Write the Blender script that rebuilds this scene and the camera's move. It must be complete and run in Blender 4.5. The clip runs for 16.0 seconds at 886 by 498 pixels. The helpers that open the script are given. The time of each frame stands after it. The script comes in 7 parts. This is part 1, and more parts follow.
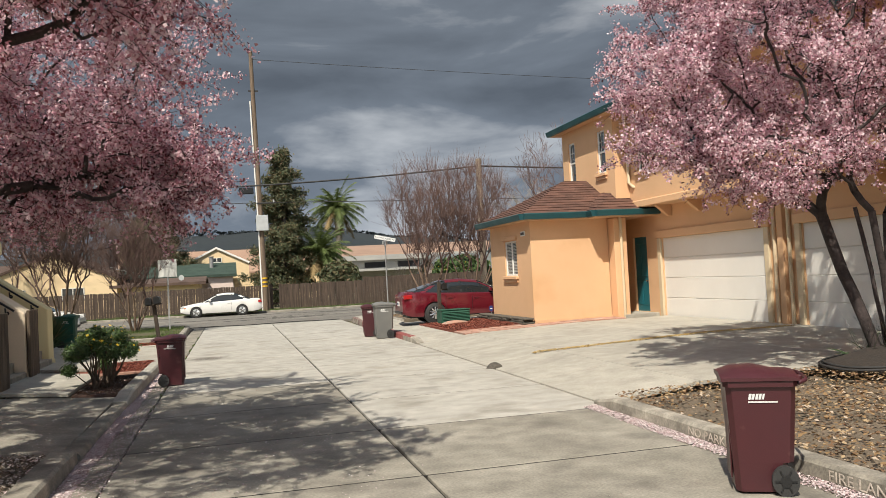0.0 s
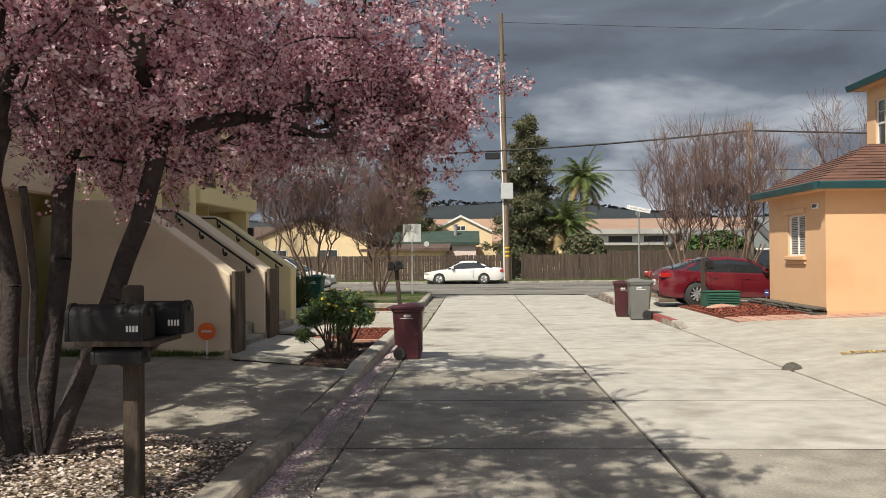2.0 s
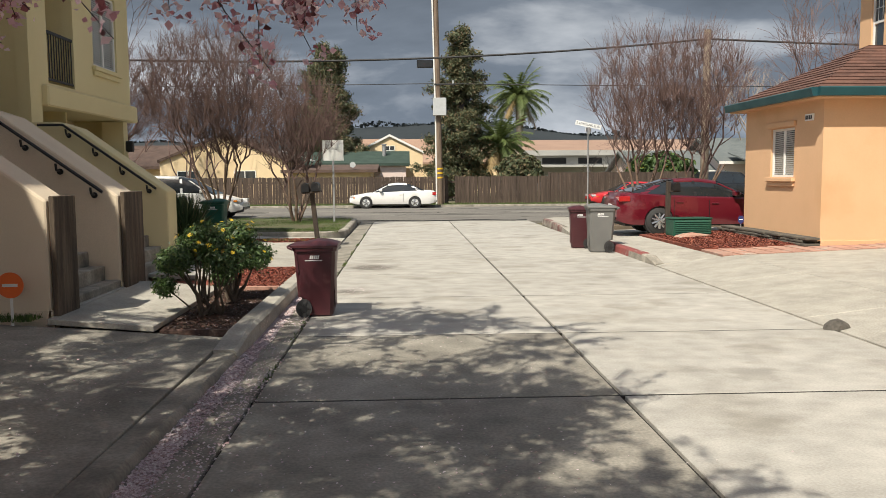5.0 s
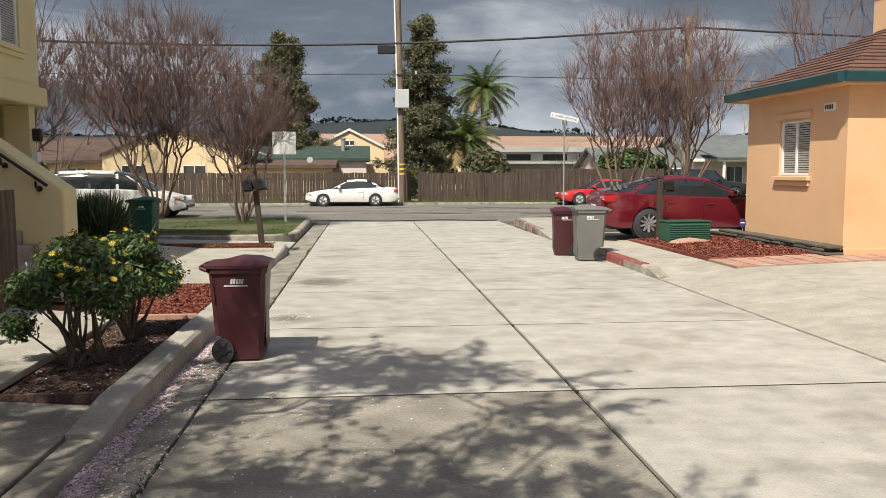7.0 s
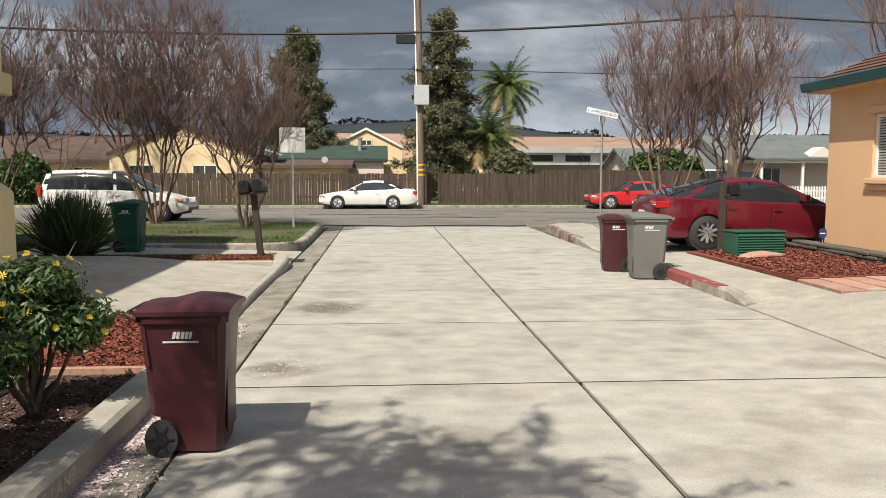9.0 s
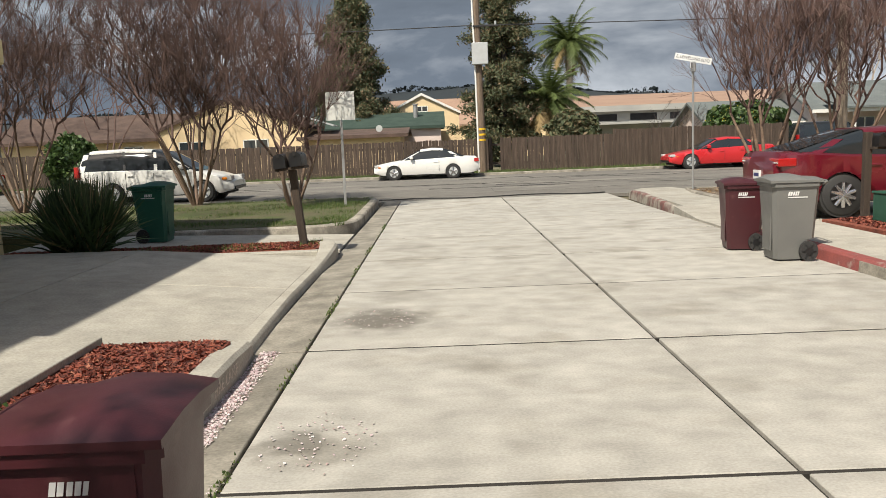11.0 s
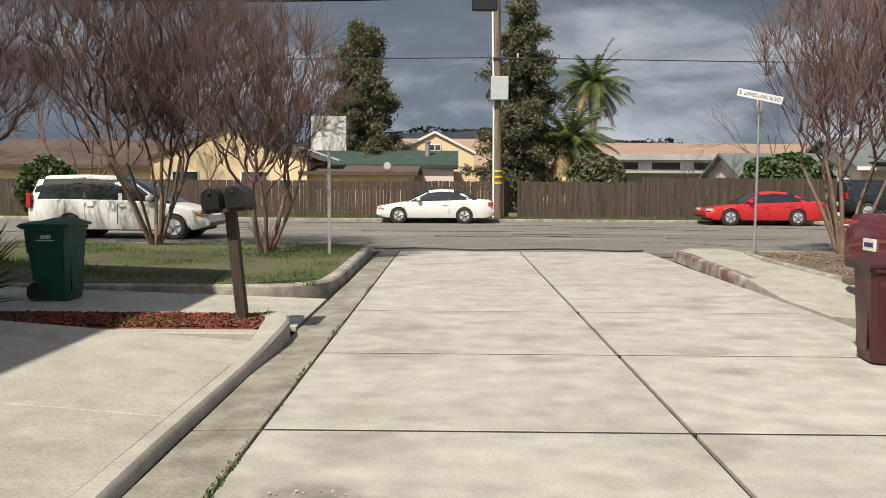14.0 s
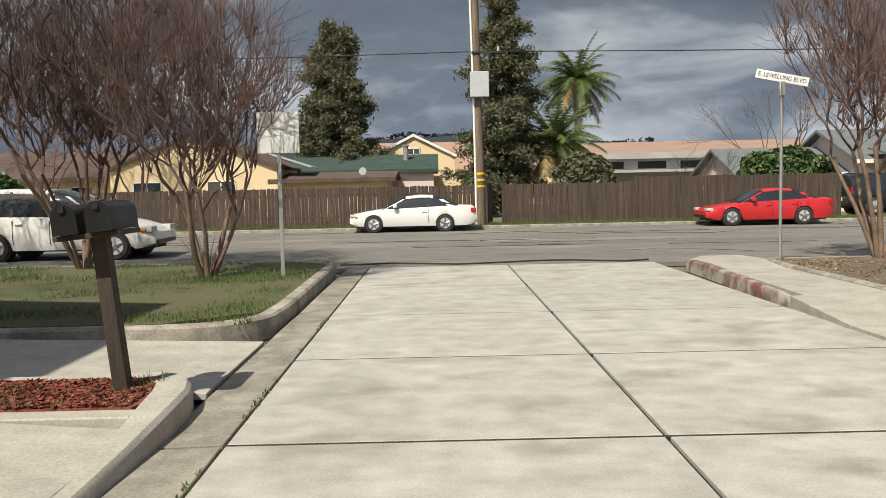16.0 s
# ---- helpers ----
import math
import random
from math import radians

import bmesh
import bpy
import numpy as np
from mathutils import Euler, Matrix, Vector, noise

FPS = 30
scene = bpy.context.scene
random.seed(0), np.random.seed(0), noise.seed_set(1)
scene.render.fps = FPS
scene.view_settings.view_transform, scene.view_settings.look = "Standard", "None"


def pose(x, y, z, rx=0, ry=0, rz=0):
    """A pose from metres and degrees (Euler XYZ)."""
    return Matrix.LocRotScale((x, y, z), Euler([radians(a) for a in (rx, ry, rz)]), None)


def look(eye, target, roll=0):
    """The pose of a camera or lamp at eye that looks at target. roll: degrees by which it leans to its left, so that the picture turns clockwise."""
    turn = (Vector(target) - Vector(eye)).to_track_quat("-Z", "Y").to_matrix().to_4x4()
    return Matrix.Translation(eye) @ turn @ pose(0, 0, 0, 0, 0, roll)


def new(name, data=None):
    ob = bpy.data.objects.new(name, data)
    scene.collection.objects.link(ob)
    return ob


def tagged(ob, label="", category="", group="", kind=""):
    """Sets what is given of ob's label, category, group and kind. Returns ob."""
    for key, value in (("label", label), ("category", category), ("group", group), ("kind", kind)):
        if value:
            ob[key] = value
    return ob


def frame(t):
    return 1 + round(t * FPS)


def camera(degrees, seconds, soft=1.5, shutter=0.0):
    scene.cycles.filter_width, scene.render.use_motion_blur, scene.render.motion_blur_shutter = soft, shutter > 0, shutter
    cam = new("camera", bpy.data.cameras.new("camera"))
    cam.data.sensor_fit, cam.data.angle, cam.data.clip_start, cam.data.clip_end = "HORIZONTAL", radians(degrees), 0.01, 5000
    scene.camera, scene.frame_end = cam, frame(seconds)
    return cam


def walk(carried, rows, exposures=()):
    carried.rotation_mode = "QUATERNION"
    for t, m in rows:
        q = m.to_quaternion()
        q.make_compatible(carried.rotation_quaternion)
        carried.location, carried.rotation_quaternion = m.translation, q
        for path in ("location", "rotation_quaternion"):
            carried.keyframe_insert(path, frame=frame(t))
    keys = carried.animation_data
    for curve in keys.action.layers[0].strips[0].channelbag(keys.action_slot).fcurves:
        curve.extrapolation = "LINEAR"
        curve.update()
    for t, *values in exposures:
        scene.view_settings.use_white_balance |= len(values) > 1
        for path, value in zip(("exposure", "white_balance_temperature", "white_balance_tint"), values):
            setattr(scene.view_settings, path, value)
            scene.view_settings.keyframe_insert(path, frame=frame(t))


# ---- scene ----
cam = camera(57.2, 16.0, 0.85)
METRES, EYE, TILT, LEAN, TURN = 19.886, 1.8, -0.4, 0.0, -14.6
ROWS = [
    (0.0, 0.0, 0.0, 0.0, 0.11, 2.15, 2.96),
    (0.5, -0.0038, 0.0272, 0.0007, 3.92, 1.74, 2.0),
    (1.0, -0.0132, 0.0528, -0.0004, 7.12, 1.94, 0.99),
    (1.5, -0.0199, 0.0788, -0.0023, 10.98, 1.37, 0.29),
    (2.0, -0.0297, 0.1099, -0.0015, 16.87, 0.73, 0.37),
    (2.5, -0.0373, 0.136, -0.0011, 18.39, -0.11, 1.18),
    (3.0, -0.0429, 0.1675, -0.002, 17.68, -1.69, 0.37),
    (3.5, -0.0509, 0.1966, -0.0034, 14.89, -2.78, 0.66),
    (6.0, -0.0951, 0.3475, -0.0027, 10.69, -5.25, 0.34),
    (6.5, -0.0994, 0.3783, -0.0023, 9.56, -5.27, 0.37),
    (7.0, -0.1077, 0.4104, -0.0025, 9.17, -5.01, -0.01),
    (7.5, -0.1131, 0.4401, -0.0027, 9.34, -4.31, -0.14),
    (8.0, -0.1218, 0.4703, -0.0035, 9.84, -4.18, 0.19),
    (8.5, -0.1298, 0.4994, -0.0026, 9.81, -4.4, 0.88),
    (9.0, -0.1374, 0.5315, -0.0023, 10.41, -4.93, -0.22),
    (11.5, -0.1844, 0.6867, -0.003, 14.9, -7.35, 2.76),
    (12.0, -0.1896, 0.7144, -0.0023, 15.11, -7.21, 3.19),
    (12.5, -0.1948, 0.7446, -0.0016, 16.66, -6.2, 3.33),
    (13.0, -0.2026, 0.7771, -0.0019, 16.74, -5.74, 3.54),
    (13.5, -0.2085, 0.8094, -0.0009, 16.71, -5.85, 1.61),
    (14.0, -0.2185, 0.8422, -0.0027, 15.3, -4.34, -0.45),
    (14.5, -0.2246, 0.8745, -0.0021, 15.08, -1.27, -0.74),
    (15.0, -0.2315, 0.8997, -0.003, 15.07, -1.03, 0.35),
    (15.5, -0.236, 0.9315, -0.0026, 13.93, -2.43, 0.85),
    (16.0, -0.2442, 0.9673, -0.0023, 14.08, -4.0, 1.06),
]
walk(cam, [(t, pose(0, 0, EYE, TILT, LEAN, TURN) @ pose(METRES * x, METRES * y, METRES * z, 90 + pitch, roll, yaw)) for t, x, y, z, yaw, pitch, roll in ROWS],
     [(0.0, 0.27), (3.0, 0.33), (6.0, 0.36), (11.5, 0.31), (16.0, 0.29)])

# ---- world, sun ----
TO_SUN = Vector((-0.41, -0.66, 1.0)).normalized()
world = bpy.data.worlds.new("world")
scene.world = world
world.use_nodes = True
wn, wl = world.node_tree.nodes, world.node_tree.links
wn.clear()
w_out = wn.new("ShaderNodeOutputWorld")
w_bg = wn.new("ShaderNodeBackground")
w_sky = wn.new("ShaderNodeTexSky")
w_sky.sky_type, w_sky.sun_disc = "NISHITA", False
w_sky.sun_elevation = math.asin(TO_SUN.z)
w_sky.sun_rotation = math.atan2(TO_SUN.x, TO_SUN.y)
w_dim = wn.new("ShaderNodeMix")
w_dim.data_type, w_dim.blend_type = "RGBA", "MULTIPLY"
w_dim.inputs[0].default_value = 1.0
w_dim.inputs[7].default_value = (0.152, 0.136, 0.114, 1)
wl.new(w_sky.outputs[0], w_dim.inputs[6])
w_co = wn.new("ShaderNodeTexCoord")
w_map = wn.new("ShaderNodeMapping")
w_map.inputs["Scale"].default_value = (1.15, 1.15, 4.2)
w_map.inputs["Location"].default_value = (0.35, 0.2, 0.1)
wl.new(w_co.outputs["Generated"], w_map.inputs[0])
w_n1 = wn.new("ShaderNodeTexNoise")
w_n1.inputs["Scale"].default_value, w_n1.inputs["Detail"].default_value, w_n1.inputs["Roughness"].default_value = 2.6, 9.0, 0.52
w_n1.inputs["Distortion"].default_value = 0.35
wl.new(w_map.outputs[0], w_n1.inputs[0])
w_r1 = wn.new("ShaderNodeValToRGB")
for e, (p, c) in zip((w_r1.color_ramp.elements[0], w_r1.color_ramp.elements[1], w_r1.color_ramp.elements.new(0.5)),
                     ((0.30, (0.088, 0.105, 0.130, 1)), (0.74, (0.30, 0.345, 0.405, 1)), (0.5, (0.146, 0.171, 0.206, 1)))):
    e.position, e.color = p, c
wl.new(w_n1.outputs[0], w_r1.inputs[0])
w_n2 = wn.new("ShaderNodeTexNoise")
w_n2.inputs["Scale"].default_value, w_n2.inputs["Detail"].default_value = 1.3, 6.0
wl.new(w_map.outputs[0], w_n2.inputs[0])
w_r2 = wn.new("ShaderNodeValToRGB")
w_r2.color_ramp.elements[0].position, w_r2.color_ramp.elements[1].position = 0.68, 0.88
wl.new(w_n2.outputs[0], w_r2.inputs[0])
w_mix = wn.new("ShaderNodeMix")
w_mix.data_type = "RGBA"
w_dot = wn.new("ShaderNodeVectorMath")
w_dot.operation = "DOT_PRODUCT"
w_dot.inputs[1].default_value = TO_SUN
wl.new(w_co.outputs["Generated"], w_dot.inputs[0])
w_open = wn.new("ShaderNodeMapRange")
w_open.interpolation_type = "SMOOTHSTEP"
w_open.inputs[1].default_value, w_open.inputs[2].default_value, w_open.inputs[3].default_value, w_open.inputs[4].default_value = 0.15, 0.80, 0.0, 0.95
wl.new(w_dot.outputs["Value"], w_open.inputs[0])
w_most = wn.new("ShaderNodeMath")
w_most.operation = "MAXIMUM"
wl.new(w_open.outputs[0], w_most.inputs[0])
wl.new(w_r2.outputs[0], w_most.inputs[1])
wl.new(w_most.outputs[0], w_mix.inputs[0])
wl.new(w_r1.outputs[0], w_mix.inputs[6])
wl.new(w_dim.outputs[2], w_mix.inputs[7])
w_sep = wn.new("ShaderNodeSeparateXYZ")
wl.new(w_co.outputs["Generated"], w_sep.inputs[0])
w_low = wn.new("ShaderNodeMapRange")
w_low.inputs[1].default_value, w_low.inputs[2].default_value, w_low.inputs[3].default_value, w_low.inputs[4].default_value = 0.02, 0.30, 1.0, 0.0
wl.new(w_sep.outputs[2], w_low.inputs[0])
w_haze = wn.new("ShaderNodeMix")
w_haze.data_type, w_haze.blend_type = "RGBA", "MULTIPLY"
w_haze.inputs[7].default_value = (1.06, 1.10, 1.14, 1)
wl.new(w_low.outputs[0], w_haze.inputs[0])
wl.new(w_mix.outputs[2], w_haze.inputs[6])
wl.new(w_haze.outputs[2], w_bg.inputs[0])
w_bg.inputs[1].default_value = 0.98
wl.new(w_bg.outputs[0], w_out.inputs[0])

sun = new("sun", bpy.data.lights.new("sun", "SUN"))
sun.data.energy, sun.data.angle, sun.data.color = 5.0, radians(0.6), (1.0, 0.935, 0.815)
sun.matrix_basis = look(TO_SUN * 60, (0, 0, 0))


# ---- materials ----
def surf(name, c1, c2=None, scale=2.0, rough=0.8, metal=0.0, bump=0.25, fine=60.0, grain=0.25, objrand=0.0, island=0.0,
         stain=None, stain_scale=0.6, stain_at=0.58, stretch=(1, 1, 1), spec=0.5, coat=0.0, dist=0.02, mid=0.0, mid_scale=5.0):
    m = bpy.data.materials.new(name)
    m.use_nodes = True
    n, l = m.node_tree.nodes, m.node_tree.links
    b = n["Principled BSDF"]
    b.inputs["Roughness"].default_value, b.inputs["Metallic"].default_value = rough, metal
    b.inputs["Specular IOR Level"].default_value = spec
    b.inputs["Coat Weight"].default_value = coat
    b.inputs["Coat Roughness"].default_value = 0.05
    geo = n.new("ShaderNodeNewGeometry")
    mp = n.new("ShaderNodeMapping")
    mp.inputs["Scale"].default_value = stretch
    l.new(geo.outputs["Position"], mp.inputs[0])

    def noise_tex(s, detail=4.0):
        t = n.new("ShaderNodeTexNoise")
        t.inputs["Scale"].default_value, t.inputs["Detail"].default_value = s, detail
        l.new(mp.outputs[0], t.inputs[0])
        return t

    def mix(fac, a, bb, kind="MIX"):
        x = n.new("ShaderNodeMix")
        x.data_type, x.blend_type = "RGBA", kind
        for sock, val in ((x.inputs[0], fac), (x.inputs[6], a), (x.inputs[7], bb)):
            if isinstance(val, (int, float)):
                sock.default_value = val
            elif isinstance(val, tuple):
                sock.default_value = (*val[:3], 1)
            else:
                l.new(val, sock)
        return x.outputs[2]

    def spread(sock, lo, hi, a=0.0, bb=1.0):
        x = n.new("ShaderNodeMapRange")
        x.inputs[1].default_value, x.inputs[2].default_value = lo, hi
        x.inputs[3].default_value, x.inputs[4].default_value = a, bb
        l.new(sock, x.inputs[0])
        return x.outputs[0]

    c2 = c2 or tuple(v * 0.75 for v in c1)
    big, small = noise_tex(scale), noise_tex(fine, 6.0)
    col = mix(spread(big.outputs[0], 0.3, 0.7), c1, c2)
    if stain:
        st = noise_tex(stain_scale, 7.0)
        col = mix(spread(st.outputs[0], stain_at, stain_at + 0.14), col, stain)
    if island:
        col = mix(spread(geo.outputs["Random Per Island"], 0, 1, 0, island), col, tuple(v * 0.25 for v in c1))
    if objrand:
        oi = n.new("ShaderNodeObjectInfo")
        col = mix(spread(oi.outputs["Random"], 0, 1, 0, objrand), col, tuple(v * 0.55 for v in c1))
    if mid:
        md = noise_tex(mid_scale, 8.0)
        col = mix(1.0, col, spread(md.outputs[0], 0.3, 0.7, 1 - mid, 1 + mid), "MULTIPLY")
    if grain:
        g = spread(small.outputs[0], 0.25, 0.75, 1 - grain, 1 + grain)
        col = mix(1.0, col, g, "MULTIPLY")
    l.new(col, b.inputs["Base Color"])
    if bump:
        bp = n.new("ShaderNodeBump")
        bp.inputs["Strength"].default_value, bp.inputs["Distance"].default_value = bump, dist
        l.new(small.outputs[0], bp.inputs["Height"])
        l.new(bp.outputs[0], b.inputs["Normal"])
    if grain and metal < 0.5:
        l.new(spread(big.outputs[0], 0.3, 0.7, max(0.03, rough - 0.08), min(1.0, rough + 0.08)), b.inputs["Roughness"])
    return m


def leafy(name, colors, rough=0.6, trans=0.25):
    """Small petals and leaves, each of a colour picked from a ramp."""
    m = bpy.data.materials.new(name)
    m.use_nodes = True
    n, l = m.node_tree.nodes, m.node_tree.links
    b = n["Principled BSDF"]
    b.inputs["Roughness"].default_value = rough
    geo = n.new("ShaderNodeNewGeometry")
    r = n.new("ShaderNodeValToRGB")
    r.color_ramp.interpolation = "CONSTANT"
    els = r.color_ramp.elements
    while len(els) < len(colors):
        els.new(0.5)
    tot, acc = sum(w for w, _ in colors), 0.0
    for e, (w, c) in zip(els, colors):
        e.position, e.color = acc / tot, (*c, 1)
        acc += w
    l.new(geo.outputs["Random Per Island"], r.inputs[0])
    l.new(r.outputs[0], b.inputs["Base Color"])
    t = n.new("ShaderNodeBsdfTranslucent")
    l.new(r.outputs[0], t.inputs[0])
    mx = n.new("ShaderNodeMixShader")
    mx.inputs[0].default_value = trans
    l.new(b.outputs[0], mx.inputs[1])
    l.new(t.outputs[0], mx.inputs[2])
    l.new(mx.outputs[0], n["Material Output"].inputs[0])
    return m


M = {}
M["slab"] = surf("concrete_slab", (0.425, 0.405, 0.357), (0.355, 0.337, 0.294), 0.55, 0.85, bump=0.15, fine=60, grain=0.16, objrand=0.26, mid=0.17, mid_scale=3.4,
                 stain=(0.285, 0.265, 0.222), stain_scale=1.15, stain_at=0.54, stretch=(0.9, 1.1, 1), dist=0.006)
# older, dirtier slabs where the plum tree drops its leaves; colour also darkened for its shade
M["old_shaded_slab"] = surf("leaf_stained_shaded_slab", (0.30, 0.278, 0.23), (0.20, 0.185, 0.15), 0.7, 0.87, bump=0.2, fine=42, grain=0.26, objrand=0.1, mid=0.24, mid_scale=3.0,
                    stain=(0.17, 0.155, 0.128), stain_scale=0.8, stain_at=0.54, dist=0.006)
M["gutter"] = surf("gutter_concrete", (0.30, 0.275, 0.225), (0.17, 0.155, 0.125), 1.6, 0.85, bump=0.2, fine=40, grain=0.25, objrand=0.15, dist=0.006, mid=0.3, mid_scale=3.5)
M["walk"] = surf("walk_concrete", (0.40, 0.376, 0.32), (0.32, 0.30, 0.253), 0.9, 0.85, bump=0.15, fine=46, grain=0.2, objrand=0.15, mid=0.13, mid_scale=4.0,
                 stain=(0.29, 0.265, 0.22), stain_scale=0.6, stain_at=0.6, dist=0.006)
M["curb"] = surf("curb_concrete", (0.345, 0.315, 0.26), (0.19, 0.172, 0.14), 2.2, 0.88, bump=0.3, fine=45, grain=0.28, dist=0.008, mid=0.3, mid_scale=5.0)
M["redcurb"] = surf("red_curb_paint", (0.27, 0.07, 0.06), (0.19, 0.06, 0.055), 4.0, 0.7, bump=0.2, fine=60, grain=0.25,
                    stain=(0.38, 0.33, 0.28), stain_scale=4.0, stain_at=0.56)
M["wornred"] = surf("worn_red_curb_paint", (0.20, 0.075, 0.065), (0.10, 0.07, 0.06), 5.0, 0.8, bump=0.3, fine=50, grain=0.3,
                    stain=(0.34, 0.31, 0.26), stain_scale=2.2, stain_at=0.40)


def spots(m, places):
    """Dark stains of their own shape, (x, y, radius, depth), on a concrete surface."""
    n, l = m.node_tree.nodes, m.node_tree.links
    b = n["Principled BSDF"]
    col = b.inputs["Base Color"].links[0].from_socket
    geo, wob = n.new("ShaderNodeNewGeometry"), n.new("ShaderNodeTexNoise")
    wob.inputs["Scale"].default_value, wob.inputs["Detail"].default_value = 4.5, 6.0
    l.new(geo.outputs["Position"], wob.inputs[0])
    add = n.new("ShaderNodeVectorMath")
    add.operation = "MULTIPLY_ADD"
    add.inputs[1].default_value = (0.55, 0.55, 0.0)
    l.new(wob.outputs["Color"], add.inputs[0])
    l.new(geo.outputs["Position"], add.inputs[2])
    for x, y, r, k in places:
        d = n.new("ShaderNodeVectorMath")
        d.operation = "DISTANCE"
        d.inputs[1].default_value = (x + 0.275, y + 0.275, 0.0)
        l.new(add.outputs[0], d.inputs[0])
        f = n.new("ShaderNodeMapRange")
        f.interpolation_type = "SMOOTHSTEP"
        f.inputs[1].default_value, f.inputs[2].default_value, f.inputs[3].default_value, f.inputs[4].default_value = r * 0.35, r, k, 0.0
        l.new(d.outputs["Value"], f.inputs[0])
        x_ = n.new("ShaderNodeMix")
        x_.data_type = "RGBA"
        l.new(f.outputs[0], x_.inputs[0])
        l.new(col, x_.inputs[6])
        x_.inputs[7].default_value = (0.115, 0.105, 0.085, 1)
        col = x_.outputs[2]
    l.new(col, b.inputs["Base Color"])


spots(M["slab"], [(-0.7, 21.05, 0.62, 0.85), (-0.95, 17.9, 0.34, 0.7), (-0.55, 22.2, 0.5, 0.3), (0.5, 15.9, 0.5, 0.25), (2.9, 12.6, 0.35, 0.35), (-0.6, 26.4, 0.55, 0.25), (3.2, 19.0, 0.4, 0.2)])
M["joint"] = surf("joint_dirt", (0.028, 0.024, 0.019), None, 3.0, 0.95)
M["asphalt"] = surf("street_asphalt", (0.20, 0.185, 0.16), (0.15, 0.14, 0.122), 0.4, 0.9, bump=0.4, fine=55, grain=0.35, island=0.3, mid=0.2, mid_scale=2.5,
                    stain=(0.26, 0.24, 0.205), stain_scale=0.35, stain_at=0.55, stretch=(0.5, 1.4, 1), dist=0.01)
M["tar"] = surf("tar", (0.03, 0.03, 0.03), None, 3.0, 0.8)
M["earth"] = surf("earth_ground", (0.16, 0.13, 0.085), (0.10, 0.11, 0.05), 0.3, 0.95, bump=0.5, fine=20, grain=0.3)
M["dirt"] = surf("leaf_litter_dirt", (0.17, 0.13, 0.09), (0.10, 0.08, 0.055), 1.5, 0.95, bump=0.7, fine=35, grain=0.4)
M["mulch"] = surf("red_bark_mulch", (0.24, 0.065, 0.035), (0.14, 0.04, 0.025), 6.0, 0.9, bump=0.8, fine=40, grain=0.4)
M["chips"] = leafy("mulch_chips", [(3, (0.24, 0.062, 0.035)), (3, (0.17, 0.042, 0.026)), (3, (0.09, 0.028, 0.02)), (1, (0.30, 0.12, 0.07))], 0.85, 0.0)
M["blacksoil"] = surf("black_damp_soil", (0.022, 0.018, 0.015), (0.035, 0.027, 0.021), 5.0, 0.95, bump=0.8, fine=40, grain=0.4)
M["darkbed"] = surf("dark_planting_soil", (0.07, 0.05, 0.04), (0.11, 0.06, 0.045), 4.0, 0.95, bump=0.7, fine=40, grain=0.4)
M["orange"] = surf("orange_stucco", (0.69, 0.43, 0.245), (0.62, 0.385, 0.215), 0.7, 0.9, bump=0.35, fine=85, grain=0.08, dist=0.006,
                   stain=(0.57, 0.34, 0.175), stain_scale=0.5, stain_at=0.6)
M["yellow"] = surf("yellow_stucco", (0.68, 0.585, 0.33), (0.62, 0.53, 0.295), 0.7, 0.9, bump=0.35, fine=85, grain=0.08, dist=0.006)
M["tan"] = surf("tan_stucco", (0.66, 0.555, 0.41), (0.58, 0.485, 0.355), 0.9, 0.9, bump=0.35, fine=85, grain=0.10, dist=0.006,
                stain=(0.45, 0.36, 0.25), stain_scale=0.7, stain_at=0.58)
M["cream"] = surf("cream_trim", (0.62, 0.50, 0.33), (0.56, 0.45, 0.30), 1.0, 0.8, bump=0.15, grain=0.06)
M["teal"] = surf("teal_paint", (0.012, 0.075, 0.085), (0.010, 0.055, 0.065), 2.0, 0.45, bump=0.05, grain=0.08)
M["tealdoor"] = surf("teal_door_paint", (0.016, 0.14, 0.17), (0.014, 0.12, 0.15), 2.0, 0.45, bump=0.05, grain=0.06)
M["shingle"] = surf("brown_shingles", (0.155, 0.075, 0.052), (0.11, 0.056, 0.042), 3.0, 0.92, bump=0.4, fine=70, grain=0.35, island=0.5)
M["white"] = surf("white_paint", (0.74, 0.72, 0.67), (0.70, 0.68, 0.63), 1.2, 0.5, bump=0.05, grain=0.04)
M["vinyl"] = surf("white_vinyl", (0.75, 0.74, 0.70), (0.71, 0.70, 0.66), 1.5, 0.4, bump=0.0, grain=0.03)
M["glass"] = surf("window_glass", (0.035, 0.042, 0.047), (0.03, 0.036, 0.04), 0.5, 0.04, bump=0.0, grain=0.0, spec=0.8)
M["blind"] = surf("window_blind", (0.42, 0.42, 0.39), None, 2.0, 0.6, bump=0.0, grain=0.05)
# near-black painted in for the shade inside rooms, recesses, slots and openings
M["dark"] = surf("shade_black", (0.02, 0.02, 0.022), None, 2.0, 0.9)
M["maroon"] = surf("maroon_plastic", (0.062, 0.014, 0.018), (0.052, 0.012, 0.016), 3.0, 0.42, bump=0.05, fine=120, grain=0.07,
                   stain=(0.11, 0.045, 0.045), stain_scale=5.0, stain_at=0.66)
M["greyplastic"] = surf("grey_plastic", (0.155, 0.155, 0.145), (0.135, 0.135, 0.128), 3.0, 0.5, bump=0.05, fine=120, grain=0.07)
M["greenplastic"] = surf("green_plastic", (0.012, 0.085, 0.055), (0.010, 0.07, 0.046), 3.0, 0.45, bump=0.05, fine=120, grain=0.07)
M["rubber"] = surf("black_rubber", (0.02, 0.02, 0.02), (0.028, 0.027, 0.026), 6.0, 0.75, bump=0.1, grain=0.1)
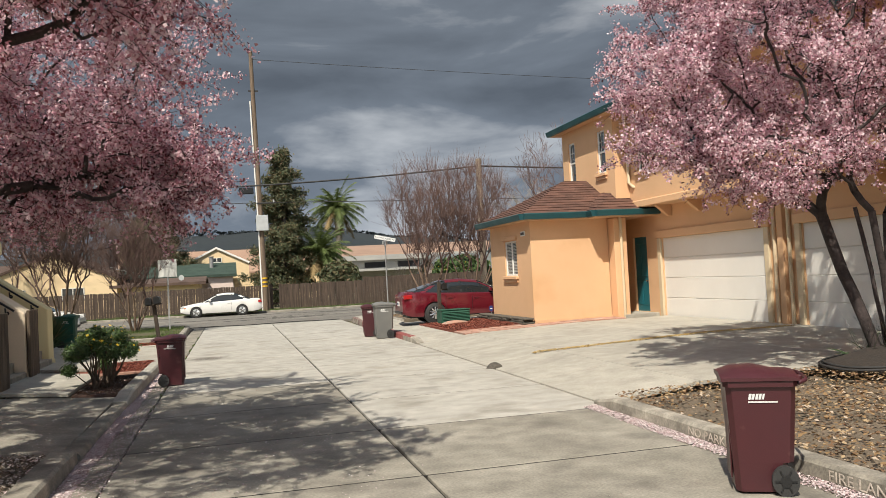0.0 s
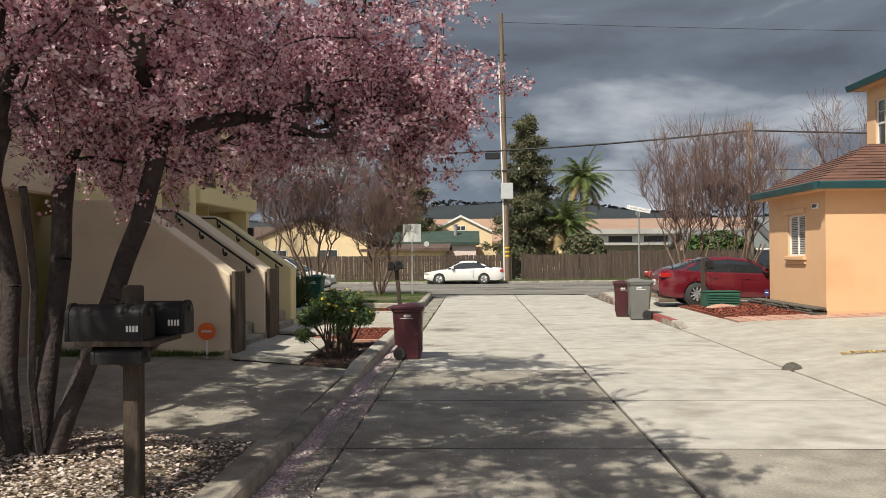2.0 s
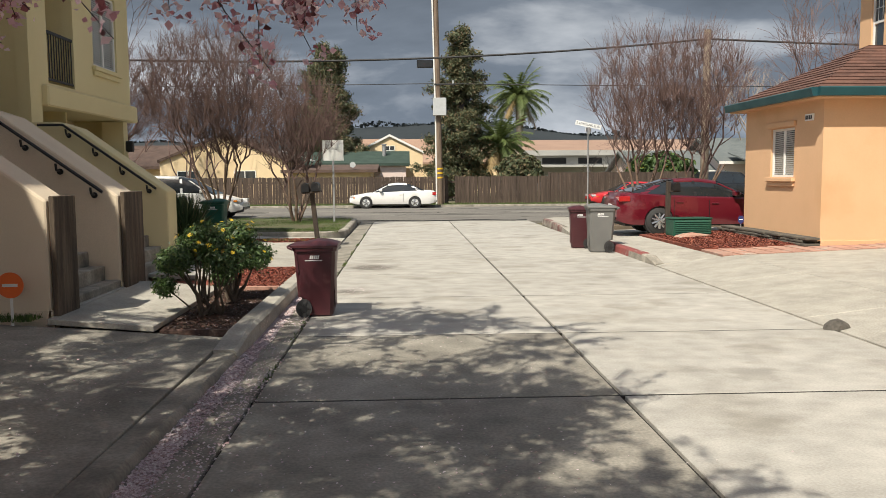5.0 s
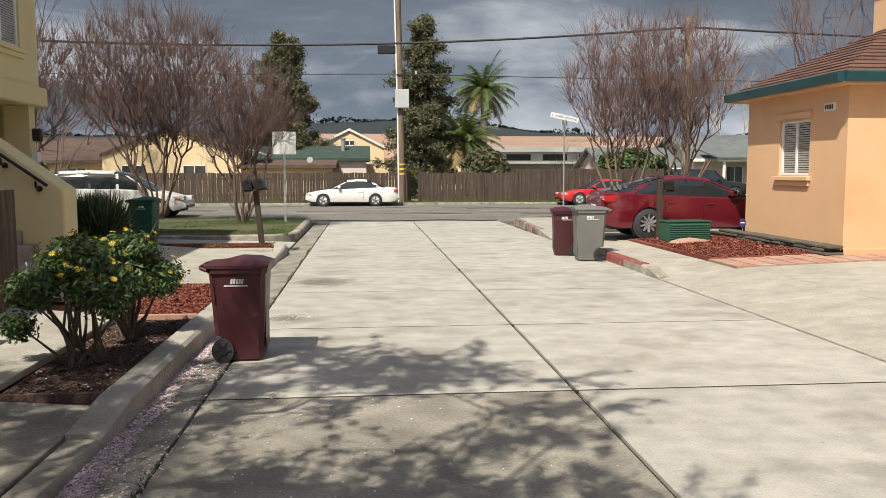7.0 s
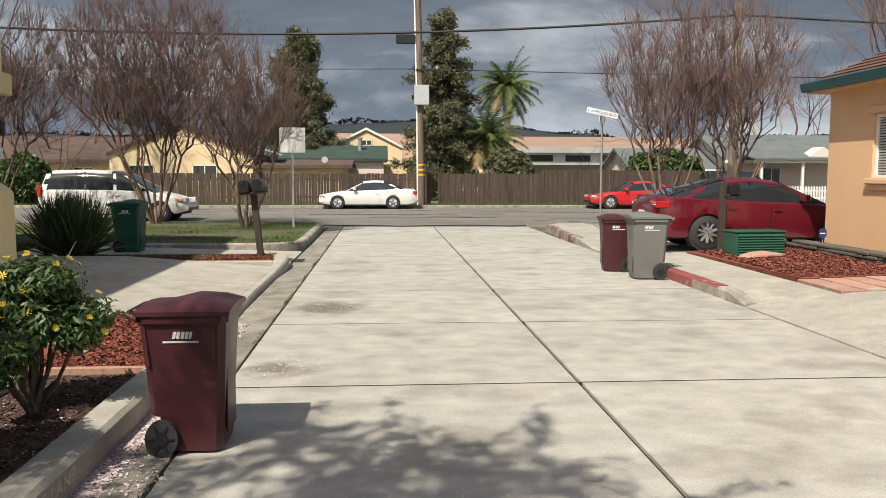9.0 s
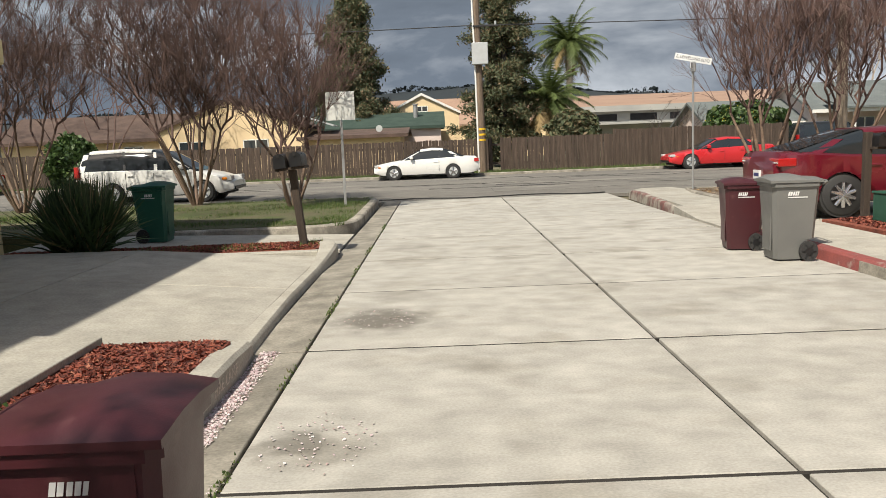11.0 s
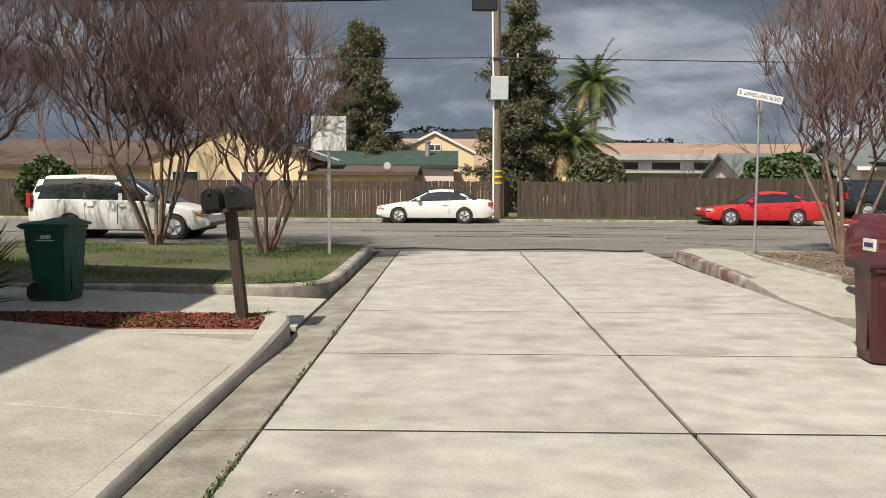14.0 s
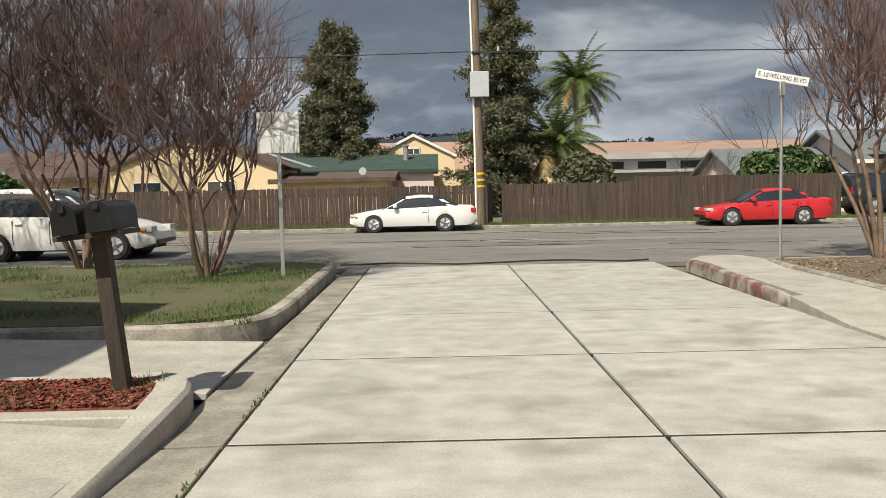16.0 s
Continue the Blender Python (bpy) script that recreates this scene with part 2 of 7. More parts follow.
M["black"] = surf("black_paint", (0.014, 0.014, 0.015), None, 4.0, 0.35, bump=0.05, grain=0.08)
M["boxblack"] = surf("worn_black_enamel", (0.009, 0.009, 0.010), (0.014, 0.013, 0.013), 6.0, 0.6, bump=0.08, grain=0.15, spec=0.25)
M["iron"] = surf("black_iron", (0.02, 0.018, 0.017), None, 8.0, 0.5, bump=0.1, grain=0.15)
M["decal"] = surf("white_decal", (0.75, 0.75, 0.73), None, 5.0, 0.5, bump=0.0, grain=0.03)
M["postwood"] = surf("weathered_post_wood", (0.062, 0.044, 0.030), (0.034, 0.025, 0.019), 3.0, 0.85, bump=0.5, fine=30, grain=0.35, stretch=(6, 6, 0.7))
M["endwood"] = surf("weathered_board_wood", (0.125, 0.092, 0.062), (0.062, 0.046, 0.033), 2.5, 0.9, bump=0.5, fine=28, grain=0.35, stretch=(6, 6, 0.5), mid=0.35, mid_scale=2.0)
M["pole"] = surf("utility_pole_wood", (0.20, 0.145, 0.10), (0.095, 0.068, 0.048), 2.5, 0.9, bump=0.5, fine=24, grain=0.3, stretch=(6, 6, 0.35))
M["palepole"] = surf("weathered_pale_pole", (0.34, 0.275, 0.21), (0.22, 0.175, 0.13), 2.5, 0.9, bump=0.4, fine=24, grain=0.25, stretch=(6, 6, 0.35))
M["fence"] = surf("weathered_fence_wood", (0.105, 0.073, 0.053), (0.048, 0.033, 0.025), 2.5, 0.9, bump=0.5, fine=26, grain=0.4, objrand=0.95, stretch=(7, 7, 0.5), mid=0.3, mid_scale=1.2)
M["galv"] = surf("galvanised_steel", (0.40, 0.40, 0.39), (0.33, 0.33, 0.33), 6.0, 0.5, 0.6, bump=0.05, grain=0.12)
M["alu"] = surf("grey_aluminium", (0.52, 0.53, 0.52), (0.46, 0.47, 0.46), 4.0, 0.45, 0.3, bump=0.03, grain=0.06)
M["greenbox"] = surf("green_painted_steel", (0.018, 0.085, 0.052), (0.014, 0.068, 0.042), 4.0, 0.5, bump=0.08, grain=0.12)
M["stone"] = surf("slate_stone", (0.13, 0.115, 0.088), (0.075, 0.068, 0.058), 3.0, 0.9, bump=0.5, fine=30, grain=0.3, objrand=0.5)
M["brick"] = surf("red_paver", (0.46, 0.25, 0.18), (0.37, 0.23, 0.175), 3.0, 0.9, bump=0.3, fine=45, grain=0.2, objrand=0.45, stain=(0.40, 0.34, 0.28), stain_scale=2.6, stain_at=0.52)
M["bark"] = surf("plum_bark", (0.052, 0.038, 0.036), (0.028, 0.021, 0.020), 5.0, 0.9, bump=0.7, fine=28, grain=0.4)
M["myrtle"] = surf("crape_myrtle_bark", (0.215, 0.150, 0.105), (0.135, 0.088, 0.062), 4.0, 0.85, bump=0.4, fine=22, grain=0.25)
M["twig"] = surf("bare_twigs", (0.150, 0.090, 0.074), (0.098, 0.062, 0.053), 3.0, 0.9, bump=0.0, grain=0.15)
M["birch"] = surf("pale_bark", (0.42, 0.36, 0.29), (0.28, 0.22, 0.17), 3.0, 0.85, bump=0.2, grain=0.25)
M["whitebirch"] = surf("white_birch_bark", (0.55, 0.50, 0.43), (0.34, 0.29, 0.24), 4.0, 0.85, bump=0.2, grain=0.25)
M["blossom"] = leafy("pink_blossom", [(6, (0.72, 0.46, 0.52)), (4, (0.54, 0.28, 0.34)), (6, (0.80, 0.60, 0.65)), (2.5, (0.27, 0.09, 0.105)), (1, (0.13, 0.05, 0.056)), (3, (0.88, 0.74, 0.77))], 0.6, 0.5)
M["blossom_full"] = leafy("pale_pink_blossom", [(5, (0.70, 0.45, 0.51)), (4, (0.58, 0.32, 0.39)), (6, (0.80, 0.60, 0.65)), (2, (0.24, 0.09, 0.10)), (1, (0.11, 0.045, 0.048)), (3, (0.86, 0.73, 0.76))], 0.6, 0.40)
M["petal"] = leafy("fallen_petals", [(4, (0.62, 0.52, 0.52)), (3, (0.52, 0.40, 0.41)), (2, (0.70, 0.64, 0.62)), (2, (0.40, 0.28, 0.26))], 0.8, 0.1)
M["chipbed"] = leafy("pale_chips_and_petals", [(3, (0.44, 0.37, 0.29)), (3, (0.58, 0.51, 0.45)), (3, (0.27, 0.20, 0.145)), (2, (0.62, 0.51, 0.50)), (2, (0.15, 0.11, 0.08))], 0.85, 0.05)
M["litter"] = leafy("dry_leaf_litter", [(3, (0.24, 0.15, 0.07)), (3, (0.16, 0.09, 0.045)), (2, (0.36, 0.26, 0.15)), (1, (0.45, 0.36, 0.27))], 0.85, 0.1)
M["darklitter"] = leafy("dark_leaf_litter", [(4, (0.05, 0.034, 0.024)), (3, (0.085, 0.05, 0.032)), (2, (0.12, 0.05, 0.035)), (1, (0.15, 0.11, 0.075))], 0.9, 0.05)
M["gold"] = leafy("yellow_leaf_litter", [(3, (0.52, 0.36, 0.13)), (2, (0.42, 0.28, 0.10)), (2, (0.58, 0.45, 0.22))], 0.8, 0.1)
M["grass"] = leafy("grass_blades", [(4, (0.075, 0.125, 0.024)), (3, (0.115, 0.17, 0.04)), (3, (0.045, 0.075, 0.017)), (1, (0.18, 0.17, 0.065))], 0.6, 0.25)
M["grassbase"] = surf("grass_soil", (0.065, 0.085, 0.022), (0.095, 0.08, 0.045), 1.1, 0.95, bump=0.6, fine=30, grain=0.4)
M["bushleaf"] = leafy("bush_leaves", [(4, (0.052, 0.095, 0.026)), (3, (0.075, 0.125, 0.032)), (3, (0.033, 0.062, 0.018)), (1, (0.11, 0.15, 0.045))], 0.5, 0.2)
M["shrubbark"] = surf("shrub_bark", (0.14, 0.105, 0.075), (0.08, 0.06, 0.045), 5.0, 0.9, bump=0.5, fine=40, grain=0.3)
M["flower"] = leafy("yellow_flower", [(3, (0.72, 0.50, 0.02)), (2, (0.62, 0.40, 0.015))], 0.6, 0.2)
M["yucca"] = leafy("strap_leaves", [(3, (0.035, 0.065, 0.022)), (3, (0.055, 0.09, 0.03)), (2, (0.022, 0.04, 0.015)), (1, (0.16, 0.13, 0.06))], 0.45, 0.15)
M["conifer"] = leafy("conifer_foliage", [(4, (0.075, 0.094, 0.048)), (3, (0.105, 0.118, 0.056)), (3, (0.155, 0.13, 0.065)), (1, (0.20, 0.14, 0.08))], 0.7, 0.25)
M["palm"] = leafy("palm_fronds", [(4, (0.105, 0.145, 0.045)), (3, (0.15, 0.185, 0.06)), (2, (0.07, 0.098, 0.032))], 0.5, 0.3)
M["dryfrond"] = leafy("dry_fronds", [(3, (0.28, 0.20, 0.09)), (2, (0.20, 0.14, 0.06))], 0.8, 0.1)
M["hill"] = surf("distant_hill_woods", (0.011, 0.017, 0.021), (0.016, 0.023, 0.025), 0.02, 1.0, bump=0, fine=0.1, grain=0.3)
M["peach"] = surf("peach_stucco", (0.72, 0.56, 0.34), (0.67, 0.51, 0.31), 0.6, 0.9, bump=0.2, grain=0.06)
M["pinkwall"] = surf("pale_pink_siding", (0.66, 0.54, 0.49), (0.61, 0.50, 0.45), 0.6, 0.85, bump=0.1, grain=0.06)
M["roofbrown"] = surf("brown_roof", (0.105, 0.068, 0.052), (0.075, 0.05, 0.04), 1.5, 0.95, bump=0.3, fine=25, grain=0.3)
M["roofgrey"] = surf("grey_green_roof", (0.135, 0.15, 0.145), (0.105, 0.118, 0.115), 1.5, 0.95, bump=0.3, fine=25, grain=0.25)
M["roofgreen"] = surf("green_roof", (0.034, 0.058, 0.044), (0.026, 0.046, 0.036), 1.5, 0.9, bump=0.3, fine=25, grain=0.2)
M["roofbeige"] = surf("beige_gravel_roof", (0.33, 0.215, 0.15), (0.27, 0.175, 0.125), 0.3, 0.95, bump=0.1, fine=12, grain=0.15)
M["shed"] = surf("pale_grey_metal", (0.38, 0.37, 0.34), (0.30, 0.295, 0.275), 0.4, 0.6, bump=0.05, grain=0.08)
M["carwhite"] = surf("white_car_paint", (0.74, 0.73, 0.69), (0.72, 0.71, 0.67), 1.0, 0.3, bump=0, grain=0.02, coat=0.6)
M["carred"] = surf("bright_red_car_paint", (0.52, 0.018, 0.022), (0.49, 0.016, 0.02), 1.0, 0.3, bump=0, grain=0.02, coat=0.7)
M["carmaroon"] = surf("dark_red_metallic_paint", (0.14, 0.008, 0.018), (0.13, 0.007, 0.016), 1.0, 0.3, 0.25, bump=0, grain=0.02, coat=0.8)
M["carblack"] = surf("black_car_paint", (0.012, 0.012, 0.014), None, 1.0, 0.3, bump=0, grain=0.02, coat=0.8)
M["carglass"] = surf("tinted_car_glass", (0.022, 0.026, 0.028), None, 1.0, 0.03, bump=0, grain=0.0, spec=0.7)
M["windscreen"] = surf("green_tinted_windscreen", (0.05, 0.11, 0.11), None, 1.0, 0.03, bump=0, grain=0.0, spec=0.8)
M["chrome"] = surf("alloy_metal", (0.55, 0.55, 0.55), None, 1.0, 0.25, 0.9, bump=0, grain=0.0)
M["tail"] = surf("red_tail_lens", (0.42, 0.012, 0.012), None, 1.0, 0.15, bump=0, grain=0.0, coat=0.5)
M["amber"] = surf("amber_lens", (0.70, 0.22, 0.02), None, 1.0, 0.2, bump=0, grain=0.0)
M["lens"] = surf("clear_lens", (0.60, 0.60, 0.58), None, 1.0, 0.12, bump=0, grain=0.0, coat=0.5)
M["signback"] = surf("pale_sign_back", (0.62, 0.62, 0.58), (0.54, 0.54, 0.51), 3.0, 0.55, bump=0.03, grain=0.08, mid=0.1)
M["orangesign"] = surf("orange_sign", (0.75, 0.13, 0.02), None, 2.0, 0.5, bump=0, grain=0.03)
M["bluesign"] = surf("blue_sign", (0.022, 0.03, 0.14), None, 2.0, 0.5, bump=0, grain=0.03)
M["yellowband"] = surf("yellow_band", (0.75, 0.45, 0.02), None, 2.0, 0.6, bump=0, grain=0.05)
M["signred"] = surf("faded_red_print", (0.55, 0.16, 0.15), None, 2.0, 0.6, bump=0, grain=0.05)


# ---- mesh tools ----
class G:
    """Vertices and faces of one mesh."""

    def __init__(self):
        self.v, self.f = [], []

    def add(self, vs, fs):
        k = len(self.v)
        self.v.extend([tuple(p) for p in vs])
        self.f.extend([tuple(i + k for i in f) for f in fs])
        return self

    def box(self, x0, y0, z0, x1, y1, z1):
        x0, x1, y0, y1, z0, z1 = min(x0, x1), max(x0, x1), min(y0, y1), max(y0, y1), min(z0, z1), max(z0, z1)
        vs = [(x, y, z) for z in (z0, z1) for x, y in ((x0, y0), (x1, y0), (x1, y1), (x0, y1))]
        return self.add(vs, [(3, 2, 1, 0), (4, 5, 6, 7), (0, 1, 5, 4), (1, 2, 6, 5), (2, 3, 7, 6), (3, 0, 4, 7)])

    def hexa(self, low, high):
        """A block from four low and four high corners, anticlockwise."""
        return self.add(list(low) + list(high), [(3, 2, 1, 0), (4, 5, 6, 7), (0, 1, 5, 4), (1, 2, 6, 5), (2, 3, 7, 6), (3, 0, 4, 7)])

    def prism(self, pts, axis, a, b):
        """A polygon drawn in the two other axes, drawn out along axis from a to b."""
        n, vs = len(pts), []
        for c in (a, b):
            for p, q in pts:
                vs.append({"x": (c, p, q), "y": (p, c, q), "z": (p, q, c)}[axis])
        self.add(vs, [tuple(range(n))[::-1], tuple(range(n, 2 * n))] + [(i, (i + 1) % n, n + (i + 1) % n, n + i) for i in range(n)])
        return self

    def tube(self, pts, radii, sides=6, caps=True):
        pts = [Vector(p) for p in pts]
        if not isinstance(radii, (list, tuple)):
            radii = [radii] * len(pts)
        rings, up = [], None
        for i, p in enumerate(pts):
            d = (pts[min(i + 1, len(pts) - 1)] - pts[max(i - 1, 0)]).normalized()
            if up is None:
                up = d.orthogonal().normalized()
            up = (up - d * up.dot(d))
            up = up.normalized() if up.length > 1e-6 else d.orthogonal().normalized()
            side = d.cross(up)
            rings.append([p + radii[i] * (math.cos(a) * up + math.sin(a) * side) for a in (2 * math.pi * k / sides for k in range(sides))])
        vs = [q for ring in rings for q in ring]
        fs = [(i * sides + k, i * sides + (k + 1) % sides, (i + 1) * sides + (k + 1) % sides, (i + 1) * sides + k) for i in range(len(pts) - 1) for k in range(sides)]
        if caps:
            fs += [tuple(range(sides))[::-1], tuple(range((len(pts) - 1) * sides, len(pts) * sides))]
        return self.add(vs, fs)

    def disc(self, c, axis, r, depth, sides=20, r2=None):
        a = Vector({"x": (1, 0, 0), "y": (0, 1, 0), "z": (0, 0, 1)}[axis]) * depth / 2
        c = Vector(c)
        return self.tube([c - a, c + a], [r, r if r2 is None else r2], sides)

    def loft(self, rings, closed=True, caps=True):
        n = len(rings[0])
        vs = [q for r in rings for q in r]
        m = n if closed else n - 1
        fs = [(i * n + k, i * n + (k + 1) % n, (i + 1) * n + (k + 1) % n, (i + 1) * n + k) for i in range(len(rings) - 1) for k in range(m)]
        if caps and closed:
            fs += [tuple(range(n))[::-1], tuple(range((len(rings) - 1) * n, len(rings) * n))]
        return self.add(vs, fs)

    def mesh(self, name, mat, bevel=0.0, smooth=False, seg=1, weld=False):
        me = bpy.data.meshes.new(name)
        me.from_pydata(self.v, [], self.f)
        bm = bmesh.new()
        bm.from_mesh(me)
        if weld:
            bmesh.ops.remove_doubles(bm, verts=bm.verts, dist=1e-4)
            seen = {}
            for f in bm.faces:
                seen.setdefault(frozenset(v.index for v in f.verts), []).append(f)
            twice = [f for some in seen.values() if len(some) > 1 for f in some]
            bmesh.ops.delete(bm, geom=twice, context="FACES")
        bmesh.ops.recalc_face_normals(bm, faces=bm.faces)
        if bevel:
            ed = [e for e in bm.edges if len(e.link_faces) == 2 and e.calc_face_angle(0) > 0.5]
            bmesh.ops.bevel(bm, geom=ed, offset=bevel, segments=seg, affect="EDGES", profile=0.5, clamp_overlap=True)
        bm.to_mesh(me)
        bm.free()
        if smooth:
            for p in me.polygons:
                p.use_smooth = True
            if smooth is not True:
                me.set_sharp_from_angle(angle=radians(smooth))
        me.materials.append(mat)
        return me


def thing(name, label, category, m=None, group="", kind=""):
    ob = new(name)
    ob.empty_display_size = 0.2
    ob.matrix_basis = m or Matrix()
    return tagged(ob, label, category, group, kind)


def part(name, g, mat, parent, label="", bevel=0.0, smooth=False, m=None, seg=1):
    ob = new(name, g if isinstance(g, bpy.types.Mesh) else g.mesh(name, mat, bevel, smooth, seg))
    ob.parent = parent
    if m is not None:
        ob.matrix_basis = m
    if label:
        ob["label"] = label
    return ob


def wall(parent, mat, label, *runs):
    """Walls of one look, each run (axis, c0, c1, a0, a1, z0, z1, openings) a part of its own."""
    for r in runs:
        part("wall", pieces_wall(G(), *r).mesh("wall", mat, weld=True), None, parent, label)


def solid(name, g, mat, label, category, kind="", group="", bevel=0.0, smooth=False, m=None):
    """A thing that is one mesh."""
    ob = new(name, g.mesh(name, mat, bevel, smooth))
    if m is not None:
        ob.matrix_basis = m
    return tagged(ob, label, category, group, kind)


def flakes(name, mat, centres, normals, sizes, seed=0, aspect=1.0):
    """Many small four-cornered leaves as one mesh."""
    rng = np.random.default_rng(seed)
    c, nn = np.asarray(centres, float), np.asarray(normals, float)
    k = len(c)
    nn /= np.linalg.norm(nn, axis=1, keepdims=True) + 1e-9
    a = np.cross(nn, rng.normal(size=(k, 3)))
    a /= np.linalg.norm(a, axis=1, keepdims=True) + 1e-9
    b = np.cross(nn, a)
    s = np.asarray(sizes, float)[:, None]
    lift = nn * s * 0.3
    v = np.stack([c - a * s * aspect, c + b * s * 0.8 + lift, c + a * s * aspect, c - b * s * 0.8 + lift], 1).reshape(-1, 3)
    me = bpy.data.meshes.new(name)
    me.vertices.add(4 * k)
    me.vertices.foreach_set("co", v.ravel())
    me.loops.add(4 * k)
    me.loops.foreach_set("vertex_index", np.arange(4 * k))
    me.polygons.add(k)
    me.polygons.foreach_set("loop_start", np.arange(k) * 4)
    me.update(calc_edges=True)
    me.validate()
    me.materials.append(mat)
    return me


def pieces_wall(g, axis, c0, c1, a0, a1, z0, z1, holes):
    """A wall across axis from c0 to c1 thick, from a0 to a1 along, with openings (a0, a1, z0, z1) through it."""
    aa = sorted({a0, a1, *(h[0] for h in holes), *(h[1] for h in holes)})
    zz = sorted({z0, z1, *(h[2] for h in holes), *(h[3] for h in holes)})
    for p, q in zip(aa, aa[1:]):
        for r, s in zip(zz, zz[1:]):
            if not any(h[0] - 1e-6 <= p and q <= h[1] + 1e-6 and h[2] - 1e-6 <= r and s <= h[3] + 1e-6 for h in holes):
                if axis == "x":
                    g.box(c0, p, r, c1, q, s)
                else:
                    g.box(p, c0, r, q, c1, s)
    return g


# ---- ground, street, alley ----
def gz(x):
    """Height of the made ground beside the alley."""
    if x < -1.9:
        return 0.13 + min(0.17, (-1.9 - x) * 0.085)
    if x > 4.7:
        return 0.12 + min(0.17, (x - 4.7) * 0.035)
    return 0.0


def slab_mesh(g, pts, top, thick=0.1, base=None):
    """A slab over an outline (anticlockwise), its top following top(x)."""
    n = len(pts)
    vs = [(x, y, top(x)) for x, y in pts] + [(x, y, (top(x) if base is None else base) - thick) for x, y in pts]
    return g.add(vs, [tuple(range(n)), tuple(range(2 * n - 1, n - 1, -1))] + [(i, n + i, n + (i + 1) % n, (i + 1) % n) for i in range(n)])


ground = solid("ground", G().box(-2500, -400, -0.6, 2500, 3000, -0.12), M["earth"], "flat earth ground reaching to the horizon", "ground", "structure")

road_bed = solid("road", G().box(-1.72, -14, -0.11, 4.62, 36.4, -0.03), M["joint"], "pale concrete alley with dark joints between its slabs", "road", "structure")
JOINTS = [7.2 - 2.45 * k for k in range(8, 0, -1)] + [7.2, 9.6, 12.0, 14.52, 17.28, 19.97, 22.52, 24.93, 27.5, 30.15, 33.1, 36.38]


# street across the end, with patches
street = solid("street", G().box(-220, 36.42, -0.1, 220, 51.0, -0.012), M["asphalt"], "worn grey asphalt street with patches and cracks", "road", "structure")
rng = random.Random(5)
for x0, x1, y0, y1 in ((-3.2, 1.0, 38.0, 40.6), (1.6, 6.6, 39.2, 41.0), (-9.5, -4.0, 41.5, 43.6), (3.0, 9.0, 43.0, 44.6), (-1.5, 2.8, 44.4, 46.0), (9.5, 14.5, 39.0, 42.0)):
    part("asphalt_patch", G().box(x0, y0, -0.03, x1, y1, -0.006), M["asphalt"], street)
g = G()
for k in range(26):
    x, y = rng.uniform(-14, 16), rng.uniform(37.2, 49.5)
    way = rng.choice((0.1, 0.2, 1.0))
    pts = [(x, y, -0.006)]
    for j in range(rng.randint(4, 9)):
        p = pts[-1]
        pts.append((p[0] + rng.uniform(0.3, 0.9), p[1] + rng.uniform(-0.5, 0.5) * way, -0.008))
    g.tube(pts, 0.011, 4)
pts = [(-1.9 + 0.5 * j, 36.95 + 0.22 * math.sin(j * 0.9) + rng.uniform(-0.08, 0.08), -0.006) for j in range(14)]
g.tube(pts, 0.035, 4)
part("tar_crack", g, M["tar"], street, "dark tar-filled cracks")

far_curb = solid("kerb_far", G().box(-220, 51.0, -0.1, 220, 51.2, 0.10), M["curb"], "low concrete kerb along the far side of the street", "kerb", "structure", bevel=0.02)
verge = solid("grass_verge", G().box(-220, 51.2, -0.1, 220, 53.2, 0.075), M["grassbase"], "narrow grass verge below the fence", "verge", "structure")


def curb_run(name, pts, label, h=0.15, width=0.19, mat=None, side=1):
    """A kerb whose road-side foot follows pts; its body lies to the given side."""
    g, rings = G(), []
    for i, p in enumerate(pts):
        a, b = Vector(pts[max(i - 1, 0)]), Vector(pts[min(i + 1, len(pts) - 1)])
        d = (b - a).normalized()
        nrm = Vector((-d.y, d.x)) * side
        hh = h[i] if isinstance(h, (list, tuple)) else h
        w = width[i] if isinstance(width, (list, tuple)) else width
        prof = ((0, -0.1), (0.015, hh - 0.03), (0.045, hh), (w, hh), (w, -0.1))
        rings.append([(p[0] + nrm.x * o, p[1] + nrm.y * o, z) for o, z in prof])
    g.loft(rings)
    return solid(name, g, mat or M["curb"], label, "kerb", "structure", smooth=40)


def arc(cx, cy, r, a0, a1, n=7):
    return [(cx + r * math.cos(radians(a0 + (a1 - a0) * k / n)), cy + r * math.sin(radians(a0 + (a1 - a0) * k / n))) for k in range(n + 1)]


# left side, going up the alley
curb_run("kerb_left_tree_bed", [(-1.66, -14), (-1.66, 9.0), (-1.67, 9.4), (-1.70, 9.62)], "weathered concrete kerb beside the gutter and tree bed", [0.15, 0.15, 0.14, 0.09], 0.26, M["gutter"])
curb_run("kerb_left_driveway", [(-1.67, 9.64), (-1.64, 13.5)], "low rolled concrete kerb across a driveway", [0.06, 0.055], 0.22, M["gutter"])
curb_run("kerb_left_planter", [(-1.64, 13.52), (-1.62, 14.1), (-1.61, 17.0), (-1.60, 19.3), (-1.64, 19.9)], "concrete kerb beside the red mulch planter", [0.08, 0.17, 0.175, 0.175, 0.12], [0.24, 0.23, 0.22, 0.22, 0.26], M["walk"])
